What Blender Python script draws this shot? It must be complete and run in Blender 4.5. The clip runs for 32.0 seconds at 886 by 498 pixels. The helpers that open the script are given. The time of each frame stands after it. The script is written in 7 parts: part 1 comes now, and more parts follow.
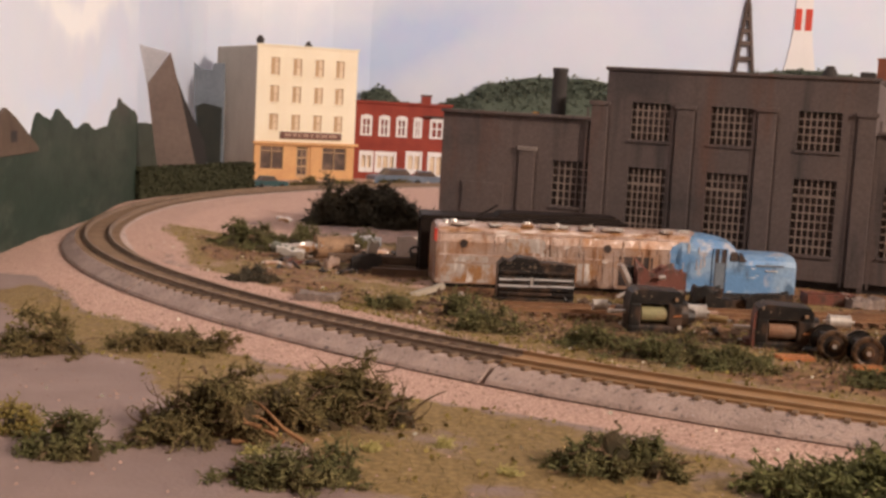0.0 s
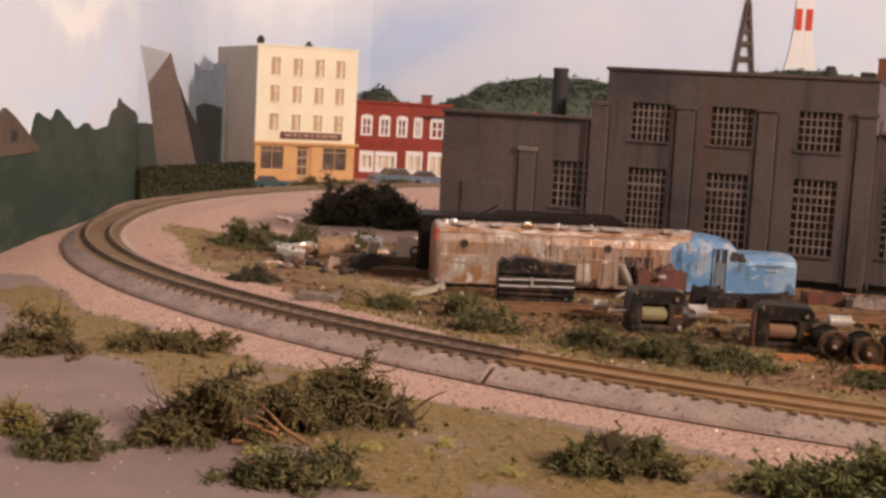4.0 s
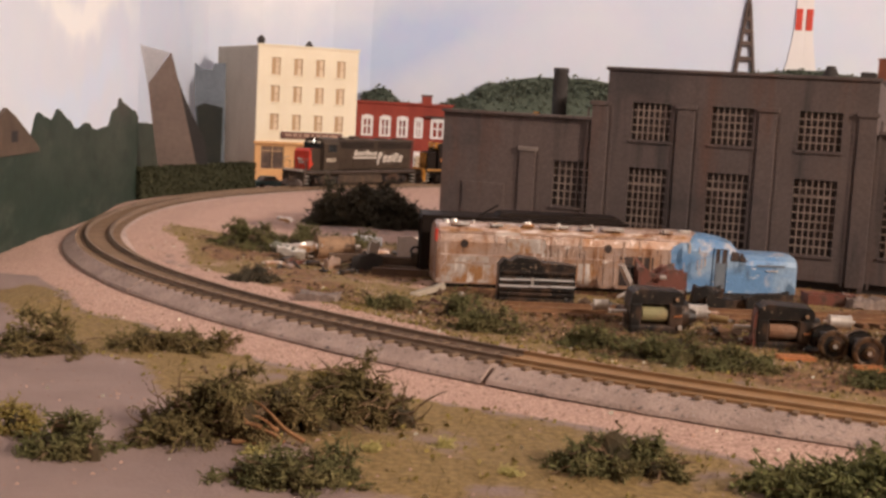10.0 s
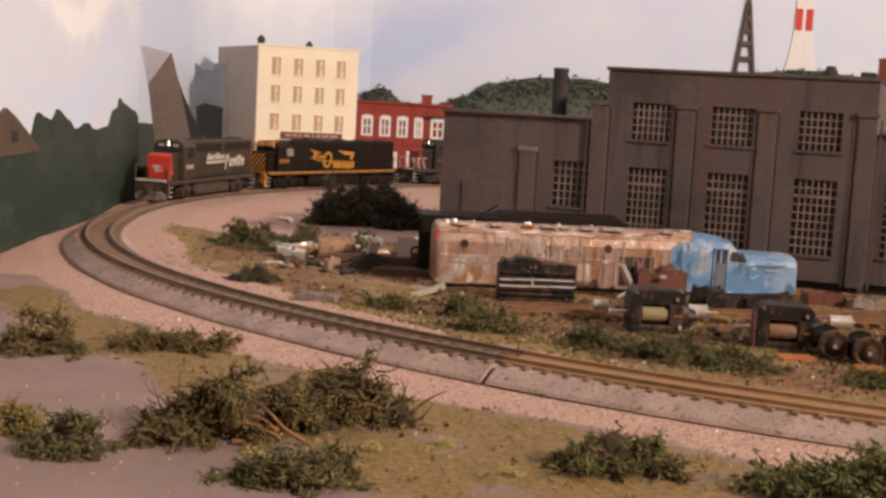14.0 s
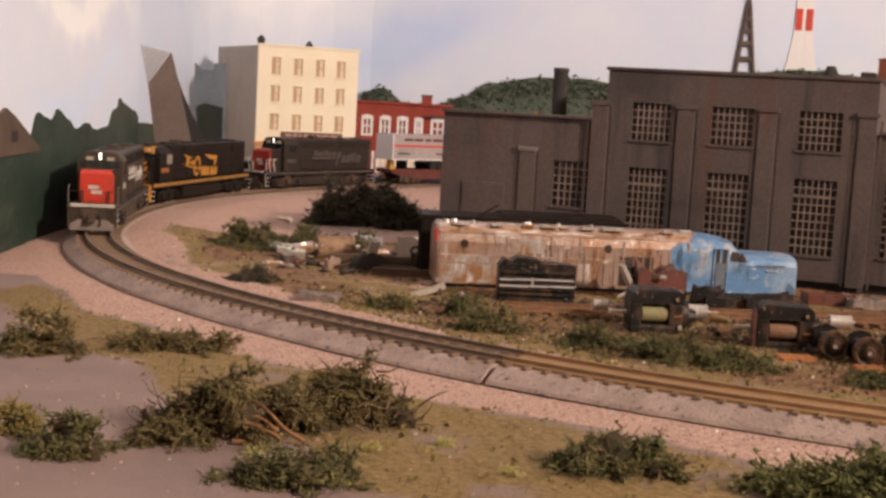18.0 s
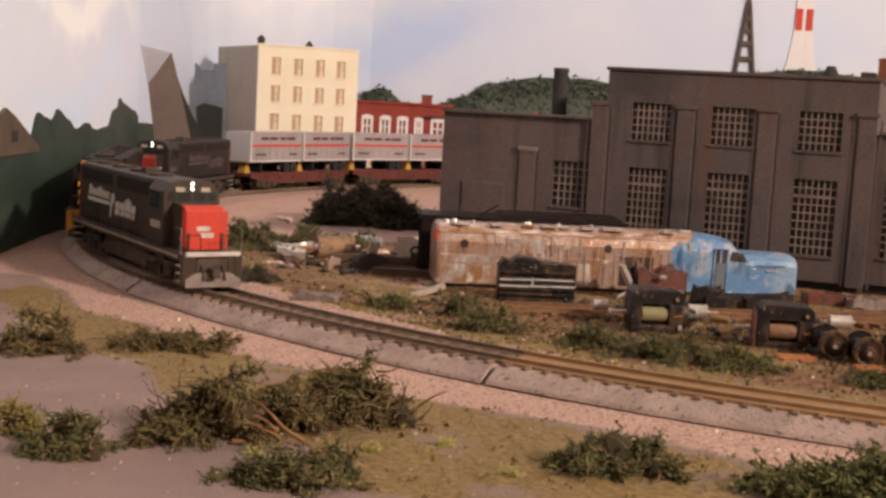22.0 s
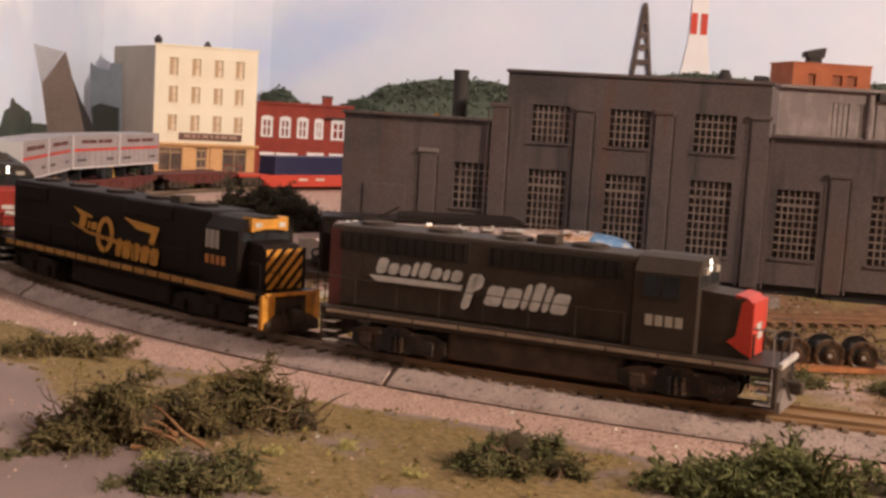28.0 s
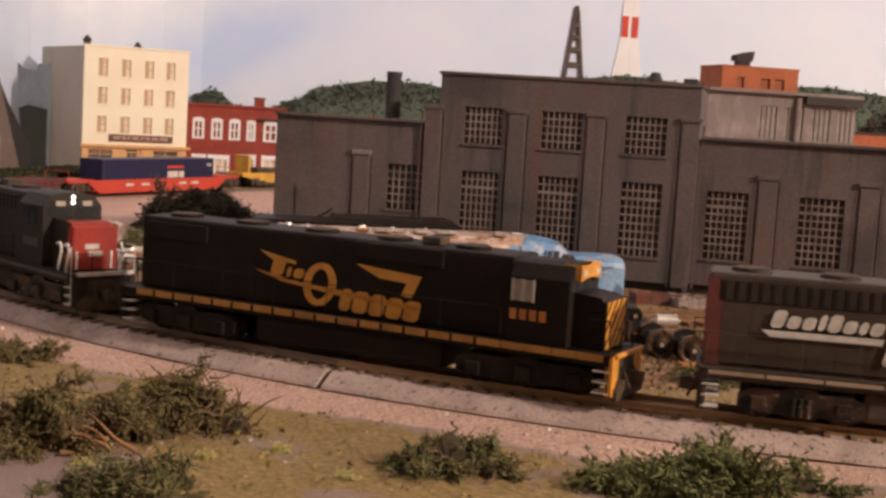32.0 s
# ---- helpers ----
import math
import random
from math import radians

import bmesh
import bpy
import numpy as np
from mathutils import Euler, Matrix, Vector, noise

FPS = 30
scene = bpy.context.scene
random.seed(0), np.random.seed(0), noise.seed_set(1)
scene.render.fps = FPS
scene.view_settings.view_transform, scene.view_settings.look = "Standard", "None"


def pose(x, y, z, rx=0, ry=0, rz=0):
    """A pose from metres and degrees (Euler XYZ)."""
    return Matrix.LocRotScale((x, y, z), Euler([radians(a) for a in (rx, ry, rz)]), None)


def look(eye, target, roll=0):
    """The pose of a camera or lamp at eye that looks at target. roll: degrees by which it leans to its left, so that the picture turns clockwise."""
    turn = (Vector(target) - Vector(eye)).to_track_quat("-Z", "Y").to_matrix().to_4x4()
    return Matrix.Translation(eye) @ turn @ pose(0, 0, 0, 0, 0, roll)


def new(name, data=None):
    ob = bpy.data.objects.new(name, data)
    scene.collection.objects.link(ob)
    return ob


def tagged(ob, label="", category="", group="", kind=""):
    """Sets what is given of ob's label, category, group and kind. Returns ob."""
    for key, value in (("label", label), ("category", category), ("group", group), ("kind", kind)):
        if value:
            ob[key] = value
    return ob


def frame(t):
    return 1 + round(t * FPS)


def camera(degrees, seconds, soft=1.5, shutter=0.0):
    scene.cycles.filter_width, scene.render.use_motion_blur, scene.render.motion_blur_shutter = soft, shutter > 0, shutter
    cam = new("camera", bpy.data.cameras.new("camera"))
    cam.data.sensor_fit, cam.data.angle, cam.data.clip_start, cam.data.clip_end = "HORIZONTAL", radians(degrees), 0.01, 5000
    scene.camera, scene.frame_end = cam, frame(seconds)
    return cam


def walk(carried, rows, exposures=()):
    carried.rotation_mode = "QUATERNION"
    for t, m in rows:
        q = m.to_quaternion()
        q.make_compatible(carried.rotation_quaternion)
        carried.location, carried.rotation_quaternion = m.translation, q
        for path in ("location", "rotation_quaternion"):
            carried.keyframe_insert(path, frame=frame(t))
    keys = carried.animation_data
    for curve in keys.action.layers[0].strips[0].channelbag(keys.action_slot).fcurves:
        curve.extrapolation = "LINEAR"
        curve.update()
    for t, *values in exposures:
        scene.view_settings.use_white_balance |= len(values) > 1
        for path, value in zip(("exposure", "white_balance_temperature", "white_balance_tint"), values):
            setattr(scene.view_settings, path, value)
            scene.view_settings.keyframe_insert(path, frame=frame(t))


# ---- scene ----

# ---- the camera and its walk ----
cam = camera(37.4, 32.0, soft=2.9, shutter=0.4)
EYE = Vector((0.0, 0.0, 0.1067))


def view(yaw, down, roll):
    a, b = radians(yaw), radians(down)
    way = Vector((math.sin(a) * math.cos(b), math.cos(a) * math.cos(b), -math.sin(b)))
    return look(EYE, EYE + way, roll)


WALK = [(0.0, 0.03, 6.55, 3.135), (12.0, 0.0, 6.55, 3.135), (25.5, 0.0, 6.55, 3.135), (26.5, 0.75, 6.5, 3.2),
        (27.5, 2.947, 6.337, 3.358), (28.0, 4.337, 6.242, 3.365), (28.5, 4.441, 6.258, 3.40), (29.0, 4.513, 6.23, 3.37),
        (29.5, 6.514, 6.128, 3.41), (30.0, 7.112, 6.082, 3.46), (30.5, 7.015, 6.116, 3.451), (31.0, 7.035, 6.127, 3.448),
        (31.5, 7.101, 6.093, 3.445), (32.0, 7.25, 5.986, 3.478)]
walk(cam, [(t, view(a, b, c)) for t, a, b, c in WALK])

# ---- world and light: one room with a lamp off to the side ----
world = bpy.data.worlds.new("world")
scene.world = world
world.use_nodes = True
world.node_tree.nodes["Background"].inputs[0].default_value = (1.0, 0.86, 0.78, 1)
world.node_tree.nodes["Background"].inputs[1].default_value = 0.02
scene.view_settings.exposure = 0.0


bulb = bpy.data.lights.new("room_lamp_light", "POINT")
bulb.energy, bulb.color, bulb.shadow_soft_size = 568.0, (1.0, 0.822, 0.70), 0.12
new("room_lamp_light", bulb).location = (2.75, -1.42, 1.75)

# ---- the line of the track ----
# small corrections to the bend, by distance along the line
BEND = ((0.2, 0.4, 0.55, 0.7, 0.85, 1.0, 1.15, 1.3, 1.5, 1.75), (0.0, 0.087, 0.054, -0.303, -0.529, 0.159, 0.073, 0.038, 0.422, 0.0))
KAPPA = [0.546, 1.334, 1.315, 2.468, 1.586, 1.453, 1.024, 0.9, 0.9]
RAIL = 0.009
STEP = 0.004
AHEAD, BEHIND = 0.5, 2.2


def rail_line():
    def turn(s):
        return plain_turn(s) + float(np.interp(s, *BEND))

    def plain_turn(s):
        if s < 0:
            return 0.546 * max(0.0, 1 + s / 0.15)
        if s > 1.5:
            return 2.857 if s < 1.832 else 0.0 if s < 1.99 else -2.0 if s < 2.121 else 0.0
        if 0.86 < s < 0.882:
            return 0.0
        if s > 0.86:
            s -= 0.022
        if s > 1.936:
            return 0.0
        u = s / 0.242
        i = min(int(u), 7)
        return KAPPA[i] + (KAPPA[i + 1] - KAPPA[i]) * (u - i)
    pts = {}
    x, y, th = 0.3249, 0.3811, radians(165.08)
    n = int((1.936 + BEHIND) / STEP)
    for k in range(n + 1):
        pts[k] = (x, y, th)
        a = th - turn(k * STEP) * STEP / 2
        th = th - turn(k * STEP + STEP / 2) * STEP
        x, y = x + math.cos(a) * STEP, y + math.sin(a) * STEP
    x, y, th = 0.3249, 0.3811, radians(165.08)
    for k in range(1, int(AHEAD / STEP) + 1):
        th = th + turn(-k * STEP) * STEP
        x, y = x - math.cos(th) * STEP, y - math.sin(th) * STEP
        pts[-k] = (x, y, th)
    return pts


LINE = rail_line()


def on_line(s):
    """Place and heading (towards growing s) on the track's middle."""
    u = s / STEP
    k = math.floor(u)
    k = max(min(k, max(LINE) - 1), min(LINE))
    a, b, w = LINE[k], LINE[k + 1], u - k
    return a[0] + (b[0] - a[0]) * w, a[1] + (b[1] - a[1]) * w, a[2] + (b[2] - a[2]) * w


LINE_XY = np.array([LINE[k][:2] for k in sorted(LINE)])
LINE_TH = np.array([LINE[k][2] for k in sorted(LINE)])


# ---- materials ----
def material(name, base, rough=0.6, metal=0.0, second=None, scale=300.0, spread=0.5, fine=0.12, bump=0.15,
             speck=None, speck_amount=0.0, coat=0.0, island=0.0):
    """A surface with broad stains of a second colour, fine grain and relief."""
    m = bpy.data.materials.new(name)
    m.use_nodes = True
    nt = m.node_tree
    b = nt.nodes["Principled BSDF"]
    b.inputs["Metallic"].default_value = metal
    b.inputs["Coat Weight"].default_value = coat
    b.inputs["Specular IOR Level"].default_value = 0.3
    co = nt.nodes.new("ShaderNodeTexCoord")

    def noise_node(sc, detail=5.0):
        n = nt.nodes.new("ShaderNodeTexNoise")
        n.inputs["Scale"].default_value, n.inputs["Detail"].default_value = sc, detail
        nt.links.new(co.outputs["Object"], n.inputs["Vector"])
        return n

    def mix(kind, fac, a, c):
        n = nt.nodes.new("ShaderNodeMix")
        n.data_type, n.blend_type = "RGBA", kind
        for sock, v in ((n.inputs["Factor"], fac), (n.inputs[6], a), (n.inputs[7], c)):
            if isinstance(v, bpy.types.NodeSocket):
                nt.links.new(v, sock)
            elif isinstance(v, (int, float)):
                sock.default_value = v
            else:
                sock.default_value = (*v, 1)
        return n.outputs[2]

    def ramp(src, lo, hi):
        n = nt.nodes.new("ShaderNodeMapRange")
        n.inputs["From Min"].default_value, n.inputs["From Max"].default_value = lo, hi
        nt.links.new(src, n.inputs["Value"])
        return n.outputs["Result"]

    big, small = noise_node(scale, 4.0), noise_node(scale * 9, 3.0)
    col = base
    if second:
        col = mix("MIX", ramp(big.outputs["Fac"], 0.62 - spread * 0.4, 0.66 + spread * 0.1), base, second)
    col = mix("OVERLAY", fine * 3, col, mix("MIX", small.outputs["Fac"], (0.15,) * 3, (0.85,) * 3))
    if speck:
        sp = noise_node(scale * 5, 2.0)
        col = mix("MIX", ramp(sp.outputs["Fac"], 0.66 - speck_amount * 0.3, 0.70 - speck_amount * 0.2), col, speck)
    if island:
        info = nt.nodes.new("ShaderNodeObjectInfo")
        geo = nt.nodes.new("ShaderNodeNewGeometry")
        add = nt.nodes.new("ShaderNodeMath")
        add.operation = "FRACT"
        add0 = nt.nodes.new("ShaderNodeMath")
        add0.operation = "ADD"
        nt.links.new(info.outputs["Random"], add0.inputs[0])
        nt.links.new(geo.outputs["Random Per Island"], add0.inputs[1])
        nt.links.new(add0.outputs[0], add.inputs[0])
        dark = tuple(v * (1 - island) for v in base)
        lite = tuple(min(v * (1 + island), 0.9) for v in base)
        col = mix("MIX", 0.6, col, mix("MIX", add.outputs[0], dark, lite))
    if isinstance(col, bpy.types.NodeSocket):
        nt.links.new(col, b.inputs["Base Color"])
    else:
        b.inputs["Base Color"].default_value = (*col, 1)
    r = nt.nodes.new("ShaderNodeMapRange")
    r.inputs["To Min"].default_value, r.inputs["To Max"].default_value = max(rough - 0.12, 0.03), min(rough + 0.12, 1)
    nt.links.new(big.outputs["Fac"], r.inputs["Value"])
    nt.links.new(r.outputs["Result"], b.inputs["Roughness"])
    if bump:
        bp = nt.nodes.new("ShaderNodeBump")
        bp.inputs["Strength"].default_value, bp.inputs["Distance"].default_value = bump, 0.0008
        nt.links.new(small.outputs["Fac"], bp.inputs["Height"])
        nt.links.new(bp.outputs["Normal"], b.inputs["Normal"])
    return m


def weathered(name, base, layers, rough=0.5, metal=0.0, bump=0.25, grain=900.0, coat=0.0):
    """A worn surface: layers of (colour, (sx, sy, sz), low, high) laid over one another through stretched noise."""
    m = bpy.data.materials.new(name)
    m.use_nodes = True
    nt = m.node_tree
    b = nt.nodes["Principled BSDF"]
    b.inputs["Metallic"].default_value = metal
    b.inputs["Specular IOR Level"].default_value = 0.35
    b.inputs["Coat Weight"].default_value, b.inputs["Coat Roughness"].default_value = coat, 0.22
    co = nt.nodes.new("ShaderNodeTexCoord")
    col = None
    first = None
    for i, (colour, size, lo, hi) in enumerate(layers):
        mp = nt.nodes.new("ShaderNodeMapping")
        mp.inputs["Scale"].default_value = size
        mp.inputs["Location"].default_value = (3.7 * i, 1.3 * i, 7.1 * i)
        nt.links.new(co.outputs["Object"], mp.inputs["Vector"])
        n = nt.nodes.new("ShaderNodeTexNoise")
        n.inputs["Scale"].default_value, n.inputs["Detail"].default_value, n.inputs["Roughness"].default_value = 1.0, 5.0, 0.6
        nt.links.new(mp.outputs["Vector"], n.inputs["Vector"])
        first = first or n
        r = nt.nodes.new("ShaderNodeMapRange")
        r.inputs["From Min"].default_value, r.inputs["From Max"].default_value = lo, hi
        nt.links.new(n.outputs["Fac"], r.inputs["Value"])
        mx = nt.nodes.new("ShaderNodeMix")
        mx.data_type = "RGBA"
        nt.links.new(r.outputs["Result"], mx.inputs["Factor"])
        if col is None:
            mx.inputs[6].default_value = (*base, 1)
        else:
            nt.links.new(col, mx.inputs[6])
        mx.inputs[7].default_value = (*colour, 1)
        col = mx.outputs[2]
    g = nt.nodes.new("ShaderNodeTexNoise")
    g.inputs["Scale"].default_value, g.inputs["Detail"].default_value = grain, 3.0
    nt.links.new(co.outputs["Object"], g.inputs["Vector"])
    ov = nt.nodes.new("ShaderNodeMix")
    ov.data_type, ov.blend_type = "RGBA", "OVERLAY"
    ov.inputs["Factor"].default_value = 0.35
    nt.links.new(col, ov.inputs[6])
    nt.links.new(g.outputs["Fac"], ov.inputs[7])
    nt.links.new(ov.outputs[2], b.inputs["Base Color"])
    rr = nt.nodes.new("ShaderNodeMapRange")
    rr.inputs["To Min"].default_value, rr.inputs["To Max"].default_value = max(rough - 0.25, 0.05), min(rough + 0.25, 1)
    nt.links.new(first.outputs["Fac"], rr.inputs["Value"])
    nt.links.new(rr.outputs["Result"], b.inputs["Roughness"])
    bp = nt.nodes.new("ShaderNodeBump")
    bp.inputs["Strength"].default_value, bp.inputs["Distance"].default_value = bump, 0.0006
    nt.links.new(g.outputs["Fac"], bp.inputs["Height"])
    nt.links.new(bp.outputs["Normal"], b.inputs["Normal"])
    return m


def glow(name, colour, strength):
    m = bpy.data.materials.new(name)
    m.use_nodes = True
    b = m.node_tree.nodes["Principled BSDF"]
    b.inputs["Base Color"].default_value = (*colour, 1)
    b.inputs["Emission Color"].default_value = (*colour, 1)
    b.inputs["Emission Strength"].default_value = strength
    return m


def glass_mat(name, colour=(0.8, 0.85, 0.85), rough=0.08):
    m = bpy.data.materials.new(name)
    m.use_nodes = True
    b = m.node_tree.nodes["Principled BSDF"]
    b.inputs["Base Color"].default_value = (*colour, 1)
    b.inputs["Roughness"].default_value = rough
    b.inputs["Transmission Weight"].default_value = 0.9
    b.inputs["IOR"].default_value = 1.2
    return m


# one brown track in two tones: a lit pair, then a shaded pair
M_TIE = material("lit_tie_plastic", (0.37, 0.215, 0.105), 0.8, second=(0.41, 0.245, 0.12), scale=120, island=0.25)
M_RAIL = material("lit_weathered_rail", (0.43, 0.265, 0.135), 0.5, 0.1, second=(0.33, 0.205, 0.11), scale=12)
M_TIEDARK = material("shaded_tie_plastic", (0.185, 0.122, 0.080), 0.85, second=(0.235, 0.156, 0.102), scale=120, island=0.25)
M_RAILDARK = material("shaded_brown_rail", (0.24, 0.165, 0.112), 0.6, 0.05, second=(0.185, 0.126, 0.088), scale=25)
M_BED = weathered("moulded_ballast", (0.47, 0.350, 0.300), [((0.37, 0.272, 0.232), (60, 60, 60), 0.42, 0.62), ((0.13, 0.105, 0.10), (420, 420, 420), 0.58, 0.66),
                                                          ((0.50, 0.44, 0.42), (700, 700, 700), 0.62, 0.70)], 0.85, 0.0, 0.9, 1100.0)
M_SLATE = material("loco_grey_paint", (0.054, 0.039, 0.029), 0.5, second=(0.070, 0.051, 0.037), scale=60, bump=0.05)
M_RED = material("scarlet_paint", (0.62, 0.055, 0.03), 0.45, second=(0.5, 0.06, 0.04), scale=80, bump=0.04)
M_BLACK = weathered("dusty_black_metal", (0.013, 0.011, 0.010), [((0.075, 0.042, 0.026), (110, 110, 80), 0.47, 0.62), ((0.30, 0.21, 0.15), (420, 420, 420), 0.62, 0.68)], 0.45)
M_LOCOBLACK = material("deep_black_paint", (0.017, 0.0120, 0.010), 0.5, second=(0.022, 0.015, 0.012), scale=70, bump=0.03)
M_BLACKDIRT = material("black_running_gear", (0.017, 0.013, 0.011), 0.7, second=(0.029, 0.021, 0.016), scale=140)
M_GOLD = material("gold_paint", (0.72, 0.32, 0.045), 0.5, second=(0.50, 0.21, 0.038), scale=200, bump=0.03)
M_SLATEDARK = material("dark_sooty_grey_paint", (0.030, 0.024, 0.020), 0.55, second=(0.042, 0.031, 0.025), scale=60, bump=0.05)
M_DULLGOLD = material("dull_gold_paint", (0.45, 0.17, 0.045), 0.55, second=(0.33, 0.12, 0.035), scale=200, bump=0.03)
# side gold, darkened for the weaker light on the locomotive's flank
M_MARKGOLD = material("shaded_gold_mark", (0.54, 0.25, 0.042), 0.5, second=(0.40, 0.18, 0.036), scale=200, bump=0.03)
# sill gold, darkened further for the same shaded flank
M_SILLGOLD = material("shaded_gold_line", (0.38, 0.19, 0.045), 0.55, second=(0.24, 0.12, 0.035), scale=90, bump=0.03)
M_TANLINE = material("tan_dirty_line", (0.36, 0.27, 0.19), 0.6, second=(0.24, 0.17, 0.115), scale=90, bump=0.03)
# scarlet darkened to paint the shadow on the third locomotive's nose
M_DULLRED = material("shaded_scarlet_paint", (0.34, 0.034, 0.021), 0.5, second=(0.24, 0.028, 0.02), scale=60, bump=0.04)
M_WHITE = material("white_paint", (0.62, 0.57, 0.51), 0.55, second=(0.44, 0.40, 0.35), scale=250, bump=0.04)
M_DIRTY = material("underframe_dirt", (0.066, 0.049, 0.038), 0.75, second=(0.120, 0.082, 0.056), scale=140)
M_STEEL = material("bright_steel", (0.72, 0.67, 0.62), 0.34, 0.55, second=(0.50, 0.44, 0.39), scale=200)
for paint in (M_LOCOBLACK, M_BLACKDIRT):
    paint.node_tree.nodes["Principled BSDF"].inputs["Specular IOR Level"].default_value = 0.07
for paint in (M_SLATE, M_SLATEDARK, M_DIRTY):
    paint.node_tree.nodes["Principled BSDF"].inputs["Specular IOR Level"].default_value = 0.15
M_PANE = glass_mat("cab_glass", (0.25, 0.28, 0.30))
M_LAMP = glow("headlight_glow", (1.0, 0.95, 0.85), 3.5)


# ---- helpers for meshes; lengths in millimetres, x forward, y left ----
MM = 0.001


def box(bm, x0, x1, y0, y1, z0, z1, bevel=0.0, taper=None):
    """An axis-aligned block; taper=(dx, dy) draws the top in."""
    tx, ty = taper or (0, 0)
    v = [bm.verts.new(Vector(c) * MM) for c in
         ((x0, y0, z0), (x1, y0, z0), (x1, y1, z0), (x0, y1, z0),
          (x0 + tx, y0 + ty, z1), (x1 - tx, y0 + ty, z1), (x1 - tx, y1 - ty, z1), (x0 + tx, y1 - ty, z1))]
    fs = [bm.faces.new([v[i] for i in q]) for q in
          ((3, 2, 1, 0), (4, 5, 6, 7), (0, 1, 5, 4), (1, 2, 6, 5), (2, 3, 7, 6), (3, 0, 4, 7))]
    if bevel:
        es = {e for f in fs for e in f.edges}
        bmesh.ops.bevel(bm, geom=list(es), offset=bevel * MM, segments=2, affect="EDGES", profile=0.6)
    return bm


def rod(bm, a, b, r, r2=None, n=10):
    a, b = Vector(a) * MM, Vector(b) * MM
    q = (b - a).to_track_quat("Z", "Y").to_matrix().to_4x4()
    m = Matrix.Translation((a + b) / 2) @ q
    bmesh.ops.create_cone(bm, cap_ends=True, segments=n, radius1=r * MM, radius2=(r if r2 is None else r2) * MM,
                          depth=max((b - a).length, 1e-6), matrix=m)
    return bm


def prism(bm, outline, y0, y1, axis="y"):
    """A closed outline (x, z) drawn out from y0 to y1."""
    def at(p, y):
        return Vector((p[0], y, p[1]) if axis == "y" else (y, p[0], p[1]) if axis == "x" else (p[0], p[1], y)) * MM
    a = [bm.verts.new(at(p, y0)) for p in outline]
    b = [bm.verts.new(at(p, y1)) for p in outline]
    n = len(outline)
    bm.faces.new(a)
    bm.faces.new(b[::-1])
    for i in range(n):
        bm.faces.new((a[i], b[i], b[(i + 1) % n], a[(i + 1) % n]))
    bmesh.ops.recalc_face_normals(bm, faces=bm.faces[:])
    return bm


def B(*args, **kw):
    return box(bmesh.new(), *args, **kw)


def part(name, bm, mat, parent=None, label="", m=None, smooth=False):
    me = bpy.data.meshes.new(name)
    bm.to_mesh(me)
    bm.free()
    me.materials.append(mat)
    if smooth:
        for p in me.polygons:
            p.use_smooth = True
    ob = new(name, me)
    if parent:
        ob.parent = parent
    if m is not None:
        ob.matrix_basis = m
    if label:
        ob["label"] = label
    return ob


def raw(name, verts, faces, mat, parent=None, label=""):
    me = bpy.data.meshes.new(name)
    me.from_pydata([tuple(v) for v in verts], [], [tuple(f) for f in faces])
    me.materials.append(mat)
    ob = new(name, me)
    if parent:
        ob.parent = parent
    if label:
        ob["label"] = label
    return ob


def thing(name, label, category, m=None, group="", kind=""):
    ob = new(name)
    ob.empty_display_size = 0.01
    if m is not None:
        ob.matrix_world = m
    return tagged(ob, label, category, group, kind)


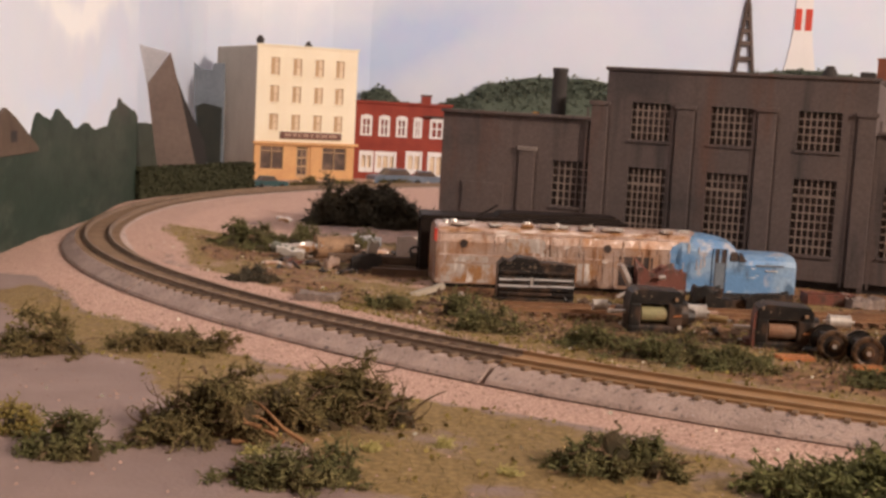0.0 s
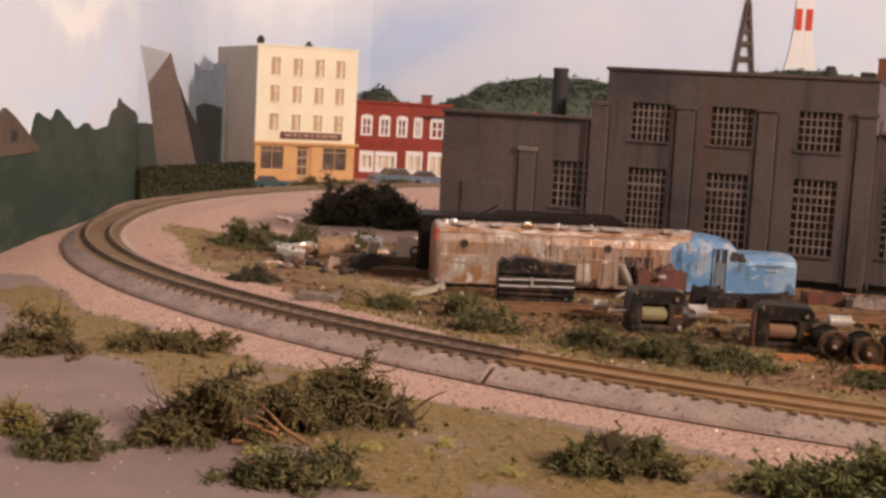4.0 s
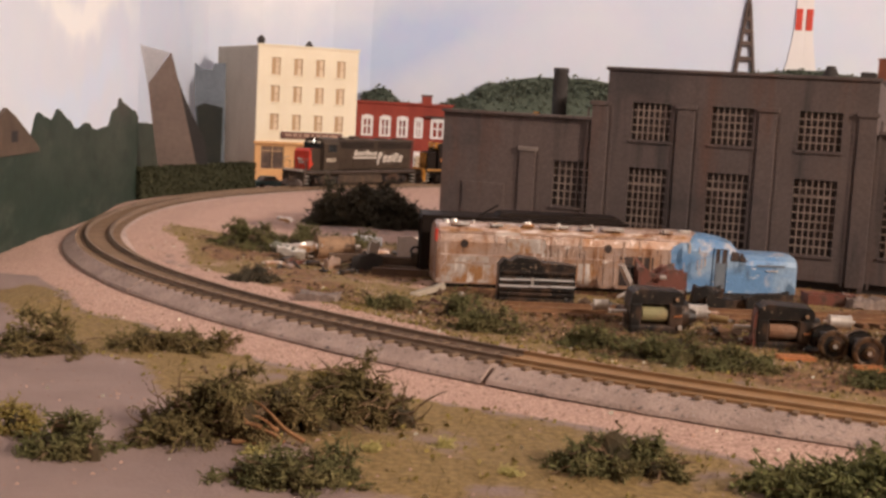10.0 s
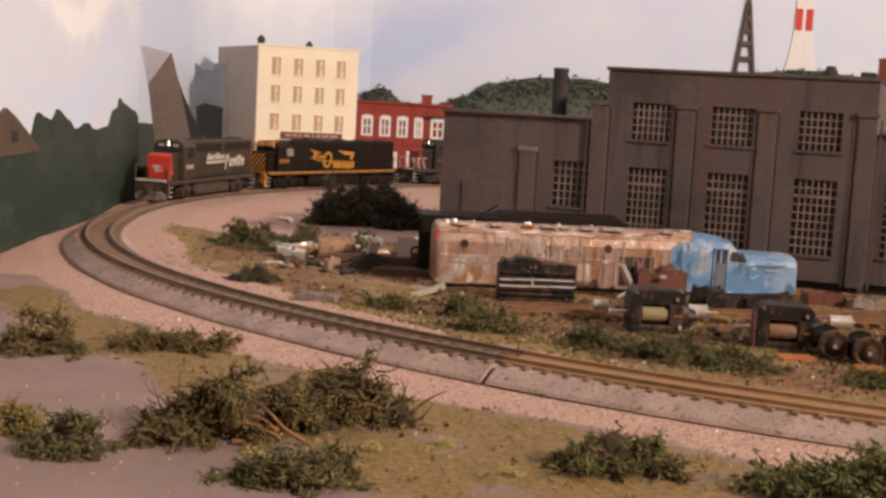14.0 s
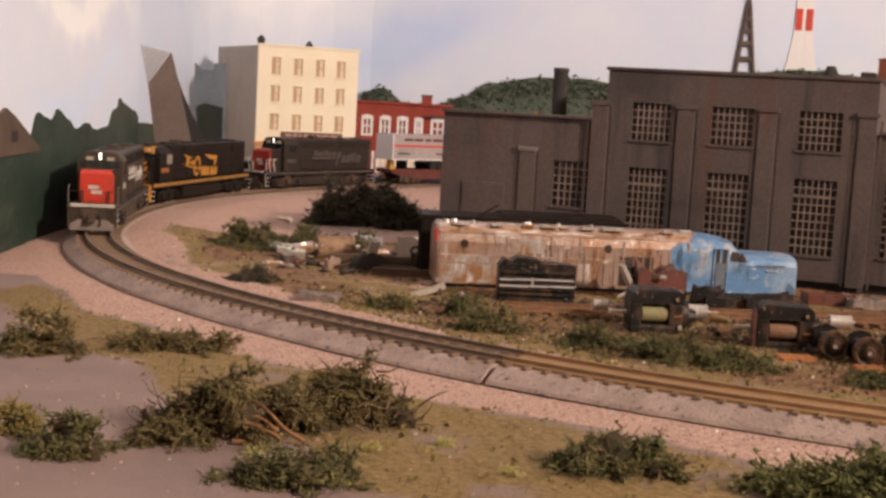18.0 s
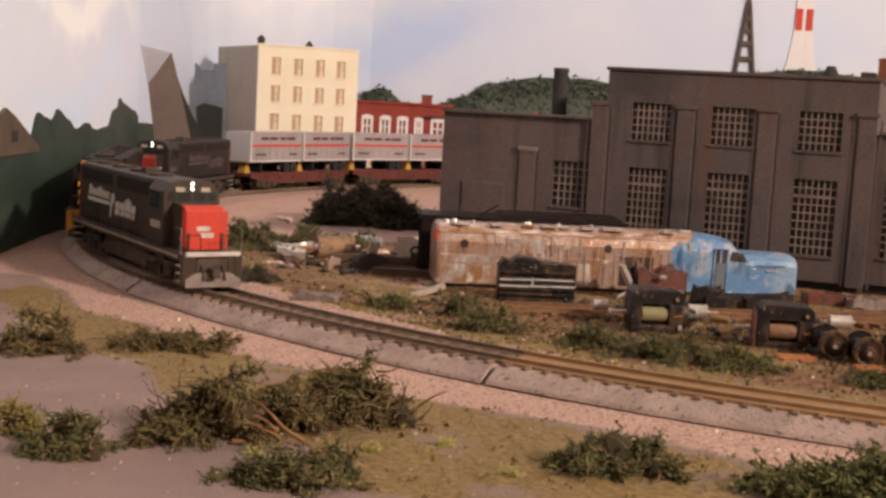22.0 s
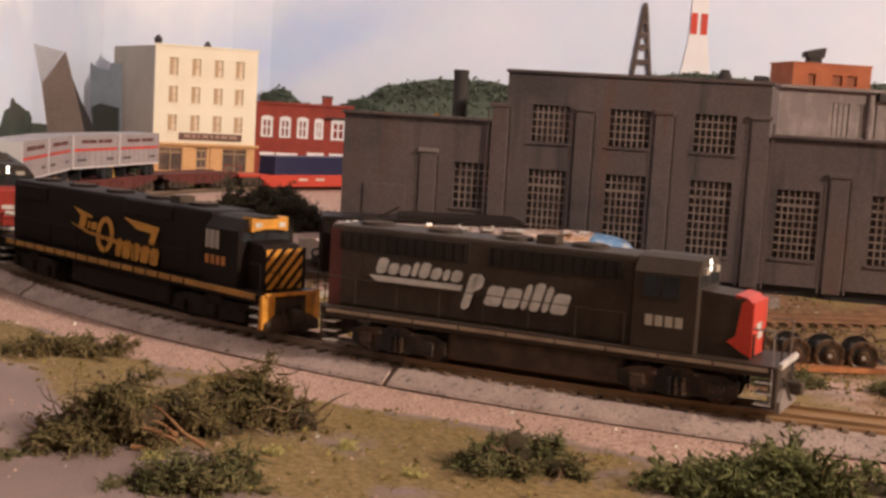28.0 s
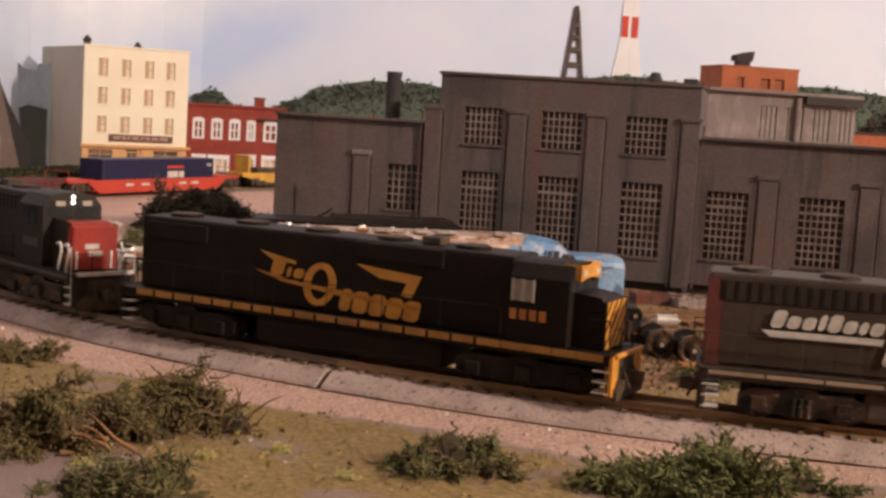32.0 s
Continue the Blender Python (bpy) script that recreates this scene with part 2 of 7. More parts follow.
# ---- setting ----
def sky_mat(name):
    """A painted sky: pale warm grey with soft blue openings and white cloud, in world metres."""
    m = bpy.data.materials.new(name)
    m.use_nodes = True
    nt = m.node_tree
    b = nt.nodes["Principled BSDF"]
    b.inputs["Roughness"].default_value = 0.6
    co = nt.nodes.new("ShaderNodeTexCoord")

    def nz(scale, detail, bend=0.0):
        n = nt.nodes.new("ShaderNodeTexNoise")
        n.inputs["Scale"].default_value, n.inputs["Detail"].default_value, n.inputs["Distortion"].default_value = scale, detail, bend
        nt.links.new(co.outputs["Object"], n.inputs["Vector"])
        return n

    def mixed(fac, a, c, kind="MIX"):
        n = nt.nodes.new("ShaderNodeMix")
        n.data_type, n.blend_type = "RGBA", kind
        for sock, v in ((n.inputs["Factor"], fac), (n.inputs[6], a), (n.inputs[7], c)):
            if isinstance(v, bpy.types.NodeSocket):
                nt.links.new(v, sock)
            else:
                sock.default_value = v
        return n.outputs[2]

    wind = nz(7.0, 4.0)
    sway = nt.nodes.new("ShaderNodeVectorMath")
    sway.operation = "MULTIPLY_ADD"
    nt.links.new(wind.outputs["Color"], sway.inputs[0])
    sway.inputs[1].default_value, sway.inputs[2].default_value = (0.16, 0.16, 0.16), (-0.08, -0.08, -0.08)
    moved = nt.nodes.new("ShaderNodeVectorMath")
    moved.operation = "ADD"
    nt.links.new(co.outputs["Object"], moved.inputs[0])
    nt.links.new(sway.outputs[0], moved.inputs[1])

    def patch(centre, radii, tilt=0.0):
        """A soft-edged brushed patch round a place on the board."""
        mp = nt.nodes.new("ShaderNodeMapping")
        mp.vector_type = "TEXTURE"
        mp.inputs["Location"].default_value, mp.inputs["Scale"].default_value = centre, radii
        mp.inputs["Rotation"].default_value = (0, tilt, 0)
        nt.links.new(moved.outputs[0], mp.inputs["Vector"])
        g = nt.nodes.new("ShaderNodeTexGradient")
        g.gradient_type = "QUADRATIC_SPHERE"
        nt.links.new(mp.outputs["Vector"], g.inputs["Vector"])
        r = nt.nodes.new("ShaderNodeMapRange")
        r.inputs["From Max"].default_value = 0.6
        nt.links.new(g.outputs["Fac"], r.inputs["Value"])
        return r.outputs["Result"]

    big = nt.nodes.new("ShaderNodeValToRGB")
    e = big.color_ramp.elements
    e[0].position, e[0].color = 0.36, (0.67, 0.75, 0.91, 1)
    e[1].position, e[1].color = 0.62, (0.735, 0.79, 0.905, 1)
    nt.links.new(nz(3.4, 4.0, 0.5).outputs["Fac"], big.inputs["Fac"])
    col = big.outputs["Color"]
    for centre, radii, tilt, tone in (((-0.07, 1.93, 0.185), (0.34, 0.6, 0.11), -0.30, (0.54, 0.66, 0.90, 1)), ((0.52, 1.93, 0.20), (0.22, 0.6, 0.05), 0.1, (0.68, 0.76, 0.92, 1)),
                                      ((-0.27, 0.98, 0.10), (0.6, 0.30, 0.035), 0.0, (0.68, 0.79, 0.97, 1)), ((-0.30, 1.25, 0.165), (0.6, 0.16, 0.04), 0.0, (0.70, 0.80, 0.97, 1)),
                                      ((-0.26, 1.90, 0.24), (0.24, 0.5, 0.07), -0.2, (0.86, 0.89, 0.96, 1)), ((-0.27, 0.95, 0.165), (0.6, 0.34, 0.03), 0.0, (0.92, 0.95, 0.98, 1))):
        col = mixed(patch(centre, radii, tilt), col, tone)
    col = mixed(0.12, col, nz(26.0, 5.0).outputs["Color"], "OVERLAY")
    nt.links.new(col, b.inputs["Base Color"])
    return m


M_SKY = sky_mat("painted_sky")
M_TREEPAINT = weathered("painted_foliage", (0.044, 0.058, 0.044), [((0.022, 0.040, 0.027), (5, 3.2, 9), 0.46, 0.60), ((0.080, 0.092, 0.070), (22, 11, 26), 0.54, 0.70),
                                                             ((0.016, 0.028, 0.019), (40, 22, 46), 0.55, 0.70), ((0.064, 0.055, 0.046), (7, 4.5, 9), 0.56, 0.72)], 0.6, 0.0, 0.1, 120.0)
M_COTTAGE = material("painted_cottage", (0.11, 0.076, 0.054), 0.6, second=(0.085, 0.058, 0.042), scale=60)
M_DARK = material("dark_paint", (0.03, 0.026, 0.025), 0.6, scale=150)
M_BLACKGREEN = material("black_green_card", (0.016, 0.019, 0.016), 0.6, second=(0.024, 0.026, 0.020), scale=60)
M_CARD = material("brown_card", (0.17, 0.125, 0.105), 0.6, second=(0.14, 0.10, 0.085), scale=25, bump=0.03)
M_CARDGREY = material("grey_card", (0.42, 0.41, 0.43), 0.6, second=(0.36, 0.36, 0.38), scale=40, bump=0.03)
M_CARDBLUE = material("dark_blue_card", (0.15, 0.175, 0.205), 0.5, second=(0.11, 0.13, 0.155), scale=40, bump=0.03)
M_ROOM = material("room_wall_paint", (0.15, 0.13, 0.11), 0.8, second=(0.12, 0.10, 0.085), scale=4)
M_TIMBER0 = material("base_timber", (0.24, 0.16, 0.10), 0.7, second=(0.18, 0.12, 0.075), scale=9)
M_CEILING = material("ceiling_paint", (0.36, 0.33, 0.30), 0.85, scale=4)

WALL_WEST = [(-0.255, 0.25), (-0.267, 0.78), (-0.2785, 1.17), (-0.312, 1.23), (-0.325, 1.55), (-0.328, 1.66), (-0.322, 1.73), (-0.303, 1.80),
             (-0.27, 1.855), (-0.225, 1.895), (-0.175, 1.918), (-0.12, 1.93)]


def strip_wall(name, line, z0, z1, thick, mat, label):
    """An upright sheet along a line of (x, y), thickened away from the room."""
    bm = bmesh.new()
    rows = []
    for i, (x, y) in enumerate(line):
        a, b = line[max(i - 1, 0)], line[min(i + 1, len(line) - 1)]
        d = Vector((b[0] - a[0], b[1] - a[1])).normalized()
        nx, ny = -d.y * thick, d.x * thick
        rows.append([bm.verts.new(c) for c in ((x, y, z0), (x, y, z1), (x + nx, y + ny, z1), (x + nx, y + ny, z0))])
    for a, b in zip(rows, rows[1:]):
        for i in range(4):
            bm.faces.new((a[i], b[i], b[(i + 1) % 4], a[(i + 1) % 4]))
    bm.faces.new(rows[0])
    bm.faces.new(rows[-1][::-1])
    bmesh.ops.recalc_face_normals(bm, faces=bm.faces[:])
    return tagged(part(name, bm, mat), label, "wall", kind="structure")


strip_wall("wall_west", WALL_WEST, -0.05, 2.1, 0.02, M_SKY, "painted sky backdrop board beside the curve")
strip_wall("wall_north", [(-0.12, 1.93), (4.6, 1.93)], -0.05, 2.1, 0.02, M_SKY, "painted cloudy sky backdrop behind the town")

strip_wall("wall_south", [(4.6, -3.6), (-2.6, -3.6)], -0.9, 2.1, 0.05, M_ROOM, "plain room wall behind the layout")
strip_wall("wall_east", [(4.6, 1.95), (4.6, -3.6)], -0.9, 2.1, 0.05, M_ROOM, "plain room wall beside the layout")
strip_wall("wall_southwest", [(-2.6, -3.6), (-2.6, 0.25), (-0.255, 0.25)], -0.9, 2.1, 0.05, M_ROOM, "plain room wall at the layout's end")
bm = bmesh.new()
box(bm, -2700, 4650, -3650, 2000, 2100, 2140)
tagged(part("ceiling", bm, M_CEILING), "plain white room ceiling", "ceiling", kind="structure")
bm = bmesh.new()
box(bm, -2700, 4650, -3650, 2000, -940, -900)
tagged(part("floor", bm, material("room_floor", (0.20, 0.13, 0.08), 0.6, second=(0.15, 0.10, 0.06), scale=3)), "brown room floor under the layout", "floor", kind="structure")


def flat_on_west(name, outline, mat, label, proud=1.2, parent=None, foot=-0.004):
    """A painted shape on the west board: outline of (y in m, z in m)."""
    def wx(y):
        for a, b in zip(WALL_WEST, WALL_WEST[1:]):
            if a[1] <= y <= b[1]:
                return a[0] + (b[0] - a[0]) * (y - a[1]) / (b[1] - a[1])
        return WALL_WEST[-2][0]
    bm = bmesh.new()
    top = [bm.verts.new((wx(y) + proud * MM, y, z)) for y, z in outline]
    bot = [bm.verts.new((wx(y) + proud * MM, y, foot)) for y, z in outline]
    topb = [bm.verts.new((wx(y) - 0.004, y, z)) for y, z in outline]
    for i in range(len(outline) - 1):
        bm.faces.new((bot[i], bot[i + 1], top[i + 1], top[i]))
        bm.faces.new((top[i], top[i + 1], topb[i + 1], topb[i]))
    return part(name, bm, mat, parent, label)


rng = random.Random(5)
tree_line = []
y = 0.25
KNOTS = [(0.25, 0.075), (0.62, 0.08), (0.76, 0.066), (0.84, 0.068), (0.855, 0.083), (0.89, 0.078), (0.905, 0.085), (0.93, 0.078),
         (0.955, 0.070), (0.985, 0.074), (1.015, 0.068), (1.055, 0.070), (1.075, 0.083), (1.088, 0.084), (1.096, 0.093),
         (1.11, 0.088), (1.15, 0.082), (1.18, 0.074), (1.22, 0.071), (1.27, 0.070), (1.30, 0.066), (1.50, 0.060)]
while y < 1.5:
    for a, b in zip(KNOTS, KNOTS[1:]):
        if a[0] <= y <= b[0]:
            w = (y - a[0]) / (b[0] - a[0])
            w = w * w * (3 - 2 * w)
            tree_line.append((y, a[1] + (b[1] - a[1]) * w + 0.0012 * noise.noise((y * 160, 0, 3)) + 0.0008 * noise.noise((y * 420, 0, 3))))
            break
    y += 0.004
tagged(flat_on_west("painted_treeline", tree_line, M_TREEPAINT, ""), "dark green trees painted on the backdrop board", "painting", kind="structure")
house = tagged(flat_on_west("painted_cottage", [(0.755, 0.075), (0.785, 0.087), (0.805, 0.081), (0.853, 0.062), (0.856, 0.061)], M_COTTAGE, "", 2.4, None, 0.058),
               "brown gabled cottage painted on the backdrop board", "painting", kind="structure")
bm = bmesh.new()
for y0, y1, z0, z1 in ((0.794, 0.806, 0.066, 0.073),):
    v = [bm.verts.new((-0.2648, yy, zz)) for yy, zz in ((y0, z0), (y1, z0), (y1, z1), (y0, z1))]
    bm.faces.new(v)
part("painted_window", bm, M_DARK, house)


# ground: one sheet, with zones of dirt, gravel and grass
def ground_mat():
    m = bpy.data.materials.new("layout_ground")
    m.use_nodes = True
    nt = m.node_tree
    b = nt.nodes["Principled BSDF"]
    b.inputs["Roughness"].default_value = 0.92
    co = nt.nodes.new("ShaderNodeTexCoord")
    at = nt.nodes.new("ShaderNodeAttribute")
    at.attribute_name = "zones"
    sep = nt.nodes.new("ShaderNodeSeparateColor")
    nt.links.new(at.outputs["Color"], sep.inputs[0])

    def nz(sc, det=6.0):
        n = nt.nodes.new("ShaderNodeTexNoise")
        n.inputs["Scale"].default_value, n.inputs["Detail"].default_value = sc, det
        nt.links.new(co.outputs["Object"], n.inputs["Vector"])
        return n.outputs["Fac"]

    def ramp(src, *stops):
        r = nt.nodes.new("ShaderNodeValToRGB")
        e = r.color_ramp.elements
        e[0].position, e[0].color = stops[0][0], (*stops[0][1], 1)
        e[1].position, e[1].color = stops[-1][0], (*stops[-1][1], 1)
        for p, c in stops[1:-1]:
            e.new(p).color = (*c, 1)
        nt.links.new(src, r.inputs["Fac"])
        return r.outputs["Color"]

    def mix(fac, a, c):
        n = nt.nodes.new("ShaderNodeMix")
        n.data_type = "RGBA"
        nt.links.new(fac, n.inputs["Factor"])
        nt.links.new(a, n.inputs[6])
        nt.links.new(c, n.inputs[7])
        return n.outputs[2]

    def soft(zone, sc, amount=0.5):
        n = nt.nodes.new("ShaderNodeMath")
        n.operation = "MULTIPLY_ADD"
        nt.links.new(nz(sc), n.inputs[0])
        n.inputs[1].default_value = amount * 2
        n.inputs[2].default_value = -amount
        a = nt.nodes.new("ShaderNodeMath")
        a.operation = "ADD"
        nt.links.new(zone, a.inputs[0])
        nt.links.new(n.outputs[0], a.inputs[1])
        r = nt.nodes.new("ShaderNodeMapRange")
        r.inputs["From Min"].default_value, r.inputs["From Max"].default_value = 0.40, 0.62
        nt.links.new(a.outputs[0], r.inputs["Value"])
        return r.outputs["Result"]

    dirt = ramp(nz(35), (0.3, (0.250, 0.175, 0.155)), (0.7, (0.310, 0.218, 0.190)))
    gravel = ramp(nz(900, 2.0), (0.3, (0.27, 0.155, 0.115)), (0.5, (0.50, 0.315, 0.245)), (0.7, (0.66, 0.45, 0.36)))
    grass = ramp(nz(420, 3.0), (0.32, (0.165, 0.104, 0.035)), (0.5, (0.235, 0.152, 0.054)), (0.68, (0.305, 0.205, 0.078)))
    earth = ramp(nz(160, 4.0), (0.3, (0.09, 0.042, 0.02)), (0.5, (0.21, 0.10, 0.045)), (0.7, (0.32, 0.18, 0.08)))
    c = mix(soft(sep.outputs[0], 90), dirt, gravel)
    c = mix(soft(sep.outputs[1], 70), c, grass)
    c = mix(soft(sep.outputs[2], 60), c, earth)
    nt.links.new(c, b.inputs["Base Color"])
    bp = nt.nodes.new("ShaderNodeBump")
    bp.inputs["Strength"].default_value, bp.inputs["Distance"].default_value = 0.4, 0.0010
    nt.links.new(nz(700, 3.0), bp.inputs["Height"])
    nt.links.new(bp.outputs["Normal"], b.inputs["Normal"])
    return m


def line_offset(x, y):
    """Signed distance to the track's middle (outside the curve positive) and its place along."""
    d = np.hypot(LINE_XY[:, 0] - x, LINE_XY[:, 1] - y)
    i = int(d.argmin())
    th = LINE_TH[i]
    side = (x - LINE_XY[i, 0]) * -math.sin(th) + (y - LINE_XY[i, 1]) * math.cos(th)
    return (d[i] if side > 0 else -d[i]), i


def clamp(v):
    return min(max(v, 0.0), 1.0)


def zones_at(x, y):
    off, i = line_offset(x, y)
    n = noise.noise((x * 14, y * 14, 1.0))
    gravel = grass = earth = 0.0
    path = clamp(1.4 - math.hypot((x + 0.232) / 0.020, (y - 0.675) / 0.030))
    if off > 0:
        gravel = clamp((0.060 + 0.012 * n - off) / 0.010)
        far = 0.107 + 0.042 * clamp((x + 0.2) / 0.12) + 0.065 * clamp((x + 0.05) / 0.09)
        grass = clamp((off - 0.050 - 0.01 * n) / 0.012) * clamp((far + 0.03 * n - off) / 0.03) * (0.74 + 0.42 * noise.noise((x * 26, y * 26, 2.0)))
        earth = 0.45 * grass * clamp(0.5 + 1.5 * noise.noise((x * 34, y * 34, 6.0)))
        if y > 0.7:
            gravel, grass = 1.0, 0.2
    else:
        o = -off
        gravel = max(0.62 + 0.5 * n, clamp((0.044 + 0.022 * n - o) / 0.012))
        if y > 0.84:
            gravel = max(gravel, clamp((0.10 - o) / 0.02), clamp((y - 1.02) / 0.1))
        grass = clamp((o - 0.040 - 0.02 * n) / 0.015) * (0.72 + 0.5 * noise.noise((x * 22, y * 22, 4.0)))
        earth = clamp((o - 0.045) / 0.03) * (0.60 + 0.75 * noise.noise((x * 18, y * 18, 9.0))) * clamp((1.0 - y) / 0.1)
        if y > 0.95:
            grass *= 0.3
    return gravel * (1 - path), grass * (1 - path), earth * (1 - path)


def ground_height(x, y):
    h = 0.0016 * noise.noise((x * 20, y * 20, 0)) + 0.0006 * noise.noise((x * 90, y * 90, 0))
    off, i = line_offset(x, y)
    s = i * STEP - AHEAD
    if off < 0:
        bank = clamp((s - 0.70) / 0.10) * clamp((0.090 + off) / 0.045)
    else:
        bank = clamp((s - 0.92) / 0.12) * clamp((0.060 - off) / 0.030)
    if abs(off) < 0.032:
        h = min(h, 0.0) * 0.4 - 0.0006
    return h * (1 - bank) + 0.0050 * bank


def build_ground():
    xs = np.concatenate([np.arange(-0.36, 0.52, 0.005), np.arange(0.52, 2.21, 0.06)])
    ys = np.concatenate([np.arange(-0.3, 0.27, 0.04), np.arange(0.27, 1.0, 0.005), np.arange(1.0, 1.95, 0.012)])
    verts, cols = [], []
    for yy in ys:
        for xx in xs:
            verts.append((xx, yy, ground_height(xx, yy)))
            cols.append(zones_at(xx, yy))
    nx = len(xs)
    faces = [(j * nx + i, j * nx + i + 1, (j + 1) * nx + i + 1, (j + 1) * nx + i) for j in range(len(ys) - 1) for i in range(nx - 1)]
    ob = raw("ground", verts, faces, ground_mat())
    att = ob.data.color_attributes.new("zones", "FLOAT_COLOR", "POINT")
    att.data.foreach_set("color", np.array([(*c, 1.0) for c in cols], dtype=np.float32).ravel())
    for p in ob.data.polygons:
        p.use_smooth = True
    tagged(ob, "sandy model railway ground with gravel and dry grass", "ground", kind="structure")


build_ground()
tagged(part("layout_base", B(-350, 2190, -290, 1925, -900, -12, 2.0), M_TIMBER0), "boxed timber base under the layout", "base", kind="structure")

# ---- the track: snap-together sections with moulded ballast ----
BED = [(-20.6, -9.8), (-20.8, -9.05), (-22.6, -8.95), (-21.6, -7.5), (-14.8, -3.2), (14.8, -3.2), (21.6, -7.5), (22.6, -8.95), (20.8, -9.05), (20.6, -9.8)]


def sweep(bm, s0, s1, profile, step=0.008, closed=True):
    """Draw a profile of (offset, z) in mm along the track between s0 and s1."""
    n = max(int(round((s1 - s0) / step)), 1)
    rows = []
    for k in range(n + 1):
        x, y, th = on_line(s0 + (s1 - s0) * k / n)
        rows.append([bm.verts.new((x - math.sin(th) * o * MM, y + math.cos(th) * o * MM, RAIL + z * MM)) for o, z in profile])
    m = len(profile)
    for a, b in zip(rows, rows[1:]):
        for i in range(m if closed else m - 1):
            bm.faces.new((a[i], b[i], b[(i + 1) % m], a[(i + 1) % m]))
    if closed:
        bm.faces.new(rows[0])
        bm.faces.new(rows[-1][::-1])
    bmesh.ops.recalc_face_normals(bm, faces=bm.faces[:])
    return bm


TIE_MESH = {}


def tie_mesh(mat):
    bm = box(bmesh.new(), -1.3, 1.3, -14.4, 14.4, -4.2, -2.1, taper=(0.3, 0.3))
    me = bpy.data.meshes.new("tie")
    bm.to_mesh(me)
    bm.free()
    me.materials.append(mat)
    return me


def track_section(s0, s1, ties=True):
    # sections past the near one get the shaded tones
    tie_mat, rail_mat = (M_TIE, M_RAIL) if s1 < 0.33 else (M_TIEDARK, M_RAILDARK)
    sec = thing("track_section", "brown sectional track on moulded grey ballast", "track", group="track sections")
    part("roadbed", sweep(bmesh.new(), s0 + 0.0013, s1 - 0.0013, BED), M_BED, sec, "speckled grey moulded ballast")
    web = -2.06 if tie_mat is M_TIE else -2.7
    part("tie_web", sweep(bmesh.new(), s0, s1, [(-9.6, -3.4), (9.6, -3.4), (9.6, web), (-9.6, web)]), tie_mat, sec, "brown moulded web between the ties")
    for o in (7.7, -7.7):
        prof = [(o - 1.15, -2.3), (o + 1.15, -2.3), (o + 0.45, -1.6), (o + 0.45, -0.9), (o + 0.62, -0.7), (o + 0.62, 0),
                (o - 0.62, 0), (o - 0.62, -0.7), (o - 0.45, -0.9), (o - 0.45, -1.6)]
        part("rail", sweep(bmesh.new(), s0, s1, prof), rail_mat, sec, "rust-brown weathered rail")
    if ties:
        if tie_mat not in TIE_MESH:
            # near ties are shaded brown too, painting the shadow on their ends
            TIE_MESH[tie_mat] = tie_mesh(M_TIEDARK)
        n = int(round((s1 - s0) / 0.0084))
        for k in range(n):
            x, y, th = on_line(s0 + (k + 0.5) * (s1 - s0) / n)
            t = new("tie", TIE_MESH[tie_mat])
            t.parent = sec
            t.matrix_basis = pose(x, y, RAIL, 0, 0, math.degrees(th) + rng.uniform(-1, 1))
    return sec


JOINT = 0.322
for a, b, near in ((-0.48, -0.15, False), (-0.15, JOINT, True), (JOINT, JOINT + 0.24, True), (JOINT + 0.24, JOINT + 0.48, True),
                   (JOINT + 0.48, JOINT + 0.72, True), (JOINT + 0.72, JOINT + 1.13, True), (JOINT + 1.13, 4.1, False)):
    track_section(a, b, near)

# ---- buildings ----
M_CONC = weathered("grey_brown_concrete", (0.104, 0.080, 0.074), [((0.130, 0.096, 0.086), (14, 14, 9), 0.42, 0.60), ((0.130, 0.072, 0.056), (45, 45, 8), 0.54, 0.70),
                                                                ((0.062, 0.050, 0.049), (80, 80, 7), 0.52, 0.66), ((0.066, 0.054, 0.052), (9, 9, 16), 0.52, 0.68)], 0.85, 0.0, 0.15, 500.0)
M_CONCTRIM = material("pale_concrete_trim", (0.26, 0.21, 0.185), 0.8, second=(0.19, 0.15, 0.13), scale=60)
M_MUNTIN = material("window_muntin", (0.27, 0.205, 0.172), 0.7, second=(0.15, 0.112, 0.094), scale=60)
# paints unlit interiors behind openings, browned a little like dirty panes
M_VOID = material("painted_interior_shade", (0.040, 0.028, 0.024), 0.5, second=(0.075, 0.050, 0.042), scale=60)
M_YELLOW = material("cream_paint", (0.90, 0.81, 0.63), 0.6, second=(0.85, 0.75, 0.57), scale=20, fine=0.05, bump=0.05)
# plain grey; on the shop it paints the cream wall's shaded side
M_SIDE = material("grey_and_shaded_cream", (0.43, 0.37, 0.295), 0.7, second=(0.39, 0.33, 0.265), scale=25, fine=0.05)
M_ORANGE = material("ochre_shopfront_paint", (0.68, 0.39, 0.17), 0.55, second=(0.60, 0.33, 0.15), scale=50)
M_SIGN = material("brown_sign_board", (0.16, 0.075, 0.055), 0.5, scale=90)
M_SIGNBAR = material("sign_lettering", (0.42, 0.27, 0.20), 0.5, scale=90)
M_WINDOWBROWN = material("brown_sash", (0.52, 0.35, 0.20), 0.6, scale=200)
M_BLIND = material("cream_blind", (0.80, 0.66, 0.48), 0.7, second=(0.62, 0.46, 0.32), scale=90)
M_BRICK = material("red_brick", (0.30, 0.053, 0.035), 0.75, second=(0.24, 0.043, 0.031), scale=60)
M_ROOF = material("tar_roof", (0.05, 0.043, 0.04), 0.9, scale=80)
M_SHOPGLASS = material("shop_window", (0.10, 0.075, 0.065), 0.12, second=(0.24, 0.16, 0.12), scale=70, bump=0.0)
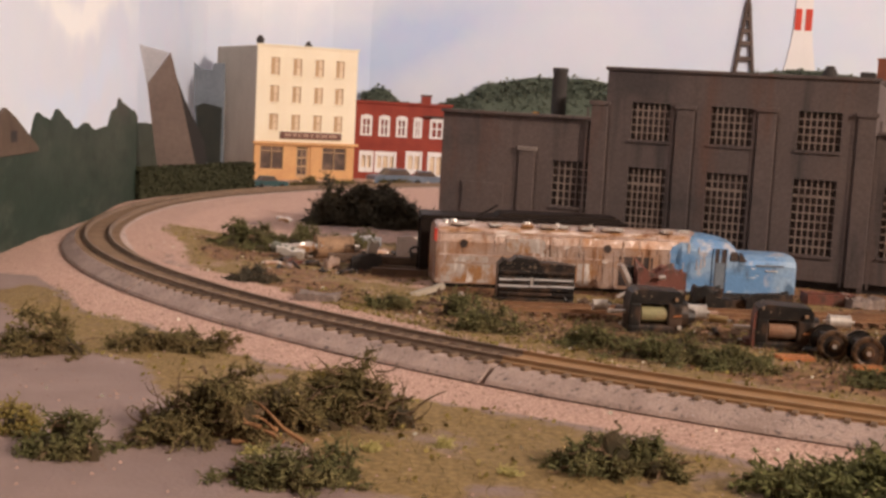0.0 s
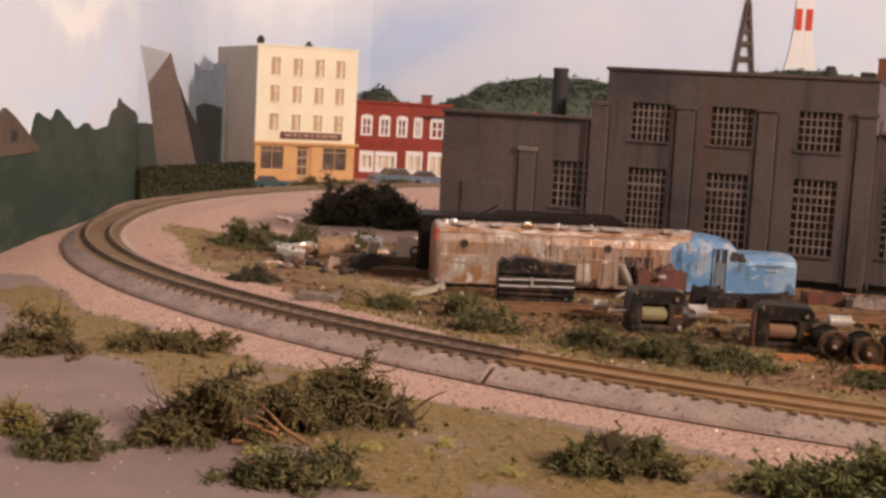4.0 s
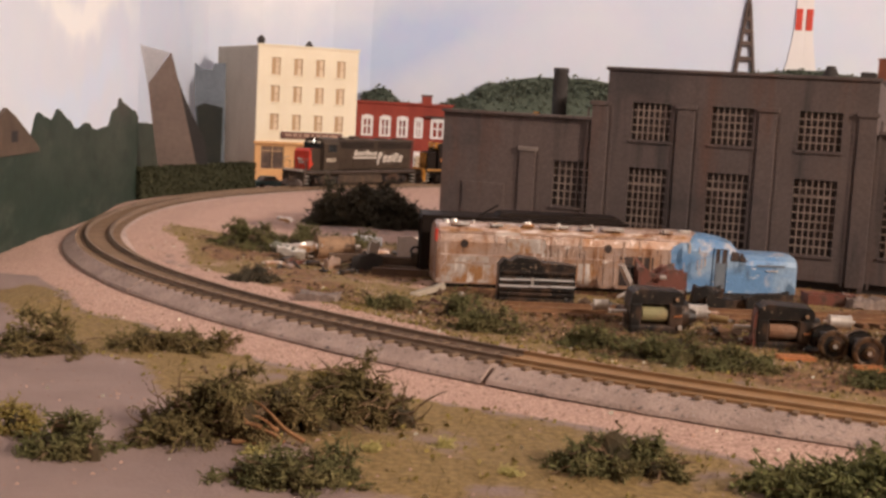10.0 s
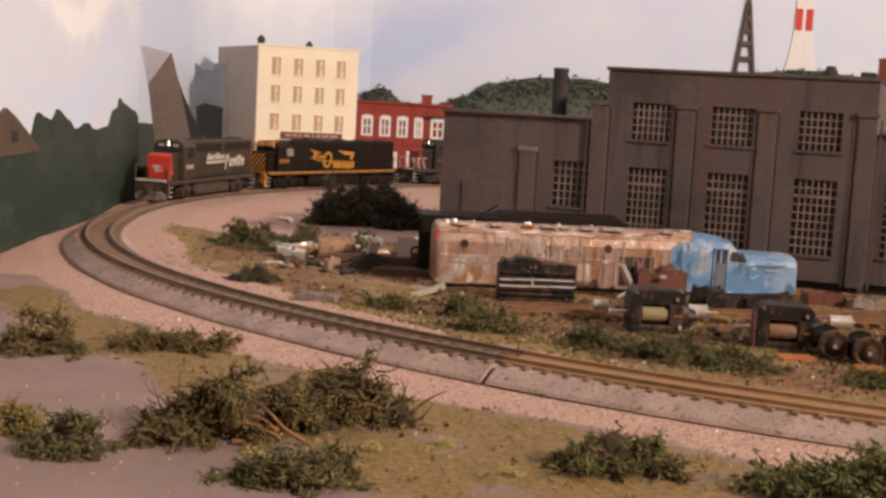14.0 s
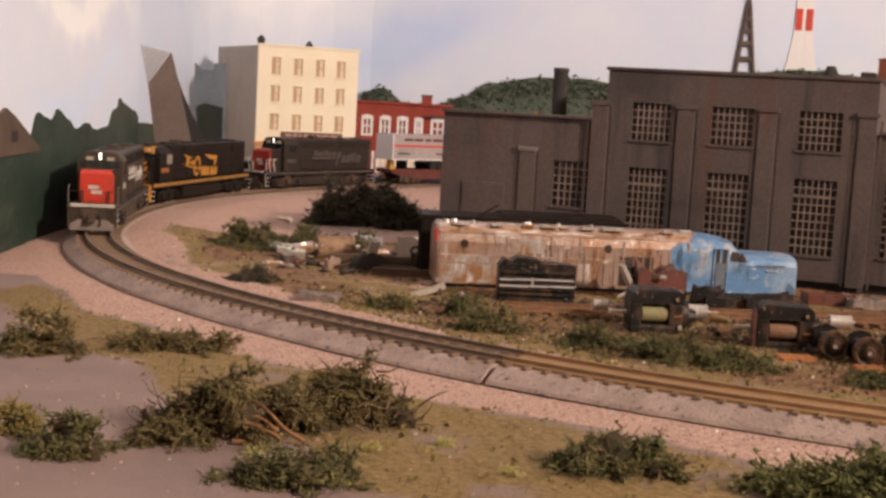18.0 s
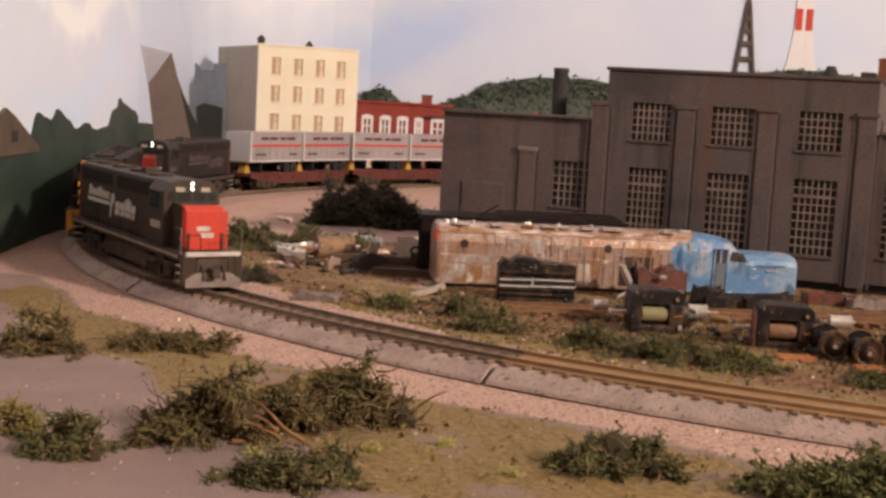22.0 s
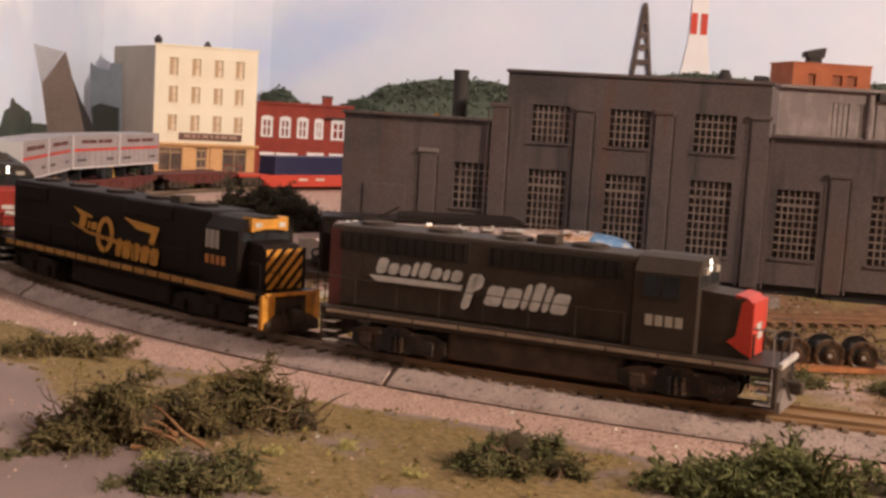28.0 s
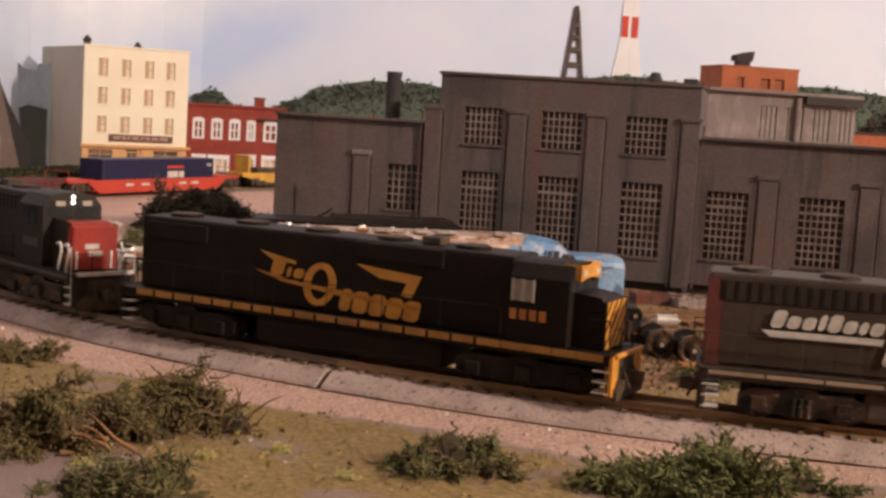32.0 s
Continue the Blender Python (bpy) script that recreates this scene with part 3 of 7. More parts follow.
M_PALEBRICK = weathered("pale_brick", (0.185, 0.150, 0.138), [((0.27, 0.225, 0.21), (30, 30, 24), 0.5, 0.66), ((0.16, 0.115, 0.10), (90, 90, 14), 0.56, 0.70)], 0.85)
# dust on the works windows; a painted pale reflection on cab panes
M_PALEPANE = material("dusty_and_reflecting_pane", (0.26, 0.22, 0.195), 0.4, second=(0.15, 0.11, 0.10), scale=40, bump=0.0)
M_STACKWHITE = material("clean_white_paint", (0.86, 0.84, 0.84), 0.6, second=(0.80, 0.77, 0.77), scale=12, fine=0.02, bump=0.0)
M_DERRICK = material("dark_stained_timber", (0.10, 0.072, 0.062), 0.8, second=(0.13, 0.095, 0.08), scale=40)
M_RUSTORANGE = material("orange_brick", (0.38, 0.11, 0.044), 0.7, second=(0.31, 0.088, 0.038), scale=80)


def wall_with_holes(bm, w, z0, z1, holes, depth, thick=3.0, u0=0.0):
    """A wall panel in the xz plane from u0 to w facing -y, with openings (u0, u1, z0, z1) cut through it."""
    us = sorted({u0, w, *[h[0] for h in holes], *[h[1] for h in holes]})
    zs = sorted({z0, z1, *[h[2] for h in holes], *[h[3] for h in holes]})

    def open_at(u, z):
        return any(h[0] < u < h[1] and h[2] < z < h[3] for h in holes)
    cells = {(i, j) for i in range(len(us) - 1) for j in range(len(zs) - 1)
             if not open_at((us[i] + us[i + 1]) / 2, (zs[j] + zs[j + 1]) / 2)}
    vs = {}

    def v(i, j, y):
        k = (i, j, y)
        if k not in vs:
            vs[k] = bm.verts.new(Vector((us[i], y, zs[j])) * MM)
        return vs[k]
    for i, j in cells:
        bm.faces.new((v(i, j, depth), v(i + 1, j, depth), v(i + 1, j + 1, depth), v(i, j + 1, depth)))
        bm.faces.new((v(i, j, depth + thick), v(i, j + 1, depth + thick), v(i + 1, j + 1, depth + thick), v(i + 1, j, depth + thick)))
        for di, dj, a, b in ((-1, 0, (i, j), (i, j + 1)), (1, 0, (i + 1, j + 1), (i + 1, j)), (0, -1, (i + 1, j), (i, j)), (0, 1, (i, j + 1), (i + 1, j + 1))):
            if (i + di, j + dj) not in cells:
                bm.faces.new((v(*a, depth), v(*b, depth), v(*b, depth + thick), v(*a, depth + thick)))
    bmesh.ops.recalc_face_normals(bm, faces=bm.faces[:])
    return bm


def factory():
    """Long grey industrial hall: low wing, tall middle, low wing; origin at its front, u along the front."""
    ob = thing("factory", "grey-brown two-storey industrial hall with barred windows", "building",
               pose(0.223, 0.815, 0, 0, 0, math.degrees(math.atan2(-0.34, 0.94))))
    tall = [(-112, -87), (-61, -35), (-7, 19)]
    low_l, low_r = [(-163, -138)], [(47, 73), (104, 131), (161, 188)]
    holes_t = [(a, b, 87, 111) for a, b in tall] + [(a, b, 22, 69) for a, b in tall]
    part("wall", wall_with_holes(bmesh.new(), 39, 6, 131, holes_t, 0, u0=-129), M_CONC, ob)
    part("wall", wall_with_holes(bmesh.new(), -131.5, 6, 98, [(a, b, 40 if i == 0 else 22, 70) for i, (a, b) in enumerate(low_l)], 1.5, u0=-242), M_CONC, ob)
    part("wall", wall_with_holes(bmesh.new(), 225, 7, 99, [(a, b, 24, 67) for a, b in low_r], 1.5, u0=39.05), M_CONC, ob)
    for x0, x1, y0, y1, z1 in ((-129, -126, 3.2, 150, 131), (36, 39, 3.2, 150, 131), (-242, -239, 4.7, 150, 98), (222, 225, 4.7, 150, 99),
                               (-242, 225, 150, 153, 97)):
        part("wall", B(x0, x1, y0, y1, 0, z1), M_CONC, ob)
    part("roof", B(-126, 36, 3.2, 150, 120, 123), M_ROOF, ob)
    part("roof", B(-239, -129.2, 4.7, 150, 90, 93), M_ROOF, ob)
    part("roof", B(39.2, 222, 4.7, 150, 90, 93), M_ROOF, ob)
    for a, b, z in ((-130.5, 40.5, 131), (-243, -131.5, 98), (40.6, 226, 99)):
        part("coping", B(a, b, -1.2, 5, z + 0.05, z + 2.2, 0.4), M_CONC, ob)
    # dark block paints the shadow gap under the walls
    part("plinth", B(-239, 222, 4.8, 149, -1.0, 7.2), M_DARK, ob, "recessed base coloured dark as a shadow gap")
    for u, z, lo in ((-133, 108, 0), (-77, 108, 0), (-26, 109, 0), (34, 109, 0), (-181, 75, 0), (84, 76, 0), (145, 76, 0), (204, 76, 0)):
        y = 0 if -135 < u < 40 else 1.5
        part("pilaster", B(u - 5.5, u + 5.5, y - 1.3, y - 0.05, 4, z, 0.4), M_CONC, ob)
        for du in (-8.6, 7.2):
            part("fillet", B(u + du, u + du + 1.4, y - 0.35, y - 0.05, 4, z - 1.5), M_CONC, ob)
        part("capital", B(u - 6.8, u + 6.8, y - 2.1, y - 0.06, z + 0.1, z + 3.0, 0.4), M_CONCTRIM if u == -181 else M_CONC, ob)

    def window(u0, u1, z0, z1, y, cols, rows):
        w = part("window", B(u0 + 0.1, u1 - 0.1, y + 2.4, y + 2.9, z0 + 0.1, z1 - 0.1), M_VOID, ob, "barred factory window backed with painted interior shade")
        bm = bmesh.new()
        for i in range(1, cols):
            u = u0 + (u1 - u0) * i / cols
            box(bm, u - 0.42, u + 0.42, y + 1.2, y + 2.1, z0 + 0.2, z1 - 0.2)
        for j in range(1, rows):
            z = z0 + (z1 - z0) * j / rows
            t = 0.9 if j == rows - 2 and rows > 6 else 0.45
            box(bm, u0 + 0.2, u1 - 0.2, y + 1.3, y + 2.0, z - t, z + t)
        part("muntin_grid", bm, M_MUNTIN, w)
        part("sill", B(u0 - 1.2, u1 + 1.2, y - 1.0, y - 0.05, z0 - 1.8, z0 - 0.1, 0.3), M_CONC, w)
    for a, b in tall:
        window(a, b, 87, 111, 0, 7, 5)
        window(a, b, 22, 69, 0, 7, 9)
    for a, b in low_l:
        window(a, b, 40, 70, 1.5, 6, 6)
    for a, b in low_r:
        window(a, b, 24, 67, 1.5, 7, 9)
    st = part("chimney", rod(bmesh.new(), (-172, 40, 93), (-172, 40, 131), 5.2, 5.0, 16), M_ROOF, ob, "round dark roof stack")
    part("chimney_cap", rod(bmesh.new(), (-172, 40, 129), (-172, 40, 132), 5.5, 5.3, 16), M_ROOF, st)
    part("roof_vent", rod(bmesh.new(), (-188, 40, 93), (-188, 40, 101), 2.0, 2.0, 10), M_GOLD, ob, "small orange vent pipe")
    part("door_panel", B(-226, -196, 0.6, 1.4, 2, 52, 0.3), M_CONC, ob)
    part("rubble", B(-20, 25, 30, 60, 123, 130, 2.0, (4, 6)), M_ROOF, ob)
    v = part("roof_vent", rod(bmesh.new(), (8, 20, 123), (8, 20, 135), 3.6, 3.6, 14), M_ROOF, ob, "dark round turbine vent")
    part("cowl", rod(bmesh.new(), (8, 20, 134), (8, 20, 140), 5.4, 2.6, 14), M_ROOF, v)
    part("roof_hatch", B(25, 37, 12, 40, 123.1, 137, 0.8, (1.5, 2)), M_ROOF, ob, "dark sloping roof hatch")


def shop_block():
    """Cream four-storey block with an ochre shopfront."""
    ang = math.degrees(math.atan2(0.055, 0.114))
    ob = thing("shop_building", "cream four-storey building with an ochre shopfront", "building", pose(-0.2277, 1.5442, 0, 0, 0, ang))
    W, D, Hh = 126, 168, 157
    cols = [(17, 27.5), (44.5, 55), (72, 82.5), (98.5, 109)]
    rows = [(124, 144), (92, 111), (59, 78)]
    holes = [(a, b, c, d) for a, b in cols for c, d in rows]
    part("wall", wall_with_holes(bmesh.new(), W, 44, Hh, holes, 0), M_YELLOW, ob)
    shop = [(7, 36, 13, 39.5), (49, 70, 3, 40), (85, 116, 13, 39.5)]
    part("shopfront", wall_with_holes(bmesh.new(), W, 0, 42, shop, -0.8), M_ORANGE, ob, "ochre wooden shopfront")
    part("cornice", B(-3, W + 4, -4.5, -0.05, 42.2, 45.5, 0.5), M_ORANGE, ob)
    # grey puts the shade of this side into its colour
    part("wall", B(0, 3, 3.1, D, 0, Hh), M_SIDE, ob, "plain side wall coloured grey for its shaded side")
    part("wall", B(W - 3, W, 3.1, D, 0, Hh), M_YELLOW, ob)
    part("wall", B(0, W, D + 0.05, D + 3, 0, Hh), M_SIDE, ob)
    part("roof", B(3.1, W - 3.1, 3.2, D - 0.1, Hh - 8, Hh - 5), M_ROOF, ob)
    part("parapet", B(-1.2, W + 1.2, -1.2, 2.9, Hh + 0.05, Hh + 2.2, 0.3), M_YELLOW, ob)
    part("floor", B(3.1, W - 3.1, 3.2, 40, 0.2, 1), M_VOID, ob)
    for a, b, c, d in holes:
        w = part("window", B(a + 0.1, b - 0.1, 1.3, 1.9, c + 0.1, d - 0.1), M_BLIND, ob, "sash window with a drawn blind")
        bm = bmesh.new()
        box(bm, a, b, 0.5, 1.2, (c + d) / 2 - 0.4, (c + d) / 2 + 0.4)
        box(bm, a, a + 1, 0.5, 1.2, c, d)
        box(bm, b - 1, b, 0.5, 1.2, c, d)
        box(bm, a + 1, (a + b) / 2 - 0.6, 0.9, 1.25, c + 0.5, d - 0.5)
        part("sash", bm, M_WINDOWBROWN, w)
        part("sill", B(a - 1, b + 1, -1.2, -0.05, c - 1.6, c - 0.1, 0.2), M_YELLOW, w)
        part("lintel", B(a - 0.8, b + 0.8, -0.8, -0.05, d + 0.1, d + 2.0, 0.2), M_YELLOW, w)
    for a, b, c, d in shop:
        if c > 5:
            w = part("shop_window", B(a + 0.1, b - 0.1, 1.4, 1.9, c + 0.1, d - 0.1), M_SHOPGLASS, ob, "reflecting dark shop window")
            bm = bmesh.new()
            for u in (a, b - 1.0, (a + b) / 2 - 0.4):
                box(bm, u, u + 0.9, 0.0, 1.0, c, d)
            box(bm, a, b, 0.0, 1.0, d - 6, d - 5)
            part("frame", bm, M_WINDOWBROWN, w)
        else:
            dr = part("door", B(a + 4, b - 4, 1.4, 2.0, c, d - 2), M_WINDOWBROWN, ob, "brown glazed shop door")
            for k in range(3):
                for u in (a + 5.2, (a + b) / 2 + 0.6):
                    part("pane", B(u, u + 5, 1.0, 1.35, c + 4 + k * 10.5, c + 12.5 + k * 10.5), M_SHOPGLASS, dr)
            part("jamb", B(a, a + 3.8, 0.6, 1.6, c, d), M_ORANGE, dr)
            part("jamb", B(b - 3.8, b, 0.6, 1.6, c, d), M_ORANGE, dr)
    sg = part("sign_board", B(31, 108, -2.2, -0.1, 49.5, 57.5, 0.3), M_SIGN, ob, "brown fascia sign")
    for k, (a, b) in enumerate(((36, 44), (46, 51), (53, 56), (59, 66), (69, 72), (75, 80), (82, 90), (92, 102))):
        part("lettering", B(a, b, -2.5, -2.25, 52, 55.4), M_SIGNBAR, sg)
    for x, y, r, h in ((12, 30, 5, 9), (78, 45, 4.5, 6)):
        v = part("roof_vent", rod(bmesh.new(), (x, y, Hh - 6), (x, y, Hh + h - 2), r * 0.85, r * 0.85, 14), M_ROOF, ob, "dark round roof vent")
        part("cowl", rod(bmesh.new(), (x, y, Hh + h - 2), (x, y, Hh + h + 4), r * 1.15, r * 0.3, 14), M_ROOF, v)


def red_row():
    """Red brick two-storey row with white windows."""
    ob = thing("brick_row_house", "red brick two-storey row with white arched windows", "building",
               pose(-0.118, 1.658, 0, 0, 0, 6.8))
    W = 121
    ups = [(7, 20.5), (30, 43), (52, 65), (74, 84), (95, 112)]
    holes = [(a, b, 55, 80) for a, b in ups] + [(7, 24, 9, 36), (27, 53, 9, 36), (66, 86, 9, 38), (94, 114, 3, 38)]
    part("wall", wall_with_holes(bmesh.new(), W, 0, 96, holes, 0), M_BRICK, ob)
    part("wall", B(0, 3, 3.1, 120, 0, 96), M_BRICK, ob)
    part("wall", B(W - 3, W, 3.1, 120, 0, 96), M_BRICK, ob)
    part("wall", B(0, W, 120.1, 123, 0, 96), M_BRICK, ob)
    part("roof", B(3.1, W - 3.1, 3.1, 120, 88, 91), M_ROOF, ob)
    part("cornice", B(-2, W + 2, -2.5, 2.9, 96.1, 99, 0.4), M_BRICK, ob, "dark red cornice")
    part("awning", B(86, 116, -5, -0.1, 81.5, 83.5, 0.3), M_ROOF, ob)
    c = part("chimney", B(84, 96, 14, 26, 91, 108, 0.4), M_BRICK, ob)
    part("chimney_cap", B(83, 97, 13, 27, 108.1, 110), M_ROOF, c)
    for a, b, z0, z1 in holes:
        tall = z0 > 40
        w = part("window", B(a + 0.1, b - 0.1, 2.2, 2.8, z0 + 0.1, z1 - 0.1), M_BLIND if not tall else M_BRICK, ob, "white framed window")
        bm = bmesh.new()
        for x0, x1 in ((a - 0.6, a + 2.6), (b - 2.6, b + 0.6)):
            box(bm, x0, x1, -0.5, 1.6, z0, z1)
        box(bm, a, b, 0.2, 1.6, z1 - 4, z1)
        box(bm, a, b, 0.2, 1.6, z0, z0 + 2.5)
        n = max(int((b - a) / 7), 2)
        for k in range(1, n):
            u = a + (b - a) * k / n
            box(bm, u - 1.1, u + 1.1, 0.4, 1.5, z0, z1)
        if tall:
            box(bm, a, b, 0.4, 1.5, (z0 + z1) / 2 - 0.9, (z0 + z1) / 2 + 0.9)
            bmesh.ops.create_cone(bm, cap_ends=True, segments=16, radius1=(b - a) / 2 * MM, radius2=(b - a) / 2 * MM, depth=1.4 * MM,
                                  matrix=Matrix.Translation(((a + b) / 2 * MM, -0.0008, (z1 - 1) * MM)) @ pose(0, 0, 0, 90) @ Matrix.Diagonal((1, 0.45, 1, 1)))
        else:
            box(bm, a, b, 0.0, 1.6, z1 - 6, z1 - 3)
            box(bm, a, b, 0.0, 1.6, z0, z0 + 6)
        part("frame", bm, M_STACKWHITE, w, "white painted window frame")


def works_block():
    """Pale brick works with an orange upper storey, behind the factory's low wing."""
    ob = thing("brick_works", "pale brick works with an orange brick penthouse", "building", pose(0.521, 1.58, 0, 0, 0, 4))
    holes = [(66 + k * 36, 92 + k * 36, 98, 138) for k in range(4)]
    part("wall", wall_with_holes(bmesh.new(), 200, 0, 153, holes, 0), M_PALEBRICK, ob, "pale grey brick front")
    for a, b, c, d in holes:
        w = part("window", B(a + .1, b - .1, 2.3, 2.8, c + .1, d - .1), M_PALEPANE, ob, "dusty works window")
        bm = bmesh.new()
        for k in range(1, 4):
            box(bm, a + (b - a) * k / 4 - 0.6, a + (b - a) * k / 4 + 0.6, 0.8, 1.8, c, d)
        part("muntin_grid", bm, M_PALEBRICK, w)
    part("wall", B(0, 4, 3.1, 150, 0, 153), M_PALEBRICK, ob)
    part("wall", B(196, 200, 3.1, 150, 0, 153), M_PALEBRICK, ob)
    part("roof", B(-3, 204, -9, 152, 153.1, 157, 0.5), M_PALEBRICK, ob, "pale overhanging flat roof")
    part("eaves_board", B(126, 203, -9.4, -0.1, 143, 153, 0.4), M_ROOF, ob, "dark boarded eaves")
    part("pipe", rod(bmesh.new(), (118, -4, 60), (118, -4, 150), 3.4, 3.4, 12), M_PALEBRICK, ob)
    pent = part("penthouse", wall_with_holes(bmesh.new(), 120, 157.2, 184, [(38, 48, 159, 172), (70, 83, 159, 172), (89, 102, 159, 172)], 8, u0=18), M_RUSTORANGE, ob, "orange brick penthouse")
    part("penthouse_wall", B(18, 21, 11.1, 80, 157.2, 184), M_RUSTORANGE, pent)
    part("penthouse_wall", B(117, 120, 11.1, 80, 157.2, 184), M_RUSTORANGE, pent)
    part("penthouse_roof", B(17, 121, 7, 82, 184.1, 186), M_RUSTORANGE, pent)
    part("backing", B(22, 116, 11.2, 12, 157.3, 183), material("dull_orange_shutter", (0.26, 0.085, 0.04), 0.7, scale=60), pent)
    vent = part("roof_vent", B(48, 64, 30, 44, 186.1, 193), M_ROOF, ob, "slanted dark roof vent")
    part("hood", prism(bmesh.new(), [(44, 193), (66, 193), (68, 206), (58, 204), (44, 200)], 28, 46), M_ROOF, vent)
    low = thing("low_shed", "low orange brick shed beside the works", "building", pose(0.722, 1.60, 0, 0, 0, 4))
    part("wall", B(0, 70, 0, 60, 0, 110, 0.5), M_RUSTORANGE, low)
    part("roof", B(-2, 72, -2, 62, 110.1, 113, 0.4), M_ROOF, low)


def card_flats():
    ob = thing("leaning_card_building", "brown card building flat leaning over with a grey top", "cardboard", pose(-0.26, 1.27, 0, 0, 0, 11.3))
    part("panel", prism(bmesh.new(), [(-32, 105), (-11, 137), (-2, 104), (16, 30), (28, 2), (-10, 2), (-21, 30)], 0, 1.5), M_CARD, ob)
    part("top_panel", prism(bmesh.new(), [(-40, 142), (-12.5, 136.2), (-32.3, 104.5)], 0.1, 1.4), M_CARDGREY, ob, "pale grey bent top")
    part("edge", prism(bmesh.new(), [(-10.5, 136), (-4, 112), (4, 92), (14, 72), (24, 52), (27, 28), (25, 4), (14, 4), (8, 60)], 1.6, 5), M_DARK, ob, "black torn card edge")
    ob = thing("blue_card_building", "dark blue card building flat standing behind a hedge", "cardboard", pose(-0.26, 1.42, 0, 0, 0, 11.3))
    part("panel", prism(bmesh.new(), [(-16, 86), (-17, 131), (-10, 125), (2, 124), (4, 131), (16, 132), (18, 2), (-8, 2)], 0, 1.5), M_CARDBLUE, ob)
    part("dark_panel", prism(bmesh.new(), [(-14, 84), (-6, 88), (14, 84), (14, 24), (-8, 24)], -1.2, -0.2), M_BLACKGREEN, ob, "black-green lower panel")
    part("white_strip", rod(bmesh.new(), (-13, -2, 60), (-6, -2, 25), 0.7, 0.7, 6), M_WHITE, ob)


def lattice_tower():
    """Brown timber derrick standing in front of the north board."""
    ob = thing("derrick", "brown timber lattice derrick", "tower", pose(0.4235, 1.9266, 0))
    def half(z):
        return 21 - (z - 100) * 20 / 170
    for sx in (-1, 1):
        part("leg", rod(bmesh.new(), (sx * half(0), 0, 0), (sx * half(268), 0, 268), 3.6, 3.0, 6), M_DERRICK, ob)
    for z in (60, 100, 140, 166, 188, 210, 228, 246):
        part("crossbar", B(-half(z), half(z), -3, 3, z - 3.2, z + 3.2), M_DERRICK, ob)
    part("cap", B(-2.5, 2.5, -2.5, 2.5, 264, 274), M_DERRICK, ob)


def stack_pair():
    ob = thing("smokestack", "white and red painted factory smokestack", "chimney", pose(0.5055, 1.9288, 0))
    part("shaft", prism(bmesh.new(), [(-34, 0), (-28, 150), (-25, 166), (-20.5, 188), (-16, 214), (-13, 240), (-12, 290), (-2, 290), (-3, 150), (-3, 0)], -1, 1), M_STACKWHITE, ob)
    part("shaft", prism(bmesh.new(), [(3, 0), (3, 150), (3, 290), (12, 290), (13, 240), (16, 214), (20.5, 188), (25, 166), (28, 150), (34, 0)], -1, 1), M_STACKWHITE, ob)
    part("filling", prism(bmesh.new(), [(-3, 0), (-3, 150), (-2, 290), (3, 290), (3, 0)], -0.6, 0.6), M_STACKWHITE, ob)
    for x0, x1 in ((-12.6, -2.6), (2.6, 12.6)):
        part("red_band", B(x0, x1, -1.8, -1.1, 233, 264, 0.3), M_RED, ob, "red painted band")


factory()
shop_block()
red_row()
works_block()
card_flats()
lattice_tower()
stack_pair()

# ---- rolling stock ----
M_FLATRED = material("boxcar_red", (0.13, 0.035, 0.028), 0.7, second=(0.09, 0.03, 0.025), scale=60)
M_FADED = material("faded_lettering", (0.10, 0.08, 0.074), 0.6, second=(0.07, 0.058, 0.054), scale=120)
def truck(parent, x, wheels=2, base=24.0, tone=None):
    """A bogie with its sideframes, wheels and springs; origin at its middle on the rail."""
    t = new("truck")
    t.parent = parent
    t.location = (x * MM, 0, 0)
    t["label"] = "dark dirty bogie"
    h = base / 2 + 7
    dirt = tone or M_DIRTY
    for y in (-12.4, 12.4):
        s = 1 if y > 0 else -1
        bm = prism(bmesh.new(), [(-h, 4.5), (-h + 4, 3), (-6, 3), (-4, 2), (4, 2), (6, 3), (h - 4, 3), (h, 4.5), (h, 9), (h - 5, 11), (6, 11), (4, 12.5), (-4, 12.5), (-6, 11), (-h + 5, 11), (-h, 9)],
                   y, y + s * 2)
        part("sideframe", bm, dirt, t)
        for k in range(wheels):
            ax = -base / 2 + base * k / (wheels - 1)
            part("journal_box", B(ax - 2.6, ax + 2.6, min(y + s * 2.05, y + s * 4), max(y + s * 2.05, y + s * 4), 3.6, 8.6, 0.5), dirt, t)
        for kx in (-2.4, 0, 2.4):
            part("spring", rod(bmesh.new(), (kx, y + s * 2.8, 3), (kx, y + s * 2.8, 9), 0.9, 0.9, 8), dirt, t)
    for k in range(wheels):
        ax = -base / 2 + base * k / (wheels - 1)
        bm = bmesh.new()
        for y in (-7.9, 7.9):
            s = 1 if y > 0 else -1
            rod(bm, (ax, y - 1.2, 5.75), (ax, y + 1.2, 5.75), 5.7, 5.7, 20)
            rod(bm, (ax, y - s * 1.9, 5.75), (ax, y - s * 1.25, 5.75), 6.5, 6.5, 20)
        rod(bm, (ax, -10, 5.75), (ax, 10, 5.75), 1.2, 1.2, 8)
        part("wheelset", bm, dirt, t)
    part("bolster", B(-4, 4, -12, 12, 6, 11), dirt, t)
    return t


def handrail(bm, pts, r=0.35):
    for a, b in zip(pts, pts[1:]):
        rod(bm, a, b, r, r, 6)


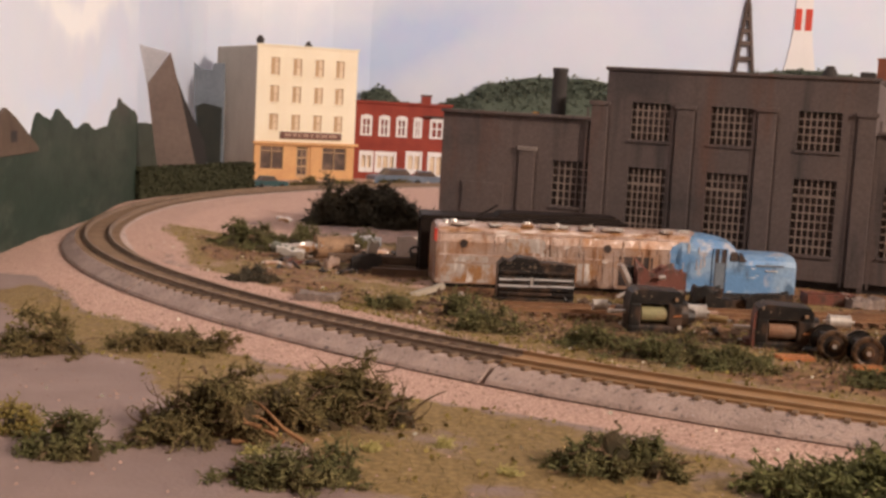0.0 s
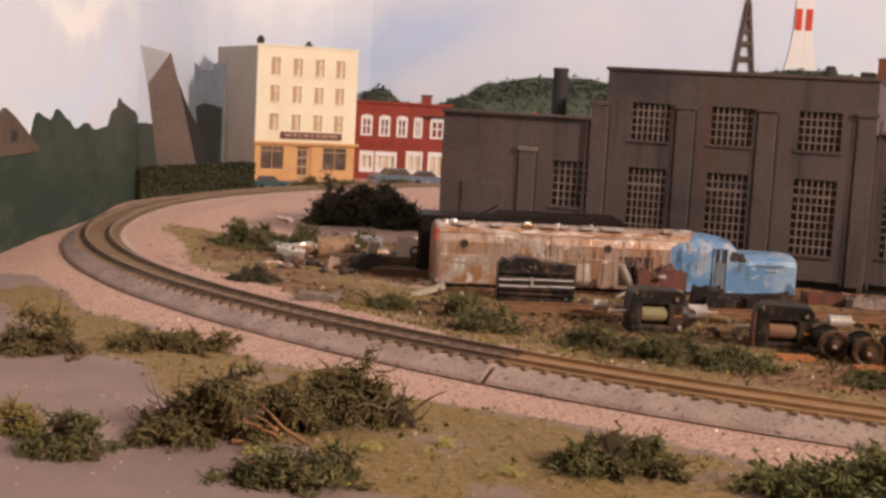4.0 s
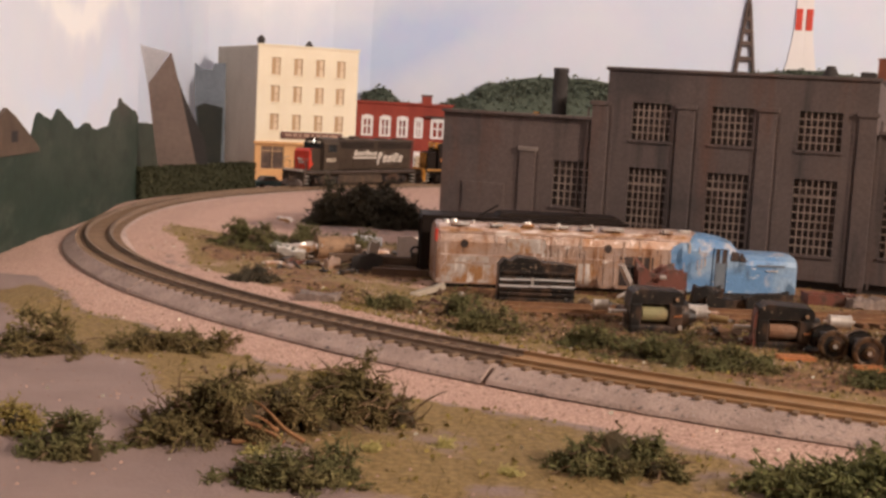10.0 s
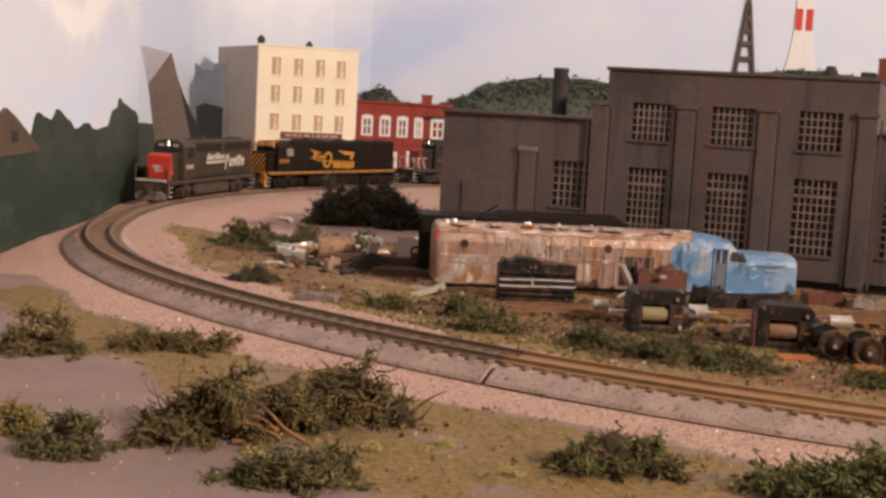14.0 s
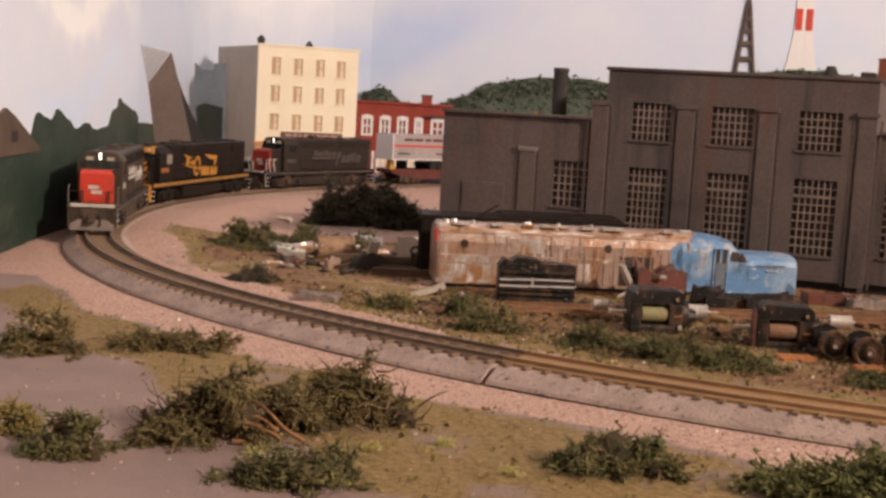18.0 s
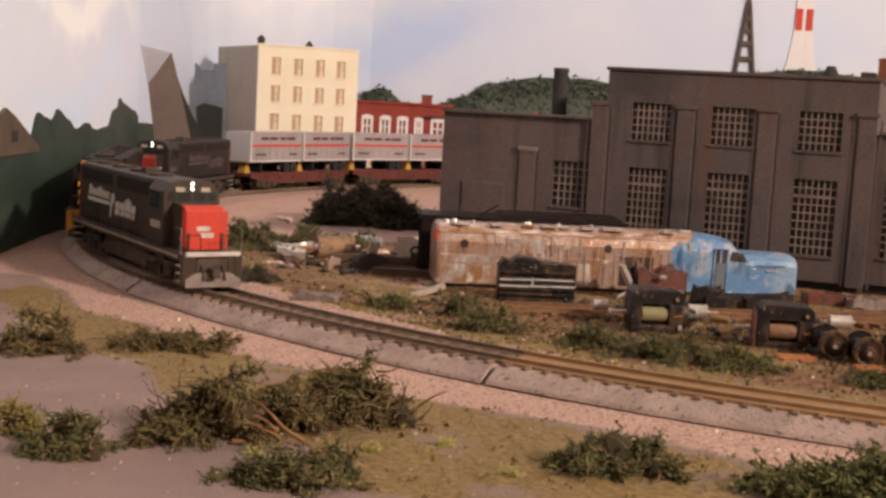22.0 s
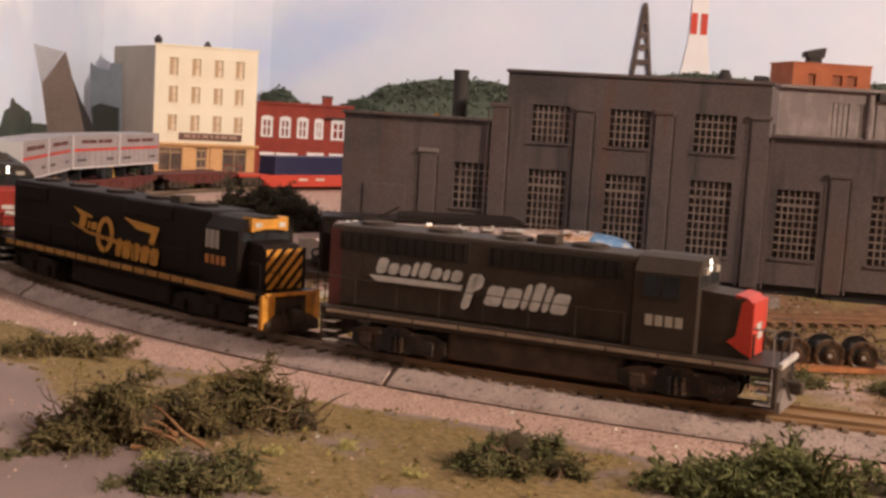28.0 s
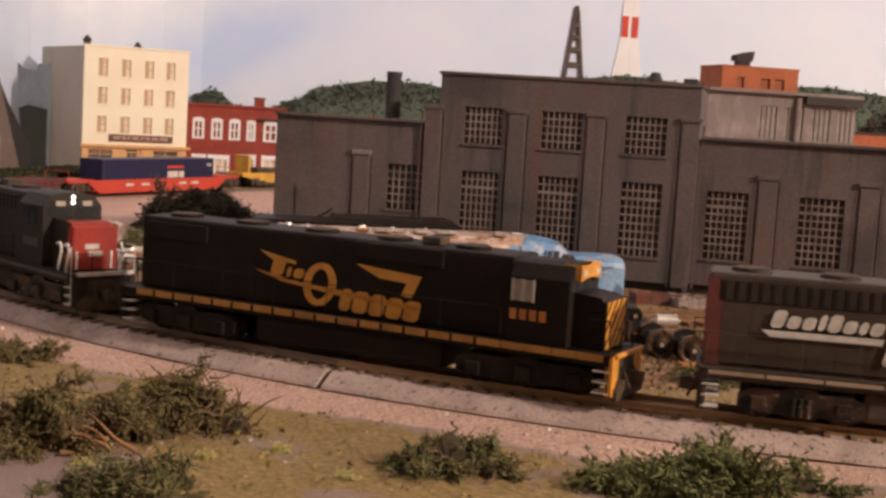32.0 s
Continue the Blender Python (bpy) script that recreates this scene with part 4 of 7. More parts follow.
def diesel(name, label, paint, nose_paint, trim, length, hood_top, emblem, stripe, six=False, nose="red", cab_at=50.0):
    """A hood diesel: x forward, front coupler end at +length/2."""
    ob = thing(name, label, "locomotive")
    L = length / 2
    sill0, sill1, deck = 13.0, 16.6, 17.2
    fr = part("underframe", B(-L + 6, L - 6, -15.5, 15.5, sill0, sill1, 0.5), paint, ob)
    part("walkway", B(-L + 5, L - 5, -16.4, 16.4, sill1 + 0.05, deck, 0.2), paint, fr)
    for y in (-16.55, 16.55):
        if stripe == "broken":
            n = 21
            seg = (2 * L - 22) / n
            for k in range(n):
                x0 = -L + 14 + k * seg
                solid = k > n - 6
                part("stripe", B(x0 + 0.3, x0 + seg - (0.05 if solid else 1.1), min(y, y + (0.25 if y > 0 else -0.25)), max(y, y + (0.25 if y > 0 else -0.25)), sill0 + 1.8, sill0 + 4.3), M_SILLGOLD, fr)
        else:
            n = 9
            seg = (2 * L - 15) / n
            for k in range(n):
                x0 = -L + 8 + k * seg
                part("stripe", B(x0, x0 + seg - 0.7, min(y, y + (0.25 if y > 0 else -0.25)), max(y, y + (0.25 if y > 0 else -0.25)), sill0 + 2.1, sill0 + 3.5), M_TANLINE if y < 0 and trim is M_WHITE else M_FADED, fr)
    hood0, hood1 = -L + (6 if nose == "red" else 12), L - cab_at
    hw = 11.8
    ht = hood_top
    part("long_hood", B(hood0, hood1, -hw, hw, deck + 0.05, ht, 1.4), paint, ob)
    if nose == "red" and six:
        for y in (-13.2, 13.2):
            for dx in (0.0, 7.0):
                bm = bmesh.new()
                handrail(bm, [(L - 24 + dx, y, deck + 12), (L - 21 + dx, y, deck + 12.4), (L - 20 + dx, y, deck + 9), (L - 22.4 + dx, y, deck + 2), (L - 22.8 + dx, y, deck - 5)], 0.65)
                part("grab_rail", bm, M_WHITE, ob, "white bent grab rail")
    if nose == "red":
        for y in (-hw - 0.12, hw + 0.02):
            part("hood_corner", B(hood0 - 0.3, hood0 + 5.5, y, y + 0.1, deck + 0.4, ht - 1.6), M_FLATRED, ob, "maroon corner of the hood end")
        part("hood_end", B(hood0 - 0.6, hood0 - 0.05, -hw + 0.8, hw - 0.8, deck + 0.3, ht - 1.4, 0.2), M_FLATRED, ob, "dull maroon hood end")
    n = 12 if not six else 15
    for y in (-hw - 0.15, hw + 0.15):
        for k in range(n):
            x0 = hood0 + 5 + k * (hood1 - hood0 - 10) / n
            w = (hood1 - hood0 - 10) / n
            part("hood_door", B(x0 + 0.12, x0 + w - 0.12, min(y, y * 1.006), max(y, y * 1.006), deck + 1.5, ht - 11), paint, ob)
    for x in np.linspace(hood0 + 14, hood1 - 22, 4 if not six else 5):
        f = part("roof_fan", rod(bmesh.new(), (x, 0, ht - 0.1), (x, 0, ht + 1.1), 7.0, 6.8, 24), paint, ob)
        part("grille", rod(bmesh.new(), (x, 0, ht + 1.15), (x, 0, ht + 1.35), 6.0, 6.2, 18), M_DIRTY, f)
    part("exhaust", B(hood1 - 42, hood1 - 34, -4, 4, ht, ht + 3, 0.4), M_DIRTY, ob)
    # flared radiator and blower housing
    if nose == "red":
        for a, b in ((hood0 + 4, hood0 + 60), (hood0 + 68, hood1 - 5)):
            g = part("radiator_intake", B(a, b, -hw - 0.35, hw + 0.35, ht - 9.5, ht - 2.2, 0.3), M_SLATEDARK, ob, "dark radiator intake panel")
            for k in range(int((b - a) / 4)):
                part("louvre", B(a + 1 + k * 4, a + 2 + k * 4, -hw - 0.55, hw + 0.55, ht - 9.0, ht - 2.8), M_BLACKDIRT, g)
    else:
        part("radiator_intake", B(hood0 + 3, hood0 + 34, -hw - 0.9, hw + 0.9, ht - 9, ht - 2, 0.6), paint, ob, "grilled radiator intake")
        part("dynamic_brake", B(hood1 - 66, hood1 - 28, -hw - 1.0, hw + 1.0, ht - 7.5, ht - 0.6, 0.8), paint, ob)
    # cab
    c0, c1 = hood1 + 0.1, hood1 + 23
    ct = ht + (1.2 if nose == "red" else -0.6)
    nw = 9.8
    cab = part("cab", prism(bmesh.new(), [(-14.6, deck + 0.1), (14.6, deck + 0.1), (14.6, ct - 6), (10.5, ct - 1.0), (5, ct), (-5, ct), (-10.5, ct - 1.0), (-14.6, ct - 6)], c0, c1, axis="x"), paint, ob)
    for y in (-14.65, 14.65):
        s = 1 if y > 0 else -1
        for a, b in ((c0 + 3.5, c0 + 9.5), (c0 + 10.5, c0 + 16.5)) if nose == "red" else ((c0 + 1.6, c0 + 5.0), (c0 + 5.8, c0 + 9.2)):
            # gold cab's panes have their pale reflection in the colour
            w = part("side_window", B(a, b, min(y, y + s * 0.3), max(y, y + s * 0.3), ct - 14.5, ct - 7), M_PANE if nose == "red" else M_PALEPANE, cab)
            if nose == "gold":
                for xx in (a - 0.7, b - 0.3):
                    part("post", B(xx, xx + 1.0, min(y - s * 0.02, y + s * 0.4), max(y - s * 0.02, y + s * 0.4), ct - 14.7, ct - 6.8), M_SIDE, w, "grey window post")
            part("frame", B(a - 0.6, b + 0.6, min(y - s * 0.02, y + s * 0.18), max(y - s * 0.02, y + s * 0.18), ct - 15.2, ct - 14.4), paint, w)
    for a, b in ((-12.8, -8.2), (-7.2, -0.8), (0.8, 7.2), (8.2, 12.8)):
        part("windscreen", B(c1 - 0.2, c1 + 0.25, a, b, ct - 10.4, ct - 6.2), M_PANE, cab)
    # number boards and headlight over the windscreen
    if nose == "red":
        part("number_board", B(c1, c1 + 1.2, -9, -4.4, ct - 5.8, ct - 3.6), M_SIDE, cab, "small pale number board")
        part("number_board", B(c1, c1 + 1.2, 4.4, 9, ct - 5.8, ct - 3.6), M_SIDE, cab, "small pale number board")
        for dz in (-1.9, -4.3):
            part("headlight", rod(bmesh.new(), (c1, 0, ct + dz), (c1 + 0.4, 0, ct + dz), 0.85, 0.85, 14), M_LAMP, cab, "glowing headlight")
    else:
        nb = part("number_board", prism(bmesh.new(), [(-9.6, ct - 6), (-3, ct - 5), (3, ct - 5), (9.6, ct - 6), (9.6, ct), (3, ct - 1), (-3, ct - 1), (-9.6, ct)], c1 - 4, c1 + 2.4, axis="x"), trim, cab, "gold number board housing")
        for a, b in ((-8.6, -3.6), (3.6, 8.6)):
            part("number_panel", B(c1 + 2.45, c1 + 2.7, a + 0.8, b - 0.8, ct - 4.2, ct - 2.2), M_WHITE, nb)
        for y in (-9.65, 9.65):
            part("side_panel", B(c1 - 2, c1 + 0.6, min(y, y * 1.02), max(y, y * 1.02), ct - 4.2, ct - 2.0), M_SIDE, nb)
    # short nose
    n0, n1 = c1 + 0.1, L - (16 if nose == "red" else 11)
    nt_ = ct - (11.0 if nose == "red" else 9.8)
    no = part("short_nose", prism(bmesh.new(), [(n0, deck + 0.1), (n1, deck + 0.1), (n1, nt_ - 3.0), (n1 - 2.0, nt_ - 1.0), (n0, nt_)], -nw, nw), paint, ob)
    if nose == "red":
        part("nose_front", B(n1 + 0.05, n1 + 0.7, -nw, hw, deck + 0.6, nt_ - 2.4, 0.3), nose_paint, no, "scarlet nose front")
        part("nose_top", prism(bmesh.new(), [(n1 + 0.7, nt_ - 3.0), (n1 - 2.0, nt_ - 0.9), (n1 - 6, nt_ - 0.2), (n1 - 6, nt_ - 1.6), (n1 - 2, nt_ - 1.4)], -nw, nw), nose_paint, no, "scarlet nose top")
        for y in (-nw - 0.3, nw + 0.05):
            part("nose_side", prism(bmesh.new(), [(n1 - 8.0, deck + 5.6), (n1 - 3, deck + 2.6), (n1 + 0.6, deck + 1), (n1 + 0.6, nt_ - 3.2), (n1 - 2.0, nt_ - 1.4), (n1 - 3.6, nt_ - 3.0), (n1 - 5.0, deck + 8.0)], y, y + 0.25), nose_paint, no, "scarlet wing on the nose side")
        for y0, y1, z0, z1 in ((-4.4, 2.6, deck + 9.8, deck + 12.2), (-2.6, 4.4, deck + 6.6, deck + 9.0)):
            part("emblem", B(n1 + 0.75, n1 + 0.95, y0, y1, z0, z1, 0.3), M_WHITE, no, "white nose emblem")
        for y in (-nw + 0.6, nw - 1.8):
            part("nose_grab", B(n1 + 0.75, n1 + 1.5, y, y + 1.2, deck + 1.0, deck + 9.0, 0.2), M_WHITE if six else paint, no)
        part("front_step_edge", B(L - 5.0, L - 3.4, -14.0, 14.0, deck - 0.6, deck + 1.0, 0.2), M_WHITE, no, "white edge along the front walkway")
    else:
        part("nose_front", B(n1 + 0.05, n1 + 0.6, -nw, hw, deck + 0.6, nt_ - 2.0, 0.3), paint, no)
        lo, hi = deck + 0.8, nt_ - 2.4
        for k in range(9):
            z = lo - 20 + k * 5.6
            band = [(-nw + 0.3, z), (nw - 0.3, z + 20), (nw - 0.3, z + 22.8), (-nw + 0.3, z + 2.8)]
            for limit, keep in ((lo, 1), (hi, -1)):
                cut = []
                for p, q in zip(band, band[1:] + band[:1]):
                    if (p[1] - limit) * keep >= 0:
                        cut.append(p)
                    if (p[1] - limit) * (q[1] - limit) < 0:
                        w = (limit - p[1]) / (q[1] - p[1])
                        cut.append((p[0] + (q[0] - p[0]) * w, limit))
                band = cut
            if len(band) > 2:
                part("warning_stripe", prism(bmesh.new(), band, n1 + 0.65, n1 + 0.9, axis="x"), trim, no, "gold warning stripe")
    # pilots, plough, steps, handrails
    pil = M_GOLD if nose != "red" else paint
    for sx in (1, -1):
        pl = part("pilot", B(min(sx * (L - 7), sx * (L - 5)), max(sx * (L - 7), sx * (L - 5)), -8, 8, 3.5, 15, 0.4), M_DIRTY, ob)
        for y in (-15.2, 8.1):
            part("pilot_wing", B(min(sx * (L - 7), sx * (L - 5)), max(sx * (L - 7), sx * (L - 5)), y, y + 7.1, 4.6, 16, 0.4), pil if sx > 0 and nose != "red" else paint, pl)
            u = y - 0.2 if y < 0 else y + 3.6
            part("corner_post", B(min(sx * (L - 7.5), sx * (L - 4.6)), max(sx * (L - 7.5), sx * (L - 4.6)), u, u + 3.8, 2.6, 17, 0.5), pil if sx > 0 else paint, pl)
        for y in (-13.5, 13.5):
            for k in range(3):
                part("step", B(min(sx * (L - 12), sx * (L - 6.2)), max(sx * (L - 12), sx * (L - 6.2)), y - 2.6, y + 2.6, 3.5 + k * 3.8, 4.0 + k * 3.8), M_WHITE, pl)
        part("edge_strip", B(min(sx * (L - 5), sx * (L - 3.6)), max(sx * (L - 5), sx * (L - 3.6)), -14, 14, 16.0, 17.6, 0.3), trim if sx > 0 else paint, pl, "painted anticlimber edge")
        part("coupler", B(min(sx * (L - 5), sx * (L + 1.5)), max(sx * (L - 5), sx * (L + 1.5)), -2.2, 2.2, 6, 10.5, 0.8), M_DIRTY, ob)
        for y in (-15.6, 15.6):
            bm = bmesh.new()
            handrail(bm, [(sx * (L - 6.5), y, 4), (sx * (L - 6.5), y, deck + 12), (sx * (L - 14), y, deck + 12)], 0.3)
            part("end_railing", bm, (M_WHITE if six else M_CONCTRIM) if nose == "red" and sx > 0 else paint, ob, "painted end handrail")
            bm = bmesh.new()
            u = y / 15.6
            handrail(bm, [(sx * (L - 5.5), 6 * u, deck), (sx * (L - 5.5), 6 * u, deck + 9), (sx * (L - 5.5), 14 * u, deck + 9)], 0.25)
            part("front_railing", bm, paint, ob)
        for y in (-5.5, 5.0):
            part("air_hose", rod(bmesh.new(), (sx * (L - 4.5), y, 12), (sx * (L - 1.5), y + 0.6, 4.5), 0.5, 0.5, 6), M_DIRTY, ob)
    part("snowplough", prism(bmesh.new(), [(-14, 1.2), (14, 1.2), (14, 5), (9, 8), (-9, 8), (-14, 5)], L - 4.9, L - 3.2, axis="x"), M_DIRTY if six else M_CONCTRIM, ob)
    for y in (-16.0, 16.0):
        bm = bmesh.new()
        handrail(bm, [(hood0 - 4, y, deck + 12), (hood1 - 2, y, deck + 12)], 0.2)
        for x in np.linspace(hood0 - 4, hood1 - 2, 8):
            rod(bm, (x, y, deck), (x, y, deck + 12), 0.18, 0.18, 5)
        part("side_railing", bm, paint, ob)
    part("fuel_tank", B(-35 if not six else -42, 35 if not six else 42, -13.4, 13.4, 2.4, 12.8, 2.5), M_DIRTY if paint is M_SLATE else paint, ob)
    tk = [truck(ob, x, 3 if six else 2, 38 if six else 28, M_BLACKDIRT if nose == "gold" else M_BLACK) for x in (L - 40, -L + 40)]
    emblem(ob, hw + 1.05, hood0, hood1, deck, ht)
    return ob, tk


def ring(cx, cz, rx, rz, t, a0=0.0, a1=360.0, lean=0.26, n=14):
    """Quads of a leaning ring or arc of stroke t, as lists of (a, z)."""
    out = []
    for k in range(n):
        p, q = radians(a0 + (a1 - a0) * k / n), radians(a0 + (a1 - a0) * (k + 1) / n)
        quad = []
        for ang, r in ((p, 0), (p, 1), (q, 1), (q, 0)):
            x, z = math.cos(ang) * (rx - t * (1 - r)), math.sin(ang) * (rz - t * 0.85 * (1 - r))
            quad.append((cx + x + z * lean, cz + z))
        out.append(quad)
    return out


def lozenge(a, b, z0, z1, lean=0.26, r=0.9):
    """A solid leaning block with cut corners."""
    pts = [(a + r, z0), (b - r, z0), (b, z0 + r), (b, z1 - r), (b - r, z1), (a + r, z1), (a, z1 - r), (a, z0 + r)]
    return [[(x + (z - z0) * lean, z) for x, z in pts]]


def emblem_white(ob, y0, h0, h1, deck, ht, tone=None):
    """Two stepped rows of plain leaning blocks with a long tapering underline, as a worn painted mark."""
    rows = []
    zt = deck + 15.0
    a = 2.6
    for w_, h in ((4.0, 6.0), (3.8, 4.4), (3.8, 4.4), (2.0, 5.8), (3.8, 6.0), (3.8, 4.4), (2.4, 4.4), (3.8, 4.4)):
        rows += lozenge(a, a + w_, zt, zt + h)
        a += w_ + 0.85
    rows += [[(0.2, zt - 1.0), (3.0, zt - 3.2), (36.4, zt - 3.0), (37.0, zt - 0.9)]]
    zb = zt - 6.6
    a = 36.4
    for w_, z0, z1 in ((3.0, -3.2, 10.6), (6.0, -0.6, 7.0), (5.6, -0.6, 7.0), (2.2, -0.6, 9.2), (3.6, -0.6, 10.0), (2.2, -0.6, 9.2), (5.8, -0.6, 7.0)):
        rows += lozenge(a, a + w_, zb + z0, zb + z1, 0.26, 1.0)
        if z1 > 10.5:
            rows += lozenge(a + 3.2, a + 7.4, zb + 4.2, zb + 10.6, 0.26, 1.6)
            a += 4.8
        a += w_ + 0.9
    for y in (-y0, y0):
        s = -1 if y < 0 else 1
        ink = tone or M_WHITE

        def place(u):
            return h1 - 22 - u * 1.09 if s > 0 else h0 + 18 + u * 1.09
        for k, quad in enumerate(rows):
            part("emblem_block", prism(bmesh.new(), [(place(u), z) for u, z in quad], min(y, y + s * 0.2), max(y, y + s * 0.2)), ink, ob)
        yc = 14.65 * s
        for k in range(4):
            x0 = h1 + (5 + k * 3.6 if s < 0 else 16 - k * 3.6)
            part("number_bar", B(x0, x0 + 2.7, min(yc, yc + s * 0.2), max(yc, yc + s * 0.2), deck + 8.6, deck + 12.4), M_SIDE if tone is None else tone, ob)


def emblem_faded(ob, y0, h0, h1, deck, ht):
    emblem_white(ob, y0, h0, h1, deck, ht, M_FADED)


def emblem_gold(ob, y0, h0, h1, deck, ht):
    """Gold flying mark: streaming strokes, a round ring and a row of plain leaning blocks."""
    for y in (-y0, y0):
        s = -1 if y < 0 else 1

        def X(a):
            return h1 - 30 - a * 1.14 if s > 0 else h0 + 64 + a * 1.14

        def poly(pts):
            part("emblem_stroke", prism(bmesh.new(), [(X(px), pz) for px, pz in pts], min(y, y + s * 0.2), max(y, y + s * 0.2)), M_MARKGOLD, ob)

        zm = deck + 12.5
        poly([(-3.0, zm + 9.4), (12, zm + 6.4), (12, zm + 5.2), (2.5, zm + 6.0)])
        poly([(-5, zm + 1.6), (14, zm - 1.6), (30, zm - 2.6), (61, zm - 5.2), (61, zm - 6.6), (28, zm - 4.6), (6, zm - 2.0)])
        shapes = lozenge(1.6, 6.8, zm + 0.2, zm + 7.0, 0.22, 1.0) + lozenge(8.2, 9.8, zm + 0.0, zm + 3.8, 0.22, 0.4) + lozenge(11.0, 15.0, zm - 0.2, zm + 3.6, 0.22, 0.9)
        shapes += ring(22.0, zm - 1.4, 6.6, 8.6, 3.0, 0, 360, 0.1, 16)
        a = 29.8
        for k, w_ in enumerate((4.2, 5.8, 5.6, 5.8, 5.8)):
            shapes += lozenge(a, a + w_, zm - 10.4 - k * 0.15, zm - 1.8 - k * 0.35, 0.16, 1.2)
            a += w_ + 0.8
        for quad in shapes:
            poly(quad)
        poly([(36, zm + 8.4), (61, zm + 6.4), (57.5, zm - 2.0), (53.6, zm - 1.6), (55.6, zm + 3.2), (45, zm + 4.0)])
        yc = 14.65 * s
        for k in range(4):
            x0 = h1 + (0.8 + k * 3.8 if s < 0 else 18 - k * 3.8)
            part("number_bar", B(x0, x0 + 2.6, min(yc, yc + s * 0.2), max(yc, yc + s * 0.2), deck + 8.4, deck + 12.2), M_DULLGOLD, ob)


M_ALU = material("trailer_silver", (0.42, 0.38, 0.38), 0.5, 0.35, second=(0.34, 0.31, 0.32), scale=30, bump=0.05)
M_ALUEDGE = material("trailer_edge", (0.75, 0.72, 0.70), 0.4, 0.3, scale=90)
M_WELLRED = material("bright_red_paint", (0.52, 0.065, 0.036), 0.5, second=(0.5, 0.06, 0.04), scale=60)
M_CONTBLUE = material("container_blue", (0.021, 0.022, 0.062), 0.5, second=(0.027, 0.028, 0.072), scale=40)
M_RUBBER = material("tyre_rubber", (0.02, 0.02, 0.02), 0.9, scale=200)
M_YELLOWCAR = material("yellow_car_paint", (0.66, 0.38, 0.06), 0.55, second=(0.5, 0.28, 0.05), scale=60)


def flat_car(length, paint, label):
    ob = thing("flat_car", label, "rail car")
    L = length / 2
    part("deck", B(-L + 4, L - 4, -15, 15, 13.0, 16.0, 0.4), paint, ob)
    for y in (-15, 13.4):
        part("side_sill", prism(bmesh.new(), [(-L + 4, 12.9), (-L + 34, 6.5), (L - 34, 6.5), (L - 4, 12.9)], y, y + 1.6), paint, ob)
    for y in (-15.6, 15.1):
        part("rub_rail", B(-L + 4, L - 4, y, y + 0.5, 14.8, 17.2), paint, ob)
        for k in range(6):
            x = -L + 30 + k * (2 * L - 60) / 5
            part("stake_pocket", B(x, x + 3, y - 0.1, y + 0.6, 9, 14.7, 0.2), paint, ob)
    for sx in (-1, 1):
        part("coupler", B(min(sx * (L - 5), sx * (L + 1.5)), max(sx * (L - 5), sx * (L + 1.5)), -2, 2, 6, 10, 0.6), M_DIRTY, ob)
    return ob, [truck(ob, L - 30, 2, 20), truck(ob, -L + 30, 2, 20)]


def trailer(ob_parent, x0):
    """A silver road trailer with a red band, carried on its flat car; its nose points to +x."""
    t = part("trailer", B(x0, x0 + 82, -14.6, 14.6, 28.0, 55.0, 0.6), M_ALU, ob_parent, "silver road trailer with a red band")
    for y in (-14.95, 14.65):
        part("band", B(x0 + 0.5, x0 + 81.5, y, y + 0.3, 42.0, 44.2), M_RED, t)
        for a, b in ((12, 26), (28, 36), (40, 52), (54, 66)):
            part("lettering", B(x0 + a, x0 + b, y, y + 0.3, 48.6, 51.4), M_FLATRED, t)
        for a, b in ((8, 20), (58, 74)):
            part("lettering", B(x0 + a, x0 + b, y, y + 0.3, 33.6, 35.6), M_FADED, t)
        for k in range(1, 8):
            part("side_rib", B(x0 + k * 10.2, x0 + k * 10.2 + 0.5, y - 0.05, y + 0.25, 28.6, 41.8), M_ALU, t)
        part("bottom_rail", B(x0, x0 + 82, y - 0.1, y + 0.4, 27.4, 28.8), M_ALUEDGE, t)
    part("front_post", B(x0 + 80.6, x0 + 82.5, -15.2, 15.2, 27.5, 55.6), M_ALUEDGE, t, "bright metal front corner posts")
    part("rear_frame", B(x0 - 0.3, x0 + 0.9, -15.0, 15.0, 27.5, 55.4), M_ALU, t)
    part("roof", B(x0, x0 + 82, -14.8, 14.8, 54.9, 55.8), M_ALU, t)
    for xx in (x0 + 12, x0 + 23):
        for y in (-12, 12):
            part("wheel", rod(bmesh.new(), (xx, y - 2.4, 21.5), (xx, y + 2.4, 21.5), 5.2, 5.2, 18), M_RUBBER, t)
    part("bogie", B(x0 + 8, x0 + 28, -9, 9, 23, 27.9), M_RUBBER, t)
    part("landing_leg", B(x0 + 56, x0 + 58.4, -9, 9, 17.0, 27.9), M_RUBBER, t)
    part("hitch", B(x0 + 69, x0 + 77, -5, 5, 16.1, 27.9, 1.0, (2, 1)), M_YELLOWCAR, t, "yellow trailer hitch")


def trailer_flat():
    ob, tk = flat_car(174, M_FLATRED, "dark red flat car carrying two silver trailers")
    trailer(ob, -83.5)
    trailer(ob, 1.5)
    return ob, tk


